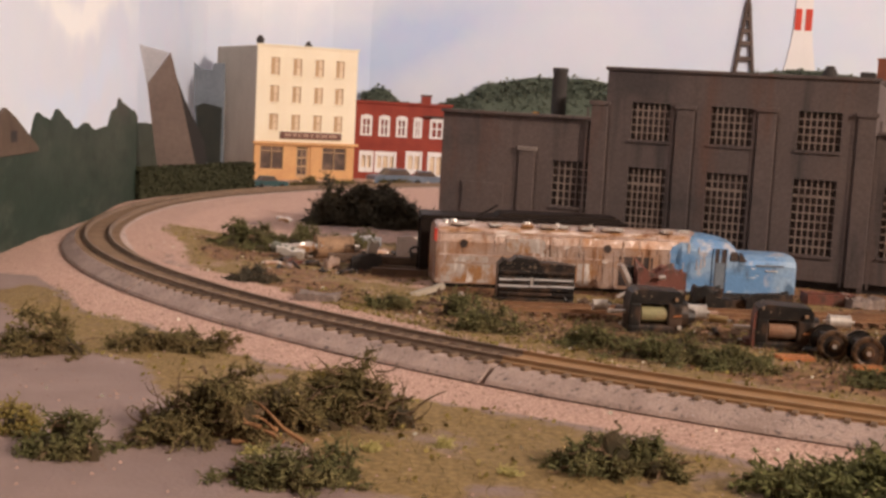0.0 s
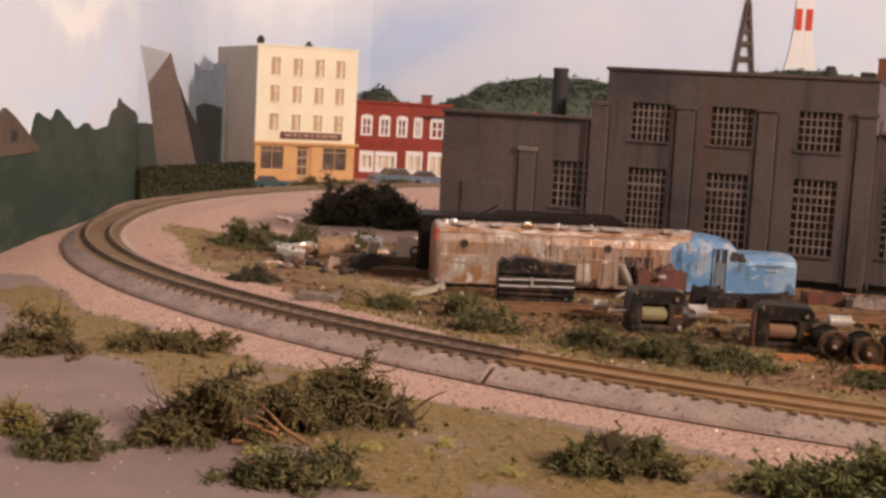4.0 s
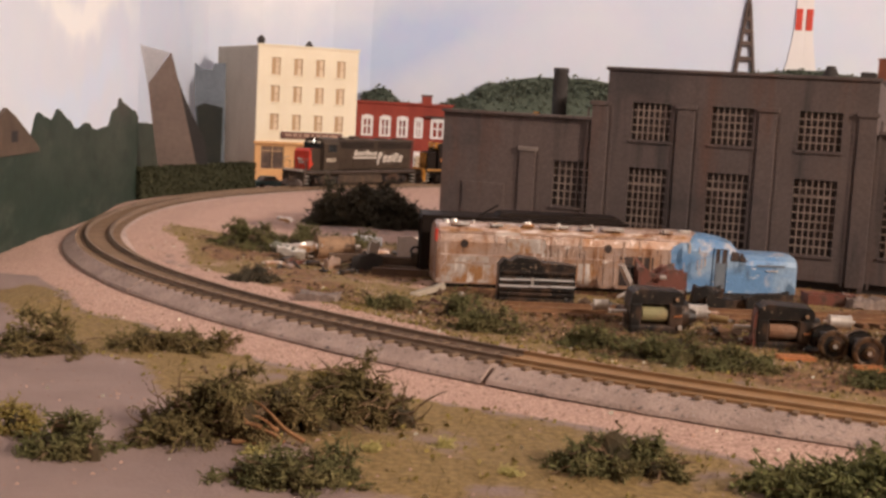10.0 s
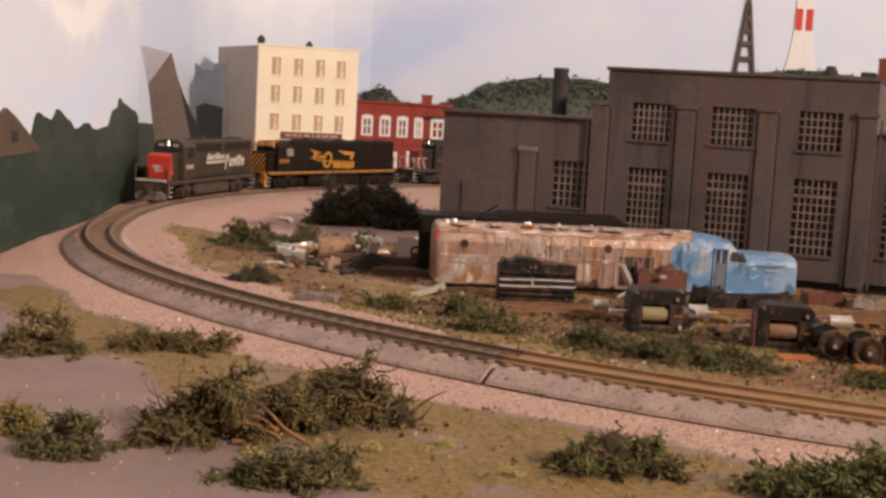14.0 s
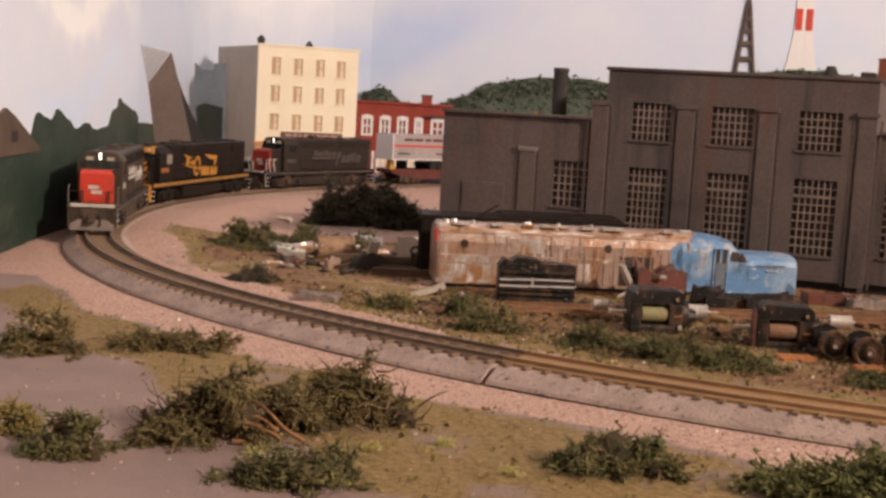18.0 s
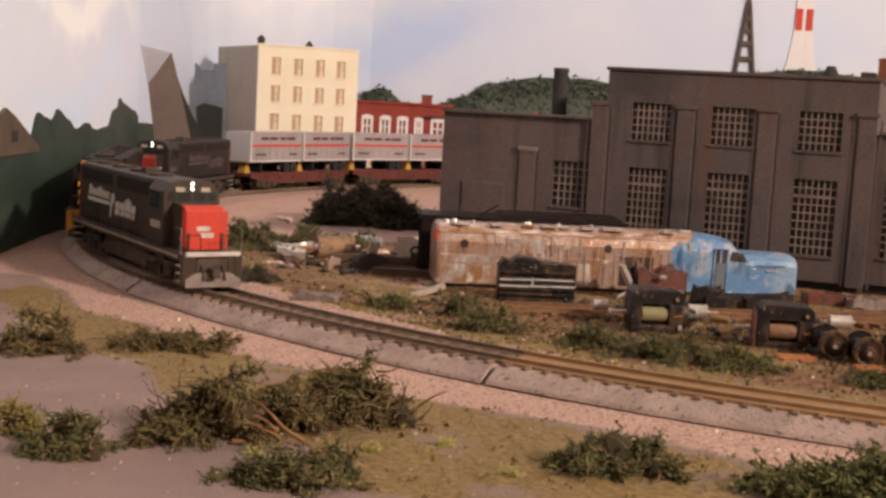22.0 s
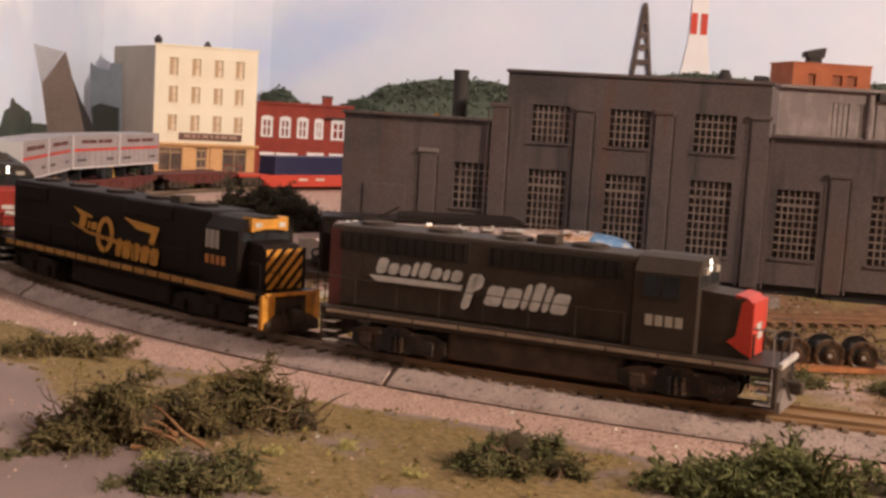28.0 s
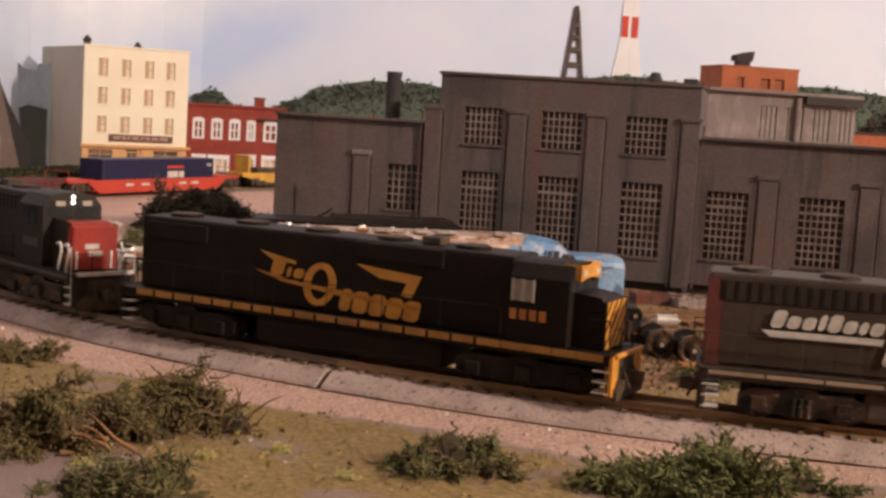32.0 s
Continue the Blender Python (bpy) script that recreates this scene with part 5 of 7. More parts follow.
def well_car():
    ob = thing("well_car", "bright red well car carrying a blue container", "rail car")
    L = 141
    for y in (-16, 14.6):
        part("side_sill", prism(bmesh.new(), [(-L + 32, 10.5), (-L + 48, 0.8), (L - 48, 0.8), (L - 32, 10.5), (L - 32, 13.4), (-L + 32, 13.4)], y, y + 1.4), M_WELLRED, ob)
    part("well_floor", B(-L + 40, L - 40, -14.5, 14.5, 2.6, 4.0), M_WELLRED, ob)
    for sx in (-1, 1):
        a, b = sorted((sx * (L - 42), sx * (L - 5)))
        part("end_platform", B(a, b, -15, 15, 11.0, 14.0, 0.4), M_WELLRED, ob)
        part("coupler", B(min(sx * (L - 5), sx * (L + 1.5)), max(sx * (L - 5), sx * (L + 1.5)), -2, 2, 6, 10, 0.6), M_DIRTY, ob)
        bm = bmesh.new()
        handrail(bm, [(sx * (L - 7), -14, 14), (sx * (L - 7), -14, 22), (sx * (L - 7), 14, 22), (sx * (L - 7), 14, 14)])
        part("end_railing", bm, M_WELLRED, ob)
    for y in (-16.3, 16.05):
        for x0 in (-60, -40, 20, 44):
            part("stencil", B(x0, x0 + 12, y, y + 0.25, 7, 9.6), M_WHITE, ob)
    c = part("container", B(-89, 88, -14, 14, 4.1, 33, 0.4), M_CONTBLUE, ob, "dark blue shipping container")
    rib = B(0, 2.0, 0, 0.4, 6, 31.5)
    rib_mesh = bpy.data.meshes.new("rib")
    rib.to_mesh(rib_mesh)
    rib.free()
    rib_mesh.materials.append(M_CONTBLUE)
    for y in (-14.4, 14.0):
        for k in range(42):
            r = new("rib", rib_mesh)
            r.parent = c
            r.location = Vector((-87 + k * 4.1, y, 0)) * MM
    for y in (-14.75, 14.45):
        part("marking", B(-37, -29, y, y + 0.3, 14, 20.5), M_WHITE, c)
        part("marking", B(-27, -10, y, y + 0.3, 14, 20.5), M_WHITE, c)
        part("marking", B(-36, -9, y, y + 0.3, 23.5, 26), M_RED, c)
        part("marking", B(-84, -76, y, y + 0.3, 25, 28), M_SIDE, c)
    return ob, [truck(ob, L - 22, 2, 20), truck(ob, -L + 22, 2, 20)]


def yellow_car():
    ob, tk = flat_car(190, M_YELLOWCAR, "yellow flat car at the back of the train")
    part("bulkhead", B(80, 83, -14, 14, 16.1, 36, 0.5), M_YELLOWCAR, ob)
    part("bulkhead", B(-83, -80, -14, 14, 16.1, 36, 0.5), M_YELLOWCAR, ob)
    part("load", B(-70, 70, -12, 12, 16.1, 22, 1.0), M_DIRTY, ob)
    return ob, tk


lead, lead_trucks = diesel("diesel_locomotive", "dark grey diesel locomotive with a scarlet nose", M_SLATE, M_RED, M_WHITE, 188, 49.3, emblem_white, "plain", cab_at=57.0)
second, second_trucks = diesel("diesel_locomotive", "black and gold six-axle diesel locomotive", M_LOCOBLACK, M_LOCOBLACK, M_GOLD, 228, 47.5, emblem_gold, "broken", six=True, nose="gold", cab_at=46.0)
third, third_trucks = diesel("diesel_locomotive", "dark grey trailing diesel locomotive with a scarlet nose", M_SLATEDARK, M_DULLRED, M_FADED, 190, 49.3, emblem_faded, "plain", six=True, cab_at=58.0)
flat_a, fa = trailer_flat()
flat_b, fb = trailer_flat()
flat_c, fc = flat_car(130, M_FLATRED, "empty dark red flat car")
well, wt = well_car()
tail, tt = yellow_car()
CONSIST = [(lead, lead_trucks, 0.0, 0.188, 0.040), (second, second_trucks, 0.2030, 0.228, 0.040), (third, third_trucks, 0.4484, 0.190, 0.040),
           (flat_a, fa, 0.663, 0.174, 0.030), (flat_b, fb, 0.839, 0.174, 0.030), (flat_c, fc, 1.0165, 0.130, 0.030),
           (well, wt, 1.149, 0.282, 0.022), (tail, tt, 1.434, 0.190, 0.030)]

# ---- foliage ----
# core tone: moss darkened to paint the shade between the sprigs
M_LEAFCORE = material("moss_inner_shade", (0.045, 0.036, 0.018), 0.95, second=(0.075, 0.05, 0.026), scale=200, bump=0.8)
M_LEAF = material("moss_green", (0.105, 0.100, 0.038), 0.9, second=(0.17, 0.11, 0.05), scale=55, island=0.4, bump=0.0)
M_LEAFDARK = material("dark_foliage", (0.062, 0.052, 0.034), 0.9, second=(0.078, 0.062, 0.040), scale=60, island=0.5, bump=0.0)
M_TUFT = material("bright_tuft", (0.44, 0.38, 0.14), 0.9, second=(0.5, 0.42, 0.2), scale=200, island=0.3, bump=0.0)
M_ROOT = material("rust_brown_root", (0.29, 0.145, 0.065), 0.8, second=(0.19, 0.09, 0.042), scale=150)
M_LEAFBROWN = material("brown_moss", (0.118, 0.094, 0.036), 0.9, second=(0.20, 0.115, 0.052), scale=45, island=0.4, bump=0.0)
M_LEAFFRESH = material("fresh_moss", (0.098, 0.102, 0.034), 0.9, second=(0.15, 0.12, 0.05), scale=70, island=0.45, bump=0.0)
M_LEAFOLIVE = material("olive_foliage", (0.23, 0.18, 0.05), 0.9, second=(0.28, 0.19, 0.07), scale=90, island=0.5, bump=0.0)
M_TWIG = material("twig_brown", (0.15, 0.095, 0.055), 0.9, second=(0.21, 0.13, 0.07), scale=90, island=0.4, bump=0.0)
# green lightened and greyed, so distance haze is in the colour
M_HILL = material("hazed_hill_foliage", (0.100, 0.122, 0.092), 0.95, second=(0.130, 0.148, 0.115), scale=25, island=0.28, bump=0.0)
M_HEDGE = material("hedge_green", (0.046, 0.048, 0.024), 0.95, second=(0.062, 0.058, 0.030), scale=40, island=0.2, bump=0.0)
M_STRAW = material("dry_grass", (0.30, 0.23, 0.10), 0.9, island=0.5, bump=0.0)
M_FLECK = material("pale_fleck", (0.68, 0.62, 0.50), 0.7, island=0.4, bump=0.0)


def strand(V, F, rg, p, d, length, r, segs, curl, sides=3):
    """A bent thread of a few sides."""
    d = Vector(d).normalized()
    base = None
    for k in range(segs + 1):
        u = d.orthogonal().normalized()
        w = d.cross(u)
        i0 = len(V)
        rr = r * (1 - 0.7 * k / segs)
        for s in range(sides):
            a = 2 * math.pi * s / sides
            V.append(p + (u * math.cos(a) + w * math.sin(a)) * rr)
        if base is not None:
            for s in range(sides):
                F.append((base + s, base + (s + 1) % sides, i0 + (s + 1) % sides, i0 + s))
        base = i0
        d = (d + Vector((rg.uniform(-curl, curl), rg.uniform(-curl, curl), rg.uniform(-curl, curl) * 0.8))).normalized()
        p = p + d * (length / segs)
    return p


def leaf(V, F, rg, p, size):
    n = Vector((rg.gauss(0, 1), rg.gauss(0, 1), rg.gauss(0, 1))).normalized()
    u = n.orthogonal().normalized()
    w = n.cross(u)
    i = len(V)
    for a, b in ((-0.5, -0.3), (0.5, -0.35), (0.6, 0.3), (-0.3, 0.5)):
        V.append(p + u * a * size * rg.uniform(0.7, 1.4) + w * b * size * rg.uniform(0.7, 1.4) + n * rg.uniform(-0.15, 0.15) * size)
    F.append((i, i + 1, i + 2, i + 3))


def needle(V, F, p, d, length, w):
    d = d.normalized()
    u = d.orthogonal().normalized() * w
    i = len(V)
    V += [p, p + d * length * 0.45 + u, p + d * length, p + d * length * 0.5 - u]
    F.append((i, i + 1, i + 2, i + 3))


def bush(x, y, w, d, h, label, seed, leaves=1500, strands=150, mat=None, size=1.5, turn=0.0, twig=None, lumps=5, wild=0.0, reach=1.0):
    """A low matted clump of moss: curled arms set with fine sprigs over a core darkened for inner shade; sizes in mm.
    """
    rg = random.Random(seed)
    ob = thing("bush", label, "bush", pose(x, y, ground_height(x, y) - 0.0008, 0, 0, turn), group="bushes on the layout")
    cl = [(0.0, 0.0, 0.27 * w, h * 0.9)]
    for k in range(lumps + 2):
        u = rg.uniform(-0.42, 0.42)
        cl.append((u * w, rg.uniform(-0.30, 0.30) * d, rg.uniform(0.10, 0.20) * w, rg.uniform(0.4, 0.95) * h * (1 - abs(u) * 1.0)))
    weight = [c[2] * c[2] * (0.5 + c[3] / h) for c in cl]
    V, F, V2, F2 = [], [], [], []
    fine = size / 1.5
    mean = rg.uniform(0, 360)
    arms = max(int(leaves / 34), 12)
    for k in range(arms):
        cx, cy, cr, ch = rg.choices(cl, weight)[0]
        a = rg.uniform(0, 2 * math.pi)
        el = rg.uniform(0.0, 0.8) * math.pi / 2
        rr = rg.uniform(0.45, 0.85)
        p = Vector((cx + math.cos(a) * math.cos(el) * cr * rr, cy + math.sin(a) * math.cos(el) * cr * rr * d / w, ch * math.sin(el) * rr))
        t = radians(mean) + rg.gauss(0, 0.9)
        way = Vector((math.cos(a) * 0.8 + math.cos(t), math.sin(a) * 0.8 + math.sin(t) * 0.6, rg.uniform(-0.35, 0.35 + wild)))
        n = rg.randint(5, 8)
        long = rg.uniform(0.16, 0.42 + 0.2 * wild) * w * reach
        thick = rg.uniform(0.9, 2.0) * fine
        last = p.copy()
        for j in range(n):
            way = way.normalized() + Vector((rg.uniform(-0.6, 0.6), rg.uniform(-0.6, 0.6), rg.uniform(-0.45, 0.30)))
            nxt = last + way.normalized() * long / n
            rim = (nxt.x / w) ** 2 + (nxt.y / d) ** 2
            nxt.z = min(max(nxt.z, 0.8), h * (1.0 - 0.62 * min(rim * 1.3, 0.8)))
            strand(V, F, rg, last * MM, nxt - last, (nxt - last).length * MM, 0.30 * MM * fine, 2, 0.15)
            for q in range(4):
                c = last.lerp(nxt, rg.random()) + Vector((rg.gauss(0, 1), rg.gauss(0, 1), rg.gauss(0, 0.8))) * thick * 0.6
                out = way.normalized() * 0.9 + Vector((rg.uniform(-1, 1), rg.uniform(-1, 1), rg.uniform(-0.9, 0.55)))
                end = strand(V2, F2, rg, c * MM, out, rg.uniform(2.2, 5.6) * MM * fine, rg.uniform(0.34, 0.62) * MM * fine, 3, 0.7)
                for e in range(5):
                    nd = Vector((rg.uniform(-1, 1), rg.uniform(-1, 1), rg.uniform(-0.9, 0.8))) + out * 0.5
                    needle(V2, F2, (c * MM).lerp(end, rg.random()), nd, rg.uniform(1.0, 2.9) * MM * fine, rg.uniform(0.22, 0.44) * MM * fine)
            last = nxt
    for k in range(int(strands * 0.18)):
        cx, cy, cr, ch = rg.choices(cl, weight)[0]
        a = rg.uniform(0, 2 * math.pi)
        rr = cr * math.sqrt(rg.random())
        z = ch * rg.uniform(0.3, 0.95) * math.sqrt(max(1 - (rr / cr) ** 2, 0.05))
        p = Vector((cx + math.cos(a) * rr, cy + math.sin(a) * rr * d / w, z)) * MM
        strand(V, F, rg, p, (math.cos(a), math.sin(a), rg.uniform(-0.4, 0.3 + wild)), rg.uniform(0.3, 0.7 + wild) * max(h, 9) * MM, rg.uniform(0.3, 0.7) * MM * fine, 6, 0.7)
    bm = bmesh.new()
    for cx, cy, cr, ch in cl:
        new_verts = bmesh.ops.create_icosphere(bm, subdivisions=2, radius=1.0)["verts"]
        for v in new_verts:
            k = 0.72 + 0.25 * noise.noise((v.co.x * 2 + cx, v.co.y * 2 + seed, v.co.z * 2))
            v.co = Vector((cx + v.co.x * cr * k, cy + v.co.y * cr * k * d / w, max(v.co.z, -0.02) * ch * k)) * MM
    part("core", bm, M_LEAFCORE, ob, "matted core coloured dark as inner shade")["kind"] = "stuff"
    raw("stem_tangle", V, F, twig or M_TWIG, ob, "tangled brown stems")["kind"] = "stuff"
    raw("foliage", V2, F2, mat or M_LEAF, ob, "fine matted moss needles")["kind"] = "stuff"
    return ob


GREEN = "tangled dark green moss bush on sandy ground"
bush(-0.067, 0.397, 42, 26, 27, "large tangled green and brown bush beside the track", 1, 2400, 330, M_LEAFBROWN, turn=10, lumps=7)
bush(-0.024, 0.418, 38, 24, 24, "large tangled green and brown bush beside the track", 2, 2100, 260, M_LEAFBROWN, turn=-8, lumps=6)
bush(-0.047, 0.405, 38, 24, 22, "tangled brown-green bush between larger ones", 33, 1200, 160, M_LEAFBROWN)
bush(-0.036, 0.430, 16, 13, 21, "small olive green tuft behind a larger bush", 3, 700, 40, M_LEAFOLIVE)
bush(-0.1030, 0.366, 21, 16, 15, GREEN, 4, 1200, 120)
bush(-0.126, 0.384, 11, 10, 12, "small olive green tuft", 5, 400, 30, M_LEAFOLIVE)
bush(-0.0385, 0.349, 33, 18, 11, GREEN, 6, 1700, 190)
bush(0.0535, 0.377, 31, 20, 19, GREEN, 7, 1800, 200)
bush(0.137, 0.366, 58, 24, 11, "wide stringy green bush at the layout's edge", 8, 3200, 420, M_LEAFFRESH, size=2.2, lumps=9, wild=0.1)
bush(-0.150, 0.503, 42, 20, 16, GREEN, 9, 1700, 110, M_LEAFBROWN)
bush(-0.118, 0.524, 46, 18, 10, "sparse straggling green bush", 10, 1200, 120, M_LEAFBROWN)
bush(-0.128, 0.885, 52, 26, 23, "grey-green bush in the scrap yard", 11, 2000, 120, lumps=6)
bush(-0.068, 0.893, 56, 22, 16, "grey-green bush in the scrap yard", 121, 1500, 90, lumps=6)
bush(-0.094, 0.890, 52, 24, 20, "grey-green bush in the scrap yard", 12, 1800, 110, lumps=6)
bush(-0.100, 0.868, 66, 26, 15, "grey-green bush in the scrap yard", 122, 1500, 90, lumps=7)
bush(-0.102, 0.722, 30, 14, 8, "low dark bush inside the curve", 13, 800, 60, M_LEAFDARK)
bush(-0.024, 0.661, 26, 14, 11, GREEN, 14, 800, 80)
bush(0.0195, 0.604, 30, 18, 16, "upright green bush beside the scrap locomotive", 15, 1200, 130)
bush(0.012, 0.640, 26, 14, 14, GREEN, 151, 700, 80)
bush(0.074, 0.576, 32, 16, 12, "grey-green bush between track and scrap", 16, 900, 80)
bush(0.1035, 0.558, 50, 18, 15, "grey-green bush between track and scrap", 17, 2100, 120, lumps=6)
bush(0.130, 0.545, 30, 14, 8, "low dark green bush along the track", 18, 1800, 100)
bush(0.190, 0.525, 40, 10, 4, "low dark green bush along the track", 19, 1300, 100)
bush(0.238, 0.509, 40, 10, 4, "low dark green bush along the track", 20, 1100, 90)
bush(-0.150, 1.452, 62, 18, 9, "low brown-green scrub along the far track", 81, 1500, 60, M_LEAFBROWN, size=2.0, turn=38, reach=0.6)
bush(-0.112, 1.500, 58, 18, 8, "low brown-green scrub along the far track", 82, 1300, 60, M_LEAFBROWN, size=2.0, turn=40, reach=0.6)
bush(-0.060, 1.528, 50, 16, 9, "low brown-green scrub along the far track", 83, 1200, 60, M_LEAFBROWN, size=2.0, turn=30, reach=0.6)
bush(-0.066, 1.078, 108, 50, 52, "large near-black bush inside the far curve", 21, 5200, 30, M_LEAFDARK, size=2.6, lumps=10, twig=M_LEAFDARK, reach=0.4)
bush(-0.085, 1.060, 52, 30, 26, "near-black bush inside the far curve", 22, 2400, 30, M_LEAFDARK, size=2.4, twig=M_LEAFDARK, reach=0.5)
bush(-0.020, 1.062, 56, 30, 22, "near-black bush inside the far curve", 23, 2400, 30, M_LEAFDARK, size=2.4, twig=M_LEAFDARK, reach=0.5)


for k, (bx, by, bw) in enumerate(((-0.052, 0.377, 3), (-0.018, 0.384, 3.5), (0.022, 0.366, 3.5), (0.004, 0.395, 3))):
    bush(bx, by, bw, bw * 0.8, bw * 0.5, "tiny pale yellow-green tuft in dry grass", 60 + k, 30, 4, M_TUFT, size=0.8, lumps=1)


def fallen_branch(x, y, turn, long, seed, rise=0.12):
    """A bent rust-brown root with its foot on the ground."""
    rg = random.Random(seed)
    V, F = [], []
    a = radians(turn)
    strand(V, F, rg, Vector((0, 0, 0.0012)), (math.cos(a), math.sin(a), rise), long * MM, 0.9 * MM, 8, 0.28, 6)
    strand(V, F, rg, Vector((math.cos(a), math.sin(a), rise)) * long * 0.4 * MM, (math.cos(a + 0.8), math.sin(a + 0.8), rise + 0.1), long * 0.5 * MM, 0.8 * MM, 6, 0.3, 5)
    ob = raw("fallen_branch", V, F, M_ROOT)
    ob.location = (x, y, ground_height(x, y))
    tagged(ob, "bent rust-brown root below a bush", "branch")


fallen_branch(-0.060, 0.3845, -4, 12, 71)
fallen_branch(-0.0385, 0.3855, 176, 21, 72, 0.5)
fallen_branch(-0.0445, 0.3845, 168, 15, 73, 0.75)


def hedge():
    """Clipped hedge along the far curve."""
    x0, y0, x1, y1 = -0.272, 1.166, -0.199, 1.357
    L = math.hypot(x1 - x0, y1 - y0) / MM
    ob = thing("hedge", "clipped dark green hedge along the track", "hedge", pose(x0, y0, -0.001, 0, 0, math.degrees(math.atan2(y1 - y0, x1 - x0))))
    part("core", box(bmesh.new(), 0, L, 1, 15, 0, 29.5, 1.5), M_HEDGE, ob)
    rg = random.Random(31)
    V, F = [], []
    for k in range(5200):
        u, c = rg.uniform(-1, L + 1), rg.random()
        p = (u, 0.6 + rg.uniform(-1, 1), rg.uniform(0, 31)) if c < 0.55 else (u, rg.uniform(0, 16), 30.3 + rg.uniform(-1, 1)) if c < 0.85 else (rg.choice((-0.5, L + 0.5)), rg.uniform(0, 16), rg.uniform(0, 31))
        leaf(V, F, rg, Vector(p) * MM, rg.uniform(1.2, 2.6) * MM)
    raw("leaves", V, F, M_HEDGE, ob, "small clipped leaves")["kind"] = "stuff"


hedge()


def hill(name, label, x0, x1, y, crest, mat, seed, n, size, depth=0.05):
    """A wooded slope against the north board; crest gives heights in m along x."""
    rg = random.Random(seed)
    ob = thing(name, label, "hill", kind="")
    xs = np.linspace(x0, x1, 60)

    def top(x):
        for a, b in zip(crest, crest[1:]):
            if a[0] <= x <= b[0]:
                w = (x - a[0]) / (b[0] - a[0])
                w = w * w * (3 - 2 * w)
                return a[1] + (b[1] - a[1]) * w
        return crest[-1][1]
    V, F = [], []
    for i, x in enumerate(xs):
        V += [(x, y - depth, -0.002), (x, y - depth * 0.7, top(x) * 0.6), (x, y - 0.004, top(x)), (x, y, top(x)), (x, y, -0.002)]
        if i:
            a, b = (i - 1) * 5, i * 5
            F += [(a + k, b + k, b + (k + 1) % 5, a + (k + 1) % 5) for k in range(5)]
    raw("slope", V, F, mat, ob)
    V, F = [], []
    for k in range(n):
        x = rg.uniform(x0, x1)
        f = rg.random() ** 0.6
        t = top(x)
        z = t * (0.35 + 0.65 * f) + rg.uniform(-1, 1) * 0.003
        p = Vector((x, y - 0.004 - depth * 0.75 * (1 - f) - rg.uniform(0, 0.006), z))
        for q in range(3):
            leaf(V, F, rg, p + Vector((rg.uniform(-1, 1), rg.uniform(-1, 0.2), rg.uniform(-1, 1))) * size * MM, size * rg.uniform(0.6, 1.5) * MM)
    raw("tree_crowns", V, F, mat, ob, "dense small tree crowns")["kind"] = "stuff"
    return ob


hill("wooded_hill", "dark green wooded hill behind the town", -0.13, 0.30, 1.925, [(-0.13, 0.11), (-0.10, 0.118), (-0.07, 0.098), (-0.03, 0.094), (0.02, 0.112), (0.05, 0.132), (0.13, 0.145), (0.20, 0.146), (0.26, 0.135), (0.30, 0.12)], M_HILL, 41, 2600, 3.0)
hill("wooded_hill", "dark green wooded hill behind the works", 0.30, 1.5, 1.927, [(0.30, 0.12), (0.42, 0.168), (0.52, 0.176), (0.58, 0.172), (0.66, 0.16), (0.80, 0.178), (0.95, 0.170), (1.1, 0.15), (1.5, 0.12)], M_HILL, 42, 3400, 3.4)
bush(0.805, 1.725, 84, 50, 215, "tall near-black tree beside the brick works", 43, 3600, 40, M_LEAFDARK, size=4.0, twig=M_LEAFDARK, lumps=8, reach=0.5)


# the room's lamp hangs off to the side of the layout
lamp = thing("pendant_lamp", "plain pendant room lamp with a white shade", "lamp", pose(2.75, -1.42, 1.75))
part("cord", rod(bmesh.new(), (0, 0, 186), (0, 0, 350), 3, 3, 8), M_DARK, lamp)
part("shade", rod(bmesh.new(), (0, 0, 150), (0, 0, 185), 190, 60, 32), M_WHITE, lamp)


# ---- scrap yard ----
M_RUSTY = weathered("rusted_silver_shell", (0.44, 0.315, 0.255), [((0.36, 0.175, 0.08), (38, 38, 50), 0.46, 0.62), ((0.25, 0.115, 0.055), (190, 190, 26), 0.52, 0.64), ((0.09, 0.055, 0.04), (330, 330, 60), 0.60, 0.67),
                                                            ((0.70, 0.56, 0.49), (240, 240, 30), 0.58, 0.66), ((0.78, 0.68, 0.62), (60, 60, 160), 0.62, 0.67)], 0.34, 0.25, 0.5, coat=0.6)
M_RUSTROOF = weathered("rusted_roof", (0.44, 0.225, 0.09), [((0.56, 0.40, 0.33), (40, 200, 120), 0.40, 0.52), ((0.26, 0.12, 0.06), (90, 90, 90), 0.57, 0.67), ((0.82, 0.70, 0.64), (60, 300, 200), 0.55, 0.63)], 0.30, 0.25, 0.6, coat=0.7)
M_SHELLBLUE = weathered("faded_blue_shell", (0.12, 0.25, 0.45), [((0.25, 0.36, 0.50), (40, 40, 60), 0.44, 0.60), ((0.46, 0.44, 0.46), (90, 90, 60), 0.56, 0.68), ((0.08, 0.14, 0.22), (120, 120, 60), 0.57, 0.67),
                                                             ((0.75, 0.74, 0.72), (60, 300, 260), 0.63, 0.68)], 0.5, 0.05, 0.3, coat=0.12)
M_BRONZE = weathered("oily_bronze_wheel", (0.085, 0.050, 0.028), [((0.17, 0.10, 0.055), (150, 150, 150), 0.48, 0.62), ((0.035, 0.022, 0.015), (260, 260, 260), 0.55, 0.65)], 0.32, 0.45, 0.3)
M_BRASS = material("brass", (0.55, 0.38, 0.18), 0.35, 0.9, scale=100)
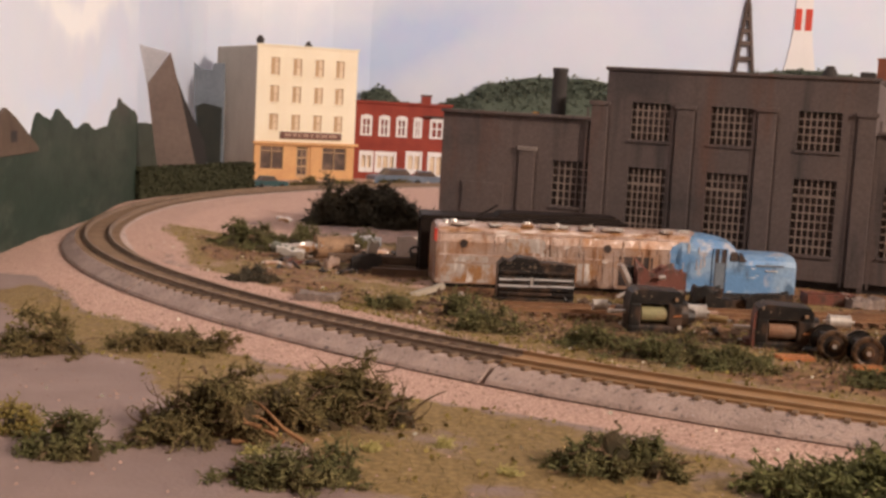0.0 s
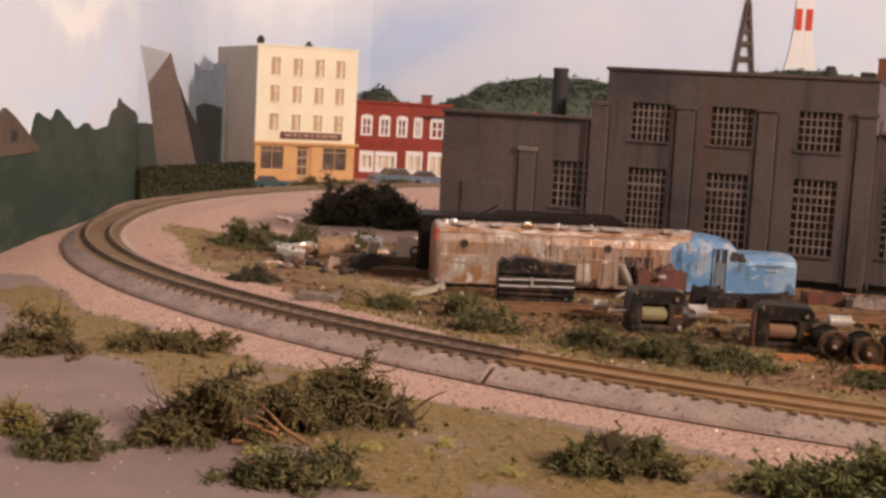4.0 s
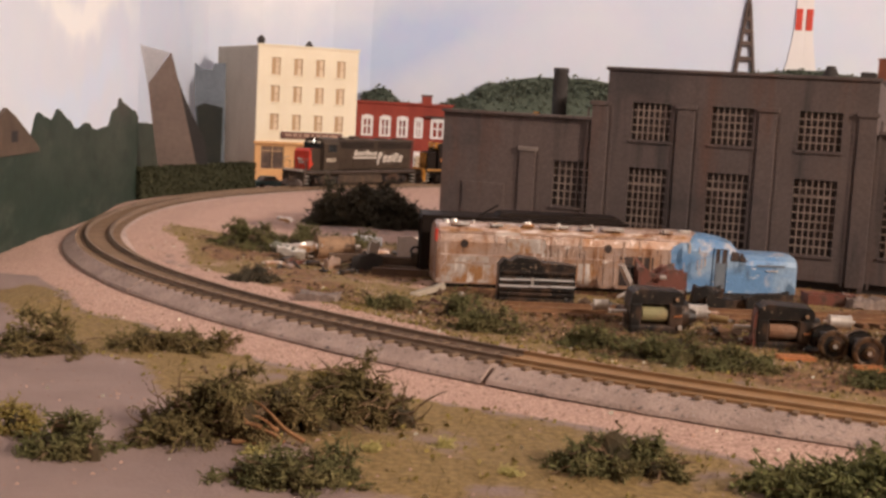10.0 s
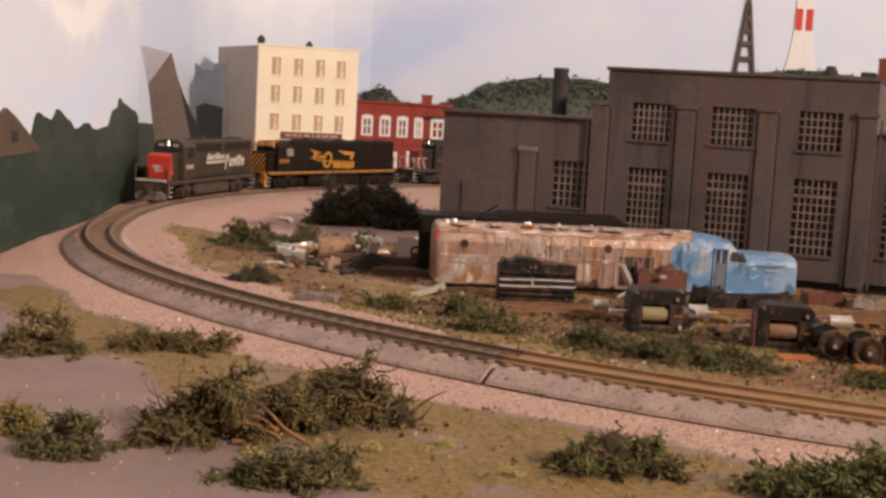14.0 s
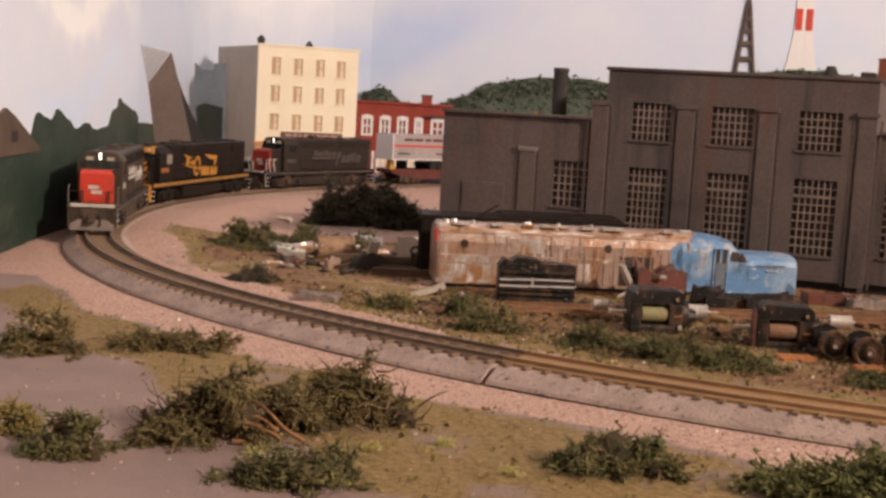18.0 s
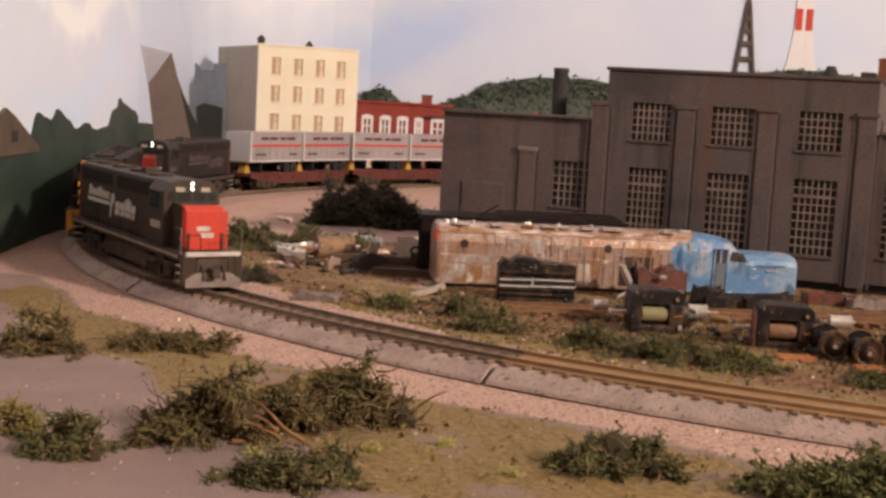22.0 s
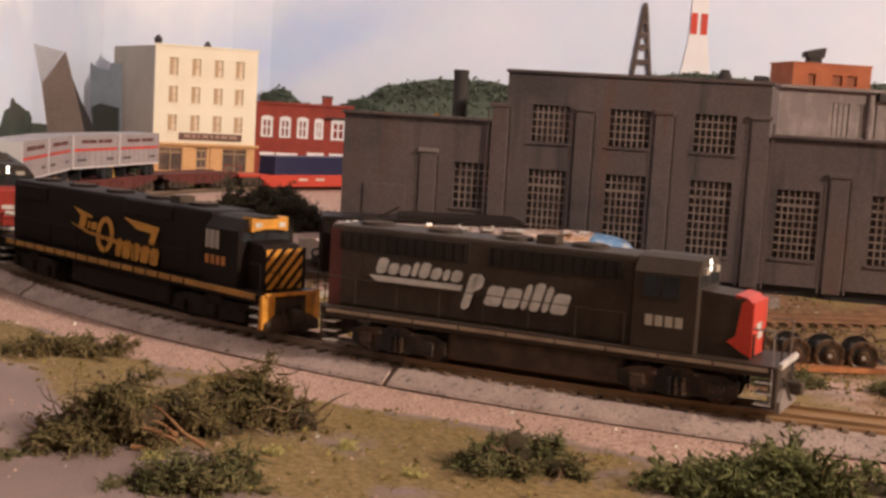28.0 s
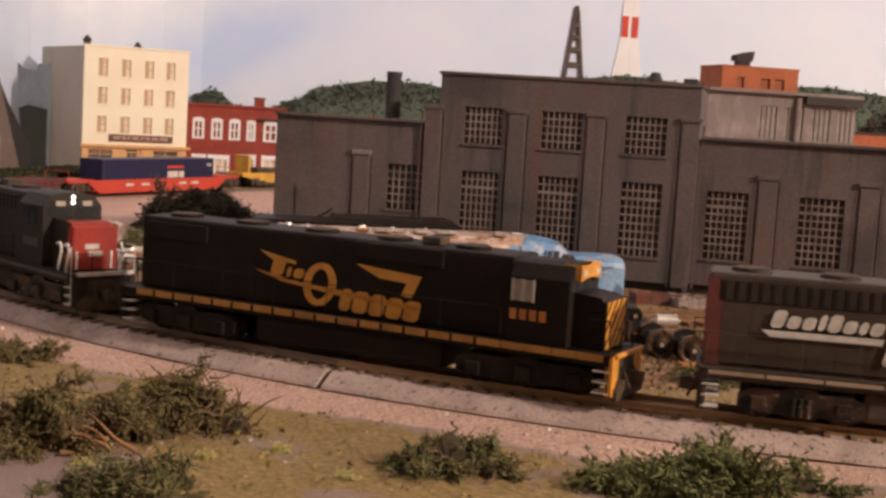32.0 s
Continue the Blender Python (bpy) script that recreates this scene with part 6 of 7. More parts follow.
M_COPPER = material("copper_strip", (0.80, 0.33, 0.14), 0.3, 0.4, second=(0.42, 0.16, 0.07), scale=60)
M_TANK = weathered("brown_rusted_drum", (0.25, 0.15, 0.085), [((0.36, 0.22, 0.13), (60, 60, 60), 0.46, 0.6), ((0.12, 0.07, 0.045), (140, 140, 140), 0.54, 0.64)], 0.6)
M_WINDING = material("brown_winding", (0.34, 0.19, 0.12), 0.4, 0.3, second=(0.45, 0.33, 0.26), scale=90)
M_MAGNET = material("motor_magnet", (0.30, 0.27, 0.14), 0.5, second=(0.36, 0.24, 0.14), scale=60)
M_REDOXIDE = weathered("red_oxide", (0.15, 0.05, 0.035), [((0.07, 0.04, 0.03), (120, 120, 120), 0.48, 0.62), ((0.46, 0.33, 0.28), (260, 260, 260), 0.62, 0.70)], 0.5, 0.0, 0.6)
M_PAPER = material("crumpled_pale_foil", (0.72, 0.58, 0.50), 0.5, 0.1, second=(0.48, 0.39, 0.33), scale=60)
M_TIMBER = material("old_timber", (0.10, 0.062, 0.042), 0.85, second=(0.15, 0.095, 0.06), scale=60)
M_ROCK = material("grey_stone", (0.20, 0.155, 0.135), 0.9, second=(0.26, 0.20, 0.17), scale=50, fine=0.3, bump=0.8)
M_LEADGREEN = material("grey_green_paint", (0.18, 0.18, 0.14), 0.6, second=(0.12, 0.11, 0.09), scale=60)
M_BLUECAR = material("dull_blue_car_paint", (0.13, 0.17, 0.23), 0.35, second=(0.16, 0.19, 0.24), scale=60, coat=0.3)
M_TURQ = material("turquoise_car_paint", (0.035, 0.085, 0.09), 0.35, scale=60, coat=0.3)


M_PATCH = weathered("pale_worn_metal", (0.52, 0.45, 0.41), [((0.38, 0.19, 0.08), (90, 90, 60), 0.46, 0.58), ((0.80, 0.74, 0.70), (200, 200, 40), 0.54, 0.62)], 0.35, 0.3, 0.4)


def scrap_loco():
    """Gutted streamlined diesel shell, rusted, with a blue cab end."""
    ob = thing("scrap_locomotive_shell", "rusted silver streamlined locomotive shell with faded blue cab", "locomotive",
               pose(-0.0033, 0.738, -0.0005, 0, 0, 7.9))
    sec = [(0, 3), (0, 27), (1.2, 31.5), (4, 34.8), (9, 36.6), (16, 37.2), (23, 36.6), (28, 34.8), (30.8, 31.5), (32, 27), (32, 3)]

    def loft(stations, mat, name, label, cap=True):
        bm = bmesh.new()
        rows = []
        for x, top, inset in stations:
            f = (top - 3) / 34.2
            rows.append([bm.verts.new(Vector((x, 16 + (y - 16) * (1 - inset), 3 + (z - 3) * f)) * MM) for y, z in sec])
        for a, b in zip(rows, rows[1:]):
            for i in range(len(sec) - 1):
                bm.faces.new((a[i], b[i], b[i + 1], a[i + 1]))
        if cap:
            bm.faces.new(rows[0])
            bm.faces.new(rows[-1][::-1])
        bmesh.ops.recalc_face_normals(bm, faces=bm.faces[:])
        return part(name, bm, mat, ob, label)
    loft([(0, 36.6, 0.03), (2, 37.2, 0), (60, 37.3, 0), (144, 37.1, 0)], M_RUSTY, "body_shell", "rust-streaked silver body")
    loft([(144.05, 37.1, 0), (152, 36.9, 0), (160, 36.4, 0), (170, 34.8, 0.0), (175.5, 33.0, 0.01), (182, 26.6, 0.02), (196, 26.6, 0.02), (209, 26.4, 0.02), (213.4, 26.1, 0.03), (215.0, 25.4, 0.05)],
         M_SHELLBLUE, "cab_shell", "faded blue cab and nose")
    bm = bmesh.new()
    for a, b in ((1, 70), (70.6, 127)):
        prism(bm, [(a, 31.9), (b, 31.9), (b, 33.2), (a, 33.2)], -0.1 + 1.1, 1.6)
    part("roof_strip", bm, M_RUSTROOF, ob)
    bm = bmesh.new()
    rows = []
    for x in np.linspace(1, 154, 60):
        rows.append([bm.verts.new(Vector((min(x, 150 + 6 * noise.noise((y * 0.9, 5, x * 0.01)) - (34 - z) * 2.2) + 0.001 * x, y - (0.25 if y < 16 else 0), z + 0.35 + 0.45 * noise.noise((x * 0.22, y * 0.5, 0)) - (0.2 if x > 144 else 0))) * MM) for y, z in sec[2:9]])
    for a, b in zip(rows, rows[1:]):
        for i in range(6):
            bm.faces.new((a[i], b[i], b[i + 1], a[i + 1]))
    part("roof_skin", bm, M_RUSTROOF, ob, "orange rusted roof skin")
    # solid dark discs and panels paint the shade inside the shell's openings
    for x in (15.5, 99.5):
        p = part("porthole", rod(bmesh.new(), (x, -0.25, 26), (x, 0.3, 26), 2.3, 2.3, 20), M_VOID, ob, "round porthole disc coloured as unlit opening")
        part("porthole_rim", rod(bmesh.new(), (x, -0.15, 26), (x, 0.2, 26), 2.9, 2.9, 20), M_RUSTY, p)
    for k in range(14):
        x = 64 + k * 5.6 + rng.uniform(-1, 1)
        if x < 143:
            part("rib", B(x, x + 1.1, -0.45, -0.02, 13 if 100 < x < 122 else 5, 24 + (k % 3), 0.1), M_RUSTY, ob)
    for x in (2, 28, 56, 84):
        part("panel_seam", B(x, x + 26, -0.35, -0.02, 19.2, 20.0), M_RUSTROOF, ob)
    for x, z0, z1 in ((5, 5, 19), (33.5, 22, 31), (60, 20, 31), (104, 3, 18)):
        part("panel_edge", B(x, x + 0.6, -0.4, -0.02, z0, z1), M_RUSTROOF, ob)
    part("end_strip", B(-1.1, -0.05, 0, 7, 27, 34), M_RED, ob, "red painted end strip")
    part("side_opening", B(107, 127, -0.3, 0.2, 5, 22), M_VOID, ob)
    for x0, z0, z1 in ((139, 9, 30), (141.5, 5, 25), (136, 20, 32)):
        part("blue_remnant", prism(bmesh.new(), [(x0, z0), (144.0, z0 - 2), (144.0, z1), (x0 + 2.4, z1 - 3), (x0 + 1.0, (z0 + z1) / 2)], -0.2, -0.02), M_SHELLBLUE, ob, "ragged remnant of blue paint")
    part("doorway", B(164.0, 171.6, -0.25, 0.1, 3.6, 28.6), M_VOID, ob, "doorway panel coloured as unlit gap round the cab door")
    dr = part("cab_door", B(164.8, 170.8, -0.6, -0.27, 4.2, 20.4, 0.2), M_CARDBLUE, ob, "dark blue cab door")
    part("door_post", B(166.8, 168.0, -0.7, -0.27, 20.5, 28.2), M_SHELLBLUE, ob)
    part("door_frame", B(163.0, 164.2, -0.8, 0.0, 3.6, 29.2, 0.2), M_SHELLBLUE, ob)
    part("door_frame", B(171.2, 172.2, -0.8, 0.0, 3.6, 29.2, 0.2), M_SHELLBLUE, ob)
    w = part("cab_window", prism(bmesh.new(), [(173.6, 22.0), (178.4, 21.8), (178.4, 27.0), (174.2, 27.4)], -0.4, 0.1), M_VOID, ob, "side window panel coloured as unlit interior")
    part("cab_window", prism(bmesh.new(), [(179.2, 21.8), (184.0, 21.6), (180.6, 26.6), (179.2, 27.0)], -0.3, 0.4), M_VOID, ob)
    for x0, x1, z0, z1 in ((3, 33, 4, 14.5), (6, 30, 15.4, 19.0), (72, 92, 4, 17), (40, 62, 22, 30)):
        part("patch_plate", B(x0, x1, -0.32, -0.02, z0, z1), M_PATCH, ob, "pale riveted patch plate")
    rs = random.Random(9)
    for k in range(34):
        x = rs.uniform(60, 143) if k < 26 else rs.uniform(145, 160)
        z = rs.uniform(14, 26)
        part("flaked_paint", B(x, x + rs.uniform(0.3, 0.9), -0.22, -0.02, z, z + rs.uniform(2.5, 9)), M_PATCH, ob, "pale vertical flake of paint")
    for k in range(16):
        x = rs.uniform(6, 150)
        part("roof_flake", B(x, x + rs.uniform(2, 9), rs.uniform(1.0, 6), rs.uniform(7, 12), 36.4, rs.uniform(37.4, 38.0), 0.2), M_PATCH if k % 3 else M_STEEL, ob, "bright peeling roof patch")
    part("nose_grab", B(196, 203, -0.5, 0.6, 16.4, 17.1), M_STEEL, ob)
    part("number_slot", B(190, 207, -0.2, 0.6, 19.0, 20.2), M_CARDBLUE, ob)
    for x, y, r in ((6, 10, 2.4), (11, 14, 2.8), (22, 12, 1.2), (52, 9, 2.0), (55, 16, 2.4), (72, 12, 1.6), (92, 13, 1.4)):
        part("roof_fitting", rod(bmesh.new(), (x, y, 35), (x, y, 38.6), r, r * 0.7, 12), M_STEEL, ob, "bright roof fitting")
    part("chassis", B(2, 120, 3, 29, 0.2, 2.9), M_DARK, ob, "black chassis remains")
    part("chassis", B(128, 196, 1, 29, 0.2, 3.2), M_DARK, ob)


def tender_body():
    ob = thing("scrap_tender", "black open scrap tender behind the blue shell", "rail car", pose(-0.0135, 0.776, -0.0005, 0, 0, 3.5))
    part("body", B(0, 124, 0, 34, 3, 36, 0.8), M_LOCOBLACK, ob)
    part("top_edge", B(0, 124, -0.8, 34.8, 36.1, 38.2, 0.5), M_LOCOBLACK, ob)
    part("top_plate", B(45, 122, 2, 32, 38.3, 41, 0.8, (3, 2)), M_LOCOBLACK, ob)
    part("end_ladder", B(-1.2, -0.05, 6, 9, 4, 36), M_LOCOBLACK, ob)
    part("coupler", B(-5, -0.05, 14, 18, 8, 13, 0.8), M_DIRTY, ob)
    bm = bmesh.new()
    handrail(bm, [(-4, 6, 12), (-5.5, 6, 16), (-3, 6, 18), (-0.2, 6, 17)], 0.7)
    part("hook", bm, M_DARK, ob)
    part("bent_bar", rod(bmesh.new(), (34, 6, 38), (46, 10, 45), 0.7, 0.7, 8), M_LOCOBLACK, ob)
    for x in (20, 100):
        part("truck_frame", B(x - 16, x + 16, 3, 31, 0.2, 2.9), M_DIRTY, ob)


def grille_block():
    ob = thing("radiator_block", "black louvred radiator block lying in the dirt", "machine part", pose(0.0310, 0.6985, -0.0005, 0, 0, 4) @ Matrix.Diagonal((0.87, 1, 1, 1)))
    part("body", B(0, 48, 0.8, 14, 0, 20.5, 0.6), M_BLACK, ob)
    for k in range(6):
        z = 1.2 + k * 2.9
        part("slat", B(0.6, 47.4, -0.8, 0.75, z, z + 1.5, 0.3), M_BLACK, ob)
    for z, cuts in ((12.4, ((0.4, 9), (9.8, 19.6), (22, 46.8))), (9.0, ((0.2, 18.5), (19.2, 31), (31.6, 47.4)))):
        for k, (x0, x1) in enumerate(cuts):
            part("bright_strip", B(x0, x1, -1.3, 0.74, z + 0.25 * (k - 1), z + 0.25 * (k - 1) + 0.85, 0.15), M_ALUEDGE, ob, "bright broken metal strip")
    part("centre_clip", B(20, 21.6, -1.6, -0.2, 10, 14), M_STEEL, ob)
    part("top_shell", prism(bmesh.new(), [(0.5, 20.6), (3, 23.4), (7, 22.2), (11, 24.6), (23, 24.0), (27, 22.2), (38, 21.8), (41, 19.6 + 2), (46, 21.0), (49, 20.6)], 0.2, 12), M_BLACK, ob)


def motor(x, y, turn, tone):
    """An open-frame electric motor with a flywheel at each end."""
    ob = thing("electric_motor", "black open-frame model motor with flywheels", "motor", pose(x, y, -0.0004, 0, 0, turn), group="scrapped motors")
    part("lower_yoke", B(-13, 13, -8, 8, 0, 4.2, 1.2), M_BLACK, ob)
    part("upper_yoke", prism(bmesh.new(), [(-13, 14.4), (13, 14.4), (13, 18.4), (11.4, 20.6), (-8.6, 21.4), (-12, 19.4)], -8, 8), M_BLACK, ob)
    part("end_plate", B(-13, -7.2, -8, 8, 3.6, 14.6, 0.8), M_BLACK, ob)
    part("end_plate", B(6.0, 13, -8, 8, 3.6, 14.6, 0.8), M_BLACK, ob)
    a = part("armature", rod(bmesh.new(), (-7.3, 0, 9.2), (6.2, 0, 9.2), 5.0, 5.0, 20), tone, ob, "wound armature")
    part("winding", rod(bmesh.new(), (-6.6, -3.2, 9.2), (5.6, -3.2, 9.2), 4.2, 4.2, 16), tone, a)
    part("shaft", rod(bmesh.new(), (-22, 0, 9), (22, 0, 9), 1.0, 1.0, 10), M_STEEL, ob)
    part("flywheel", rod(bmesh.new(), (13.2, 0, 9), (16.5, 0, 9), 7.0, 6.6, 22), M_BLACK, ob)
    part("worm_housing", rod(bmesh.new(), (16.6, 0, 8), (21, 0, 8), 4.4, 3.0, 12), M_BLACK, ob)
    part("brush_cap", rod(bmesh.new(), (9.5, -8.1, 17.0), (9.5, -9.4, 17.0), 0.9, 0.9, 10), M_TANK, ob, "copper brush cap")
    part("brush_spring", rod(bmesh.new(), (8.6, -8.3, 8.6), (12.4, -8.6, 9.2), 0.5, 0.5, 6), M_COPPER, ob)
    part("solder_lug", B(10.6, 12.6, -9.2, -8.1, 2.4, 4.4, 0.3), M_STEEL, ob)
    if tone is not M_MAGNET:
        part("side_plate", prism(bmesh.new(), [(-13.9, 0.2), (-13.1, 0.2), (-13.1, 18.6), (-14.0, 16.0), (-14.4, 9)], -8.4, 1.4), M_REDOXIDE, ob, "bent rusty side plate")
        part("base_plate", B(-14, 12, -9.0, -8.1, 0.1, 1.2, 0.2), M_RUSTY, ob)
    return ob


def drum(name, label, a, b, r, mat, category="machine part"):
    """A small cylinder lying between two places (m)."""
    va, vb = Vector(a), Vector(b)
    ob = thing(name, label, category, Matrix.Translation((va + vb) / 2))
    h = (vb - va) / MM / 2
    part("barrel", rod(bmesh.new(), -h, h, r, r, 20), mat, ob)
    d = h.normalized()
    for s in (-1, 1):
        part("collar", rod(bmesh.new(), h * s * 0.86, h * s * 1.04, r * 1.08, r * 1.08, 20), mat, ob)
    part("shaft", rod(bmesh.new(), -h * 1.5, h * 1.5, r * 0.22, r * 0.22, 8), M_STEEL, ob)
    return ob


def loose_wheels(x, y, turn, label):
    ob = thing("wheelset", label, "wheels", pose(x, y, 0.0, 0, 0, turn), group="loose wheelsets")
    for yy in (-8.2, 8.2):
        s = 1 if yy > 0 else -1
        w = part("wheel", rod(bmesh.new(), (0, yy - 1.3, 7.0), (0, yy + 1.3, 7.0), 6.5, 6.5, 28), M_BLACK, ob, "dark wheel with a bronze rim")
        bm = bmesh.new()
        rows = []
        for r, d in ((7.0, -0.6), (7.0, 1.0), (6.4, 1.7), (5.4, 1.7), (4.9, 1.35)):
            rows.append([bm.verts.new(Vector((math.cos(k * math.tau / 28) * r, yy + s * d, 7.0 + math.sin(k * math.tau / 28) * r)) * MM) for k in range(28)])
        for p, q in zip(rows, rows[1:]):
            for k in range(28):
                bm.faces.new((p[k], q[k], q[(k + 1) % 28], p[(k + 1) % 28]))
        bmesh.ops.recalc_face_normals(bm, faces=bm.faces[:])
        part("rim", bm, M_BRONZE, w, "shiny bronze wheel rim")
        part("hub", rod(bmesh.new(), (0, yy + s * 1.0, 7.0), (0, yy + s * 2.4, 7.0), 3.0, 2.4, 18), M_BRONZE, w)
    part("axle", rod(bmesh.new(), (0, -11.6, 7.0), (0, 11.6, 7.0), 1.0, 1.0, 10), M_STEEL, ob)
    part("gear_box", B(-4.4, 4.4, -4, 4, 1.6, 11.4, 1.0), M_DARK, ob)
    return ob


def slab(name, label, category, at, size, mat, rx=0, ry=0, rz=0, bevel=0.6, seed=0, bend=0.0):
    """An uneven block or sheet resting at a place; size in mm."""
    sx, sy, sz = size
    bm = bmesh.new()
    bmesh.ops.create_grid(bm, x_segments=7, y_segments=4, size=0.5)
    geom = bmesh.ops.extrude_face_region(bm, geom=bm.faces[:])
    for v in [g for g in geom["geom"] if isinstance(g, bmesh.types.BMVert)]:
        v.co.z += 1
    for v in bm.verts:
        n = noise.noise((v.co.x * 3 + seed, v.co.y * 3, v.co.z * 2 + seed))
        v.co = Vector((v.co.x * sx * (1 + 0.08 * n), v.co.y * sy * (1 + 0.08 * n), v.co.z * sz + bend * n * sz)) * MM
    bmesh.ops.recalc_face_normals(bm, faces=bm.faces[:])
    ob = part(name, bm, mat)
    ob.matrix_world = Matrix.Translation(at) @ pose(0, 0, 0, rx, ry, rz)
    return tagged(ob, label, category)


def siding():
    """Short rusty siding behind the motors."""
    ob = thing("siding_track", "rusty buried siding track through the scrap yard", "track", pose(0.035, 0.664, 0.0006, 0, 0, 7.5))
    rust = material("buried_rusty_track", (0.17, 0.085, 0.045), 0.8, second=(0.24, 0.125, 0.062), scale=70, bump=0.4)
    for y in (-8.75, 8.75):
        part("rail", prism(bmesh.new(), [(y - 1.1, 1.2), (y + 1.1, 1.2), (y + 0.5, 1.9), (y + 0.6, 3.5), (y - 0.6, 3.5), (y - 0.5, 1.9)], 0, 420, axis="x"), rust, ob)
    for k in range(48):
        part("tie", B(3 + k * 8.7, 6 + k * 8.7, -14.5, 14.5, -0.8, 1.15, 0.2), rust, ob)


def sedan(x, y, turn, paint, label, size=1.0):
    ob = thing("car", label, "car", pose(x, y, 0, 0, 0, turn) @ Matrix.Scale(size, 4), group="parked cars")
    part("body", prism(bmesh.new(), [(-29, 4), (29, 4), (30, 7), (29, 10.5), (14, 12), (-24, 12), (-29.5, 10.5), (-30, 7)], -10, 10), paint, ob)
    c = part("cabin", prism(bmesh.new(), [(-17, 12.05), (12, 12.05), (6, 17.5), (-12, 17.5)], -8.6, 8.6), M_SHOPGLASS, ob, "dark glazed cabin")
    part("roof", B(-12, 6, -8.8, 8.8, 17.55, 18.4, 0.3), paint, c)
    for sx in (-18, 18):
        for yy in (-9.2, 9.2):
            w = part("wheel", rod(bmesh.new(), (sx, yy - 1.2, 4), (sx, yy + 1.2, 4), 4, 4, 16), M_RUBBER, ob)
    part("bumper", B(29.8, 31.2, -9.5, 9.5, 5, 7), M_STEEL, ob)
    part("bumper", B(-31.2, -29.8, -9.5, 9.5, 5, 7), M_STEEL, ob)


scrap_loco()
tender_body()
grille_block()
motor(0.1040, 0.632, 4, M_MAGNET)
motor(0.1595, 0.602, -4, M_WINDING)
drum("flywheel_drum", "bright steel flywheel on a shaft", (0.0765, 0.645, 0.009), (0.0835, 0.6455, 0.009), 2.6, M_STEEL)
drum("flywheel_drum", "bright steel flywheel on a shaft", (0.1225, 0.640, 0.009), (0.1315, 0.640, 0.009), 3.6, M_STEEL)
drum("drive_coupling", "worn brass drive coupling", (0.1335, 0.639, 0.0065), (0.142, 0.637, 0.006), 1.9, M_BRASS)
drum("flywheel_drum", "bright steel flywheel on a shaft", (0.1885, 0.626, 0.010), (0.1985, 0.626, 0.010), 3.2, M_STEEL)
for k, (x, y) in enumerate(((0.1765, 0.583), (0.1880, 0.570), (0.2025, 0.568), (0.2175, 0.566), (0.2325, 0.564))):
    loose_wheels(x, y, -3 - k * 2, "loose bronze-rimmed wheelset on copper strips")
slab("copper_plate", "bent copper contact plate", "metal strip", (0.1580, 0.5700, 0.0008), (16, 9, 1.6), M_COPPER, 0, 0, 6, seed=2)
slab("copper_strip", "long copper bogie strip under loose wheels", "metal strip", (0.2120, 0.5545, 0.0004), (66, 7, 2.2), M_COPPER, 0, 0, 2, seed=3)
slab("engine_block", "red oxide engine block with bright fittings", "machine part", (0.1225, 0.727, 0.0), (28, 9, 18), M_REDOXIDE, 0, 0, 8, seed=4, bend=0.5)
for k, (x, y, z, r) in enumerate(((0.119, 0.7190, 0.0085, 1.5), (0.128, 0.7200, 0.0075, 2.0), (0.1335, 0.7205, 0.0065, 1.6), (0.1225, 0.7190, 0.015, 1.2))):
    drum("pipe_fitting", "small bright pipe fitting on scrap", (x - 0.0015, y, z), (x + 0.0015, y, z), r, M_STEEL)
slab("leaning_sheet", "silver sheet leaning on the shell", "metal sheet", (0.1105, 0.7285, 0.0006), (2.4, 9, 22), M_PATCH, 0, -28, 8, seed=5)
slab("leaning_sheet", "dark sheet leaning on the shell", "metal sheet", (0.114, 0.7330, 0.0006), (3.0, 10, 20), M_DARK, 0, -24, 8, seed=6)
slab("bright_bar", "bright steel bar in the dirt", "metal bar", (0.1035, 0.712, 0.0065), (14, 1.4, 1.4), M_STEEL, 0, -28, 5, seed=7)
slab("drawbar", "black drawbar lying below the cab", "machine part", (0.160, 0.714, 0.0), (30, 9, 6), M_BLACK, 0, 4, 6, seed=8, bend=0.3)
slab("bogie_frame", "black scrap bogie frame below the cab", "machine part", (0.180, 0.712, 0.0), (26, 9, 9), M_BLACK, 0, -5, 8, seed=51, bend=0.35)
slab("bogie_frame", "black scrap bogie frame below the cab", "machine part", (0.146, 0.716, 0.0), (16, 8, 11), M_BLACK, 0, 6, 2, seed=52, bend=0.35)
slab("scrap_lump", "rust-red scrap heap beside the hall", "scrap", (0.226, 0.752, 0.0), (30, 14, 6.5), M_REDOXIDE, 0, 0, 0, seed=9, bend=0.4)
slab("stone", "pale stone beside the hall", "stone", (0.243, 0.744, 0.0), (20, 14, 6), M_ROCK, 0, 0, 10, seed=10, bend=0.5)
siding()
# scrap heap inside the curve
drum("scrap_pipe", "short grey-green scrap pipe in the yard", (-0.108, 0.838, 0.006), (-0.094, 0.829, 0.004), 3.6, M_LEADGREEN, "pipe")
slab("foil_sheet", "bright crumpled metal sheet", "metal sheet", (-0.0965, 0.826, 0.003), (18, 6, 3), M_STEEL, 12, 8, 10, seed=11, bend=1.0)
slab("foil_sheet", "bright crumpled metal sheet", "metal sheet", (-0.0895, 0.834, 0.006), (26, 6, 3), M_PATCH, 14, -6, 6, seed=12, bend=1.2)
slab("foil_sheet", "small bright crumpled sheet", "metal sheet", (-0.046, 0.842, 0.004), (6, 5, 8), M_STEEL, 10, 10, 20, seed=13, bend=0.6)
drum("rusty_tank", "brown rusty drum lying on its side", (-0.0815, 0.838, 0.0075), (-0.0595, 0.846, 0.0075), 7.4, M_TANK, "tank")
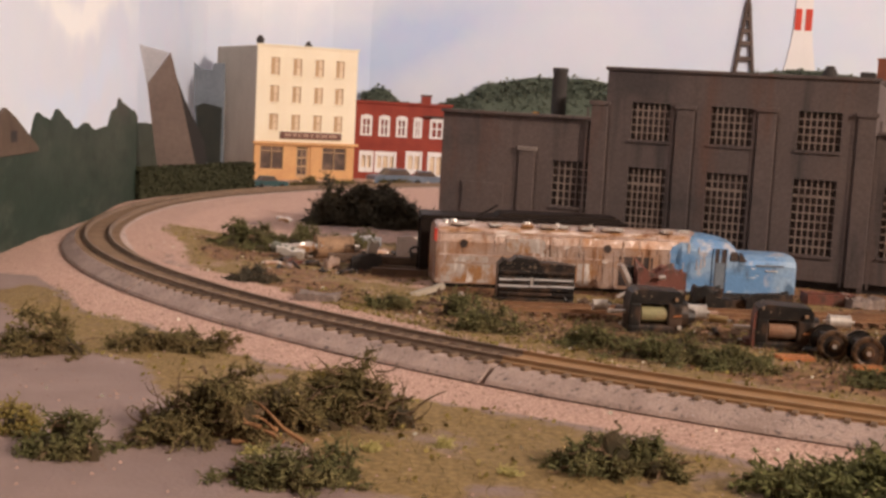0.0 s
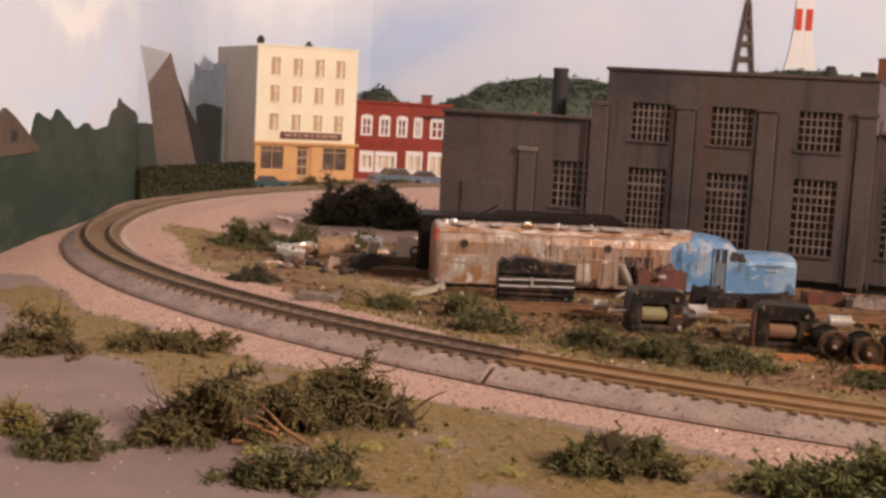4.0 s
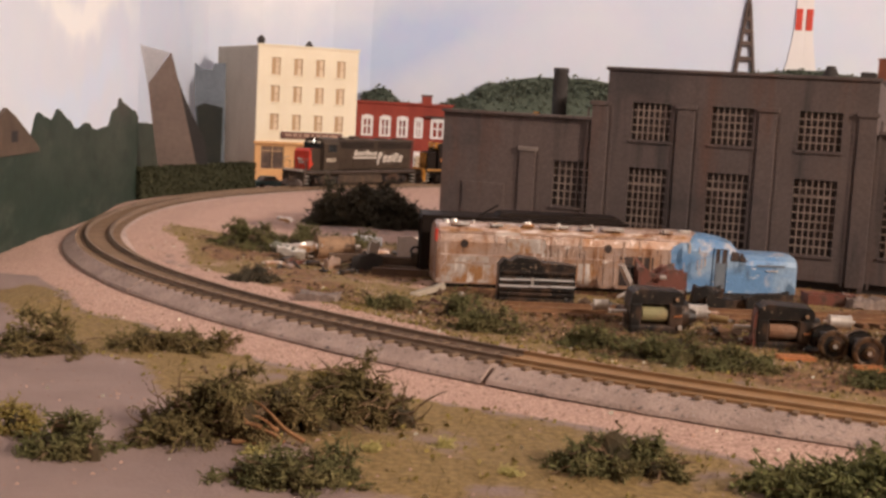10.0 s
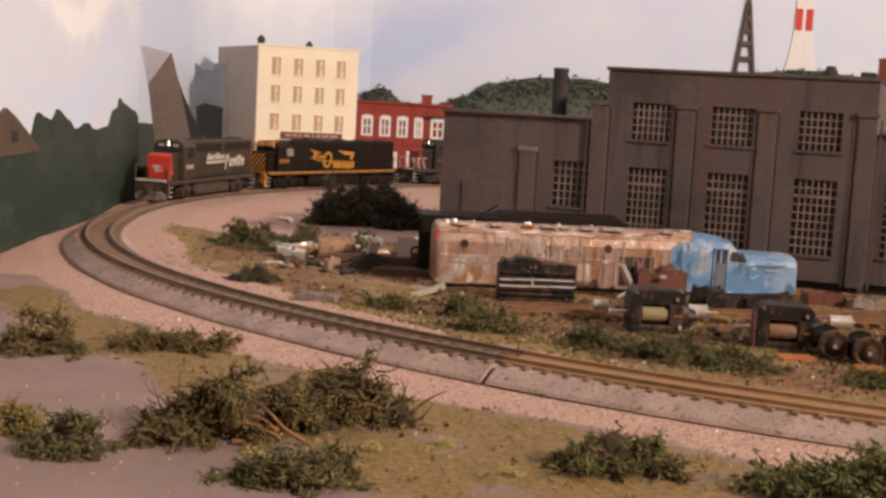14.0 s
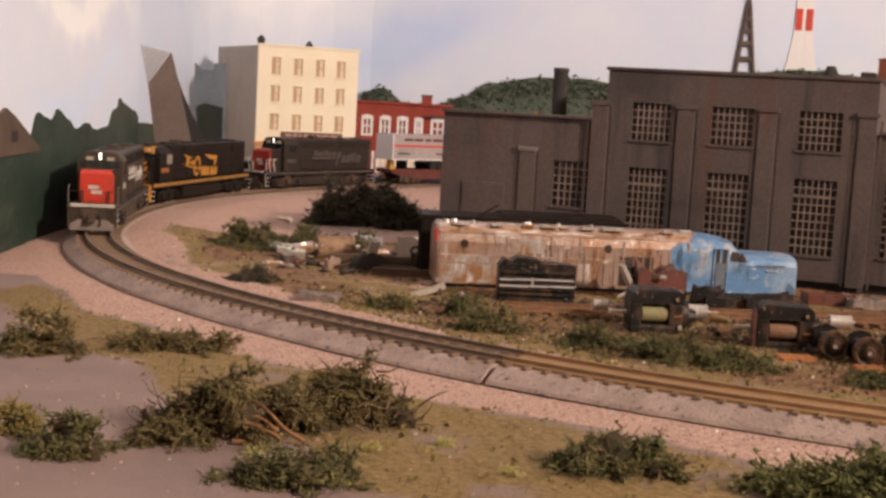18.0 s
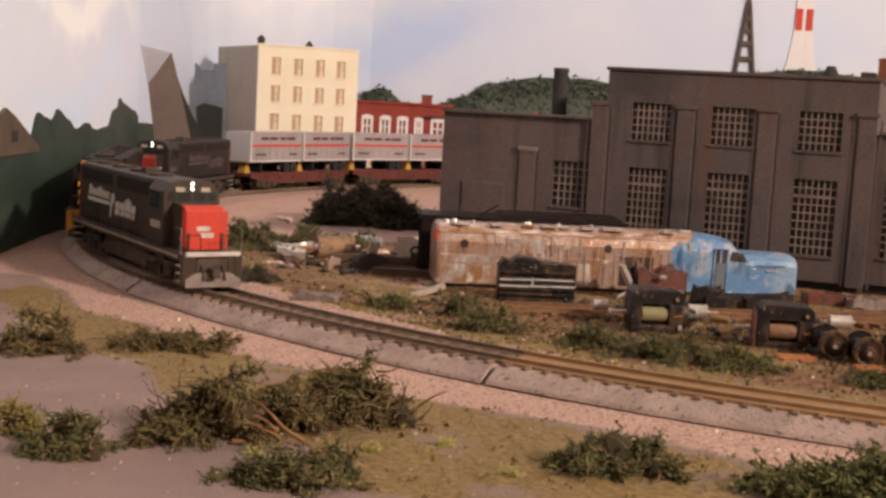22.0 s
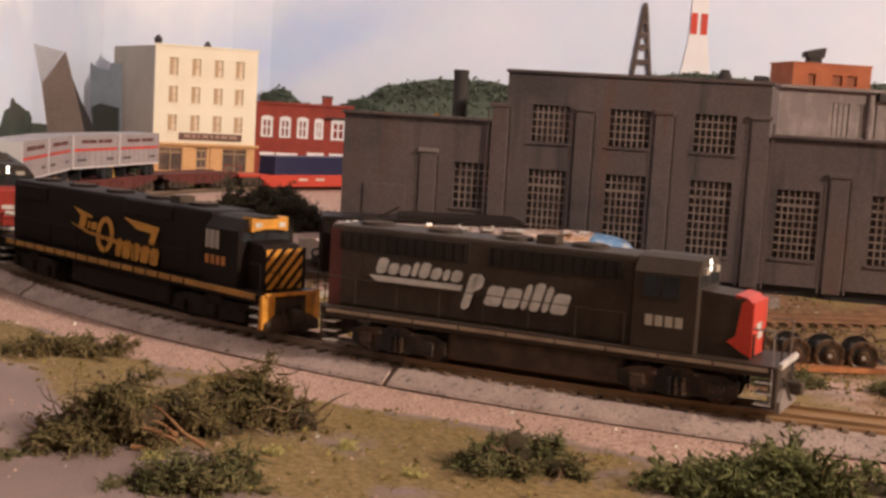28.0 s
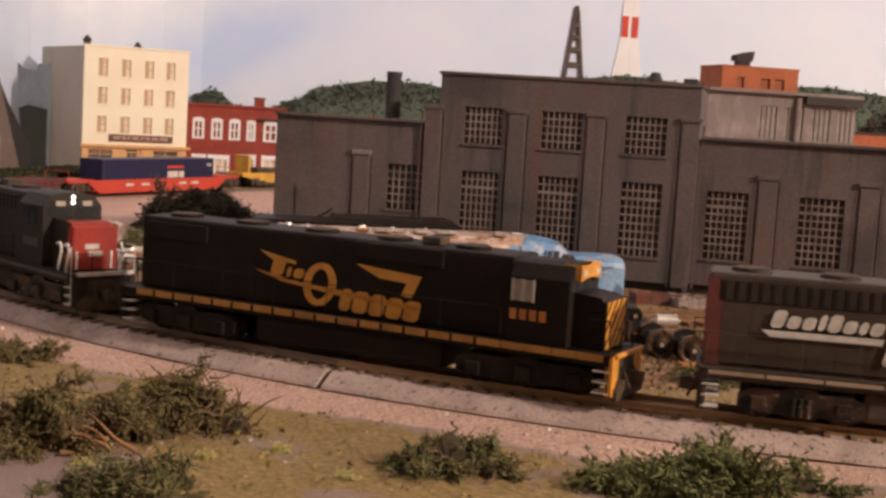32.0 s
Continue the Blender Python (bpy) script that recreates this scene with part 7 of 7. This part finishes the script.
slab("coal_lump", "black lump of scrap", "scrap", (-0.046, 0.792, 0.0), (18, 10, 8.5), M_DARK, 0, 0, 10, seed=14, bend=0.5)
slab("crumpled_paper", "crumpled pale pinkish foil", "scrap", (-0.0190, 0.838, 0.0), (20, 12, 14), M_PAPER, 0, 0, 0, seed=15, bend=0.6)
slab("pale_block", "pale grey block in the scrap", "scrap", (-0.0545, 0.915, 0.001), (22, 9, 6.5), M_CARDGREY, 0, 0, 4, seed=16, bend=0.4)
slab("pale_sheet", "pale sheet on top of a bush", "scrap", (-0.112, 0.915, 0.016), (11, 5, 1.5), M_PATCH, 10, 10, -20, seed=17, bend=1.0)
for k, (x, y, lx, rz, z) in enumerate(((-0.026, 0.803, 46, 3, 0.0), (-0.03, 0.79, 40, -6, 0.0), (-0.022, 0.776, 38, 2, 0.0), (-0.028, 0.797, 44, -2, 0.0045), (-0.05, 0.805, 40, 14, 0.004))):
    slab("timber", "old dark timber baulk in a pile", "timber", (x, y, z), (lx, 5, 4.4), M_TIMBER, 0, 0, rz, seed=20 + k)
slab("plank", "weathered pale plank leaning at the shell", "timber", (-0.0065, 0.706, 0.001), (20, 3.6, 3.0), M_SIDE, 0, -16, 22, seed=30)
slab("flat_stone", "flat grey stone beside the track", "stone", (-0.063, 0.668, -0.001), (21, 12, 4.5), M_ROCK, 0, 0, -10, seed=31, bend=0.5)
sedan(-0.058, 1.547, 30, M_BLUECAR, "dull grey-blue sedan parked at the brick row", size=1.18)
sedan(-0.024, 1.585, 8, M_BLUECAR, "dull blue sedan parked at the brick row")
sedan(-0.192, 1.415, 40, M_TURQ, "dark turquoise sedan beside the shop", size=0.72)


def junk(seed, n, x0, x1, y0, y1, high=1.0, big=1.0):
    """Small scrap strewn over a patch of the yard: bars, bent sheets, pipes and lumps."""
    rg = random.Random(seed)
    kinds = ((M_BLACK, "black"), (M_TIMBER, "dark brown"), (M_REDOXIDE, "rust-red"), (M_STEEL, "bright steel"), (M_PATCH, "pale worn"), (M_RUSTY, "rusty grey"))
    for k in range(n):
        mat, word = rg.choices(kinds, (6, 7, 4, 0.7, 0.6, 2))[0]
        x, y = rg.uniform(x0, x1), rg.uniform(y0, y1)
        z = ground_height(x, y) - 0.0004
        c = rg.random()
        turn = rg.uniform(0, 180)
        if c < 0.4:
            slab("scrap_bar", word + " scrap bar lying in the yard", "scrap", (x, y, z), (rg.uniform(6, 18) * big, rg.uniform(1, 2.4) * big, rg.uniform(0.8, 2.2) * big), mat, 0, rg.uniform(-14, 4), turn, seed=seed + k, bend=0.6)
        elif c < 0.65:
            slab("scrap_sheet", word + " bent scrap sheet in the yard", "scrap", (x, y, z), (rg.uniform(4, 10) * big, rg.uniform(3, 7) * big, rg.uniform(0.7, 1.6) * big), mat, rg.uniform(-25, 25), rg.uniform(-30, 10), turn, seed=seed + k, bend=1.6)
        elif c < 0.85:
            s = rg.uniform(2.5, 6) * big
            slab("scrap_lump", word + " lump of scrap in the yard", "scrap", (x, y, z), (s * 1.4, s, s * rg.uniform(0.5, 1.0) * high), mat, 0, 0, turn, seed=seed + k, bend=0.9)
        else:
            a = radians(turn)
            r, h = rg.uniform(1.0, 2.4), rg.uniform(3, 7) * MM
            drum("scrap_tube", word + " short scrap tube in the yard", (x - math.cos(a) * h, y - math.sin(a) * h, z + r * MM), (x + math.cos(a) * h, y + math.sin(a) * h, z + r * MM), r, mat, "scrap")


junk(100, 34, -0.105, -0.012, 0.775, 0.865, 1.2)
junk(150, 60, -0.105, -0.010, 0.770, 0.880, 0.6, 1.15)
junk(200, 34, -0.01, 0.205, 0.672, 0.712)
junk(300, 34, 0.085, 0.215, 0.600, 0.662)
junk(400, 16, 0.150, 0.250, 0.560, 0.592)


def scatter():
    """Dry grass, flecks and small stones strewn on the ground."""
    rg = random.Random(77)
    V, F, V2, F2, V3, F3, V4, F4, V5, F5 = [], [], [], [], [], [], [], [], [], []
    n = 0
    while n < 30000:
        x, y = rg.uniform(-0.2, 0.30), rg.uniform(0.33, 0.95)
        if n > 17000:
            x, y = rg.uniform(-0.06, 0.28), rg.uniform(0.53, 0.72)
        g, gr, ea = zones_at(x, y)
        off, _ = line_offset(x, y)
        n += 1
        if abs(off) < 0.027:
            continue
        z = ground_height(x, y)
        c = rg.random()
        p = Vector((x, y, z - 0.0003))
        if gr > 0.45 and c < 0.62:
            strand(V, F, rg, p, (rg.uniform(-1, 1), rg.uniform(-1, 1), rg.uniform(0.2, 1.2)), rg.uniform(1.5, 4.5) * MM, 0.16 * MM, 2, 0.5)
        elif ea > 0.4 and c > 0.66 and c < 0.80:
            for q in range(3):
                leaf(V5, F5, rg, p + Vector((rg.uniform(-1, 1), rg.uniform(-1, 1), rg.uniform(0, 0.6))) * 1.6 * MM, rg.uniform(0.6, 2.2) * MM)
        elif c < 0.70 and gr > 0.3:
            for q in range(4):
                leaf(V2, F2, rg, p + Vector((rg.uniform(-1, 1), rg.uniform(-1, 1), rg.uniform(0, 1))) * 1.4 * MM, rg.uniform(0.6, 1.6) * MM)
        elif c > 0.985:
            leaf(V3, F3, rg, p + Vector((0, 0, 0.0006)), rg.uniform(0.8, 1.9) * MM)
        elif g > 0.4 or c > 0.80:
            r = rg.uniform(0.3, 0.9) * MM * (1.6 if rg.random() < 0.05 else 1)
            i = len(V4)
            V4 += [p + Vector(v) * r * rg.uniform(0.7, 1.3) for v in ((1, 0, 0.3), (-0.5, 0.9, 0.3), (-0.5, -0.9, 0.3), (0, 0, 1.1))]
            F4 += [(i, i + 1, i + 3), (i + 1, i + 2, i + 3), (i + 2, i, i + 3)]
    tagged(raw("dry_grass", V, F, M_STRAW), "dry straw-coloured grass blades", "grass", kind="stuff")
    tagged(raw("ground_cover", V2, F2, M_LEAFOLIVE), "olive ground cover crumbs", "grass", kind="stuff")
    tagged(raw("pale_flecks", V3, F3, M_FLECK), "pale flecks strewn on the ground", "litter", kind="stuff")
    tagged(raw("scrap_crumbs", V5, F5, M_TIMBER), "dark rusty crumbs of scrap in the yard", "litter", kind="stuff")
    tagged(raw("gravel", V4, F4, material("pink_gravel", (0.36, 0.235, 0.185), 0.9, scale=200, island=0.5, bump=0.0)), "small loose stones", "gravel", kind="stuff")


scatter()


# ---- what moves: the train along its track ----
FRONT = [(0.0, 1.960), (3.0, 1.745), (6.0, 1.532), (7.0, 1.461), (8.0, 1.392), (9.0, 1.325), (10.0, 1.260), (11.0, 1.195), (12.0, 1.129),
         (13.0, 1.061), (14.0, 0.992), (15.5, 0.895), (17.0, 0.800), (18.0, 0.743), (19.0, 0.684), (20.0, 0.621), (21.0, 0.558),
         (22.0, 0.502), (23.0, 0.446), (24.0, 0.390), (25.0, 0.333), (26.5, 0.252), (28.0, 0.174), (29.0, 0.132), (30.0, 0.091), (32.0, 0.002)]


def front_at(t):
    """Where the train's front stands on the line; a smooth curve through FRONT."""
    for i, ((a, p), (b, q)) in enumerate(zip(FRONT, FRONT[1:])):
        if a <= t <= b:
            def slope(k):
                k0, k1 = max(k - 1, 0), min(k + 1, len(FRONT) - 1)
                return (FRONT[k1][1] - FRONT[k0][1]) / (FRONT[k1][0] - FRONT[k0][0])
            h, u = b - a, (t - a) / (b - a)
            m0, m1 = slope(i) * h, slope(i + 1) * h
            return (2 * u ** 3 - 3 * u ** 2 + 1) * p + (u ** 3 - 2 * u ** 2 + u) * m0 + (-2 * u ** 3 + 3 * u ** 2) * q + (u ** 3 - u ** 2) * m1
    return FRONT[-1][1]


def car_pose(s, length, pin):
    """The pose of a car whose front end is at s, carried by two bogies, and the turn of each bogie in it."""
    xa, ya, ha = on_line(s + pin)
    xb, yb, hb = on_line(s + length - pin)
    turn = math.atan2(ya - yb, xa - xb)
    m = pose((xa + xb) / 2, (ya + yb) / 2, RAIL, 0, 0, math.degrees(turn))

    def rel(h):
        a = h + math.pi - turn
        return (a + math.pi) % (2 * math.pi) - math.pi
    return m, rel(ha), rel(hb)


def motions():
    times = [k * 0.5 for k in range(65)]
    for car, trucks, gap, length, pin in CONSIST:
        rows, ra, rb = [], [], []
        for t in times:
            m, a, b = car_pose(front_at(t) + gap, length, pin)
            rows.append((t, m))
            ra.append((t, pose(trucks[0].location.x, 0, 0, 0, 0, math.degrees(a))))
            rb.append((t, pose(trucks[1].location.x, 0, 0, 0, 0, math.degrees(b))))
        xs = [tr.location.x for tr in trucks]
        walk(car, rows)
        for tr, x, rr in zip(trucks, xs, (ra, rb)):
            walk(tr, [(t, Matrix.Translation((x, 0, 0)) @ m.to_3x3().to_4x4()) for t, m in rr])


motions()
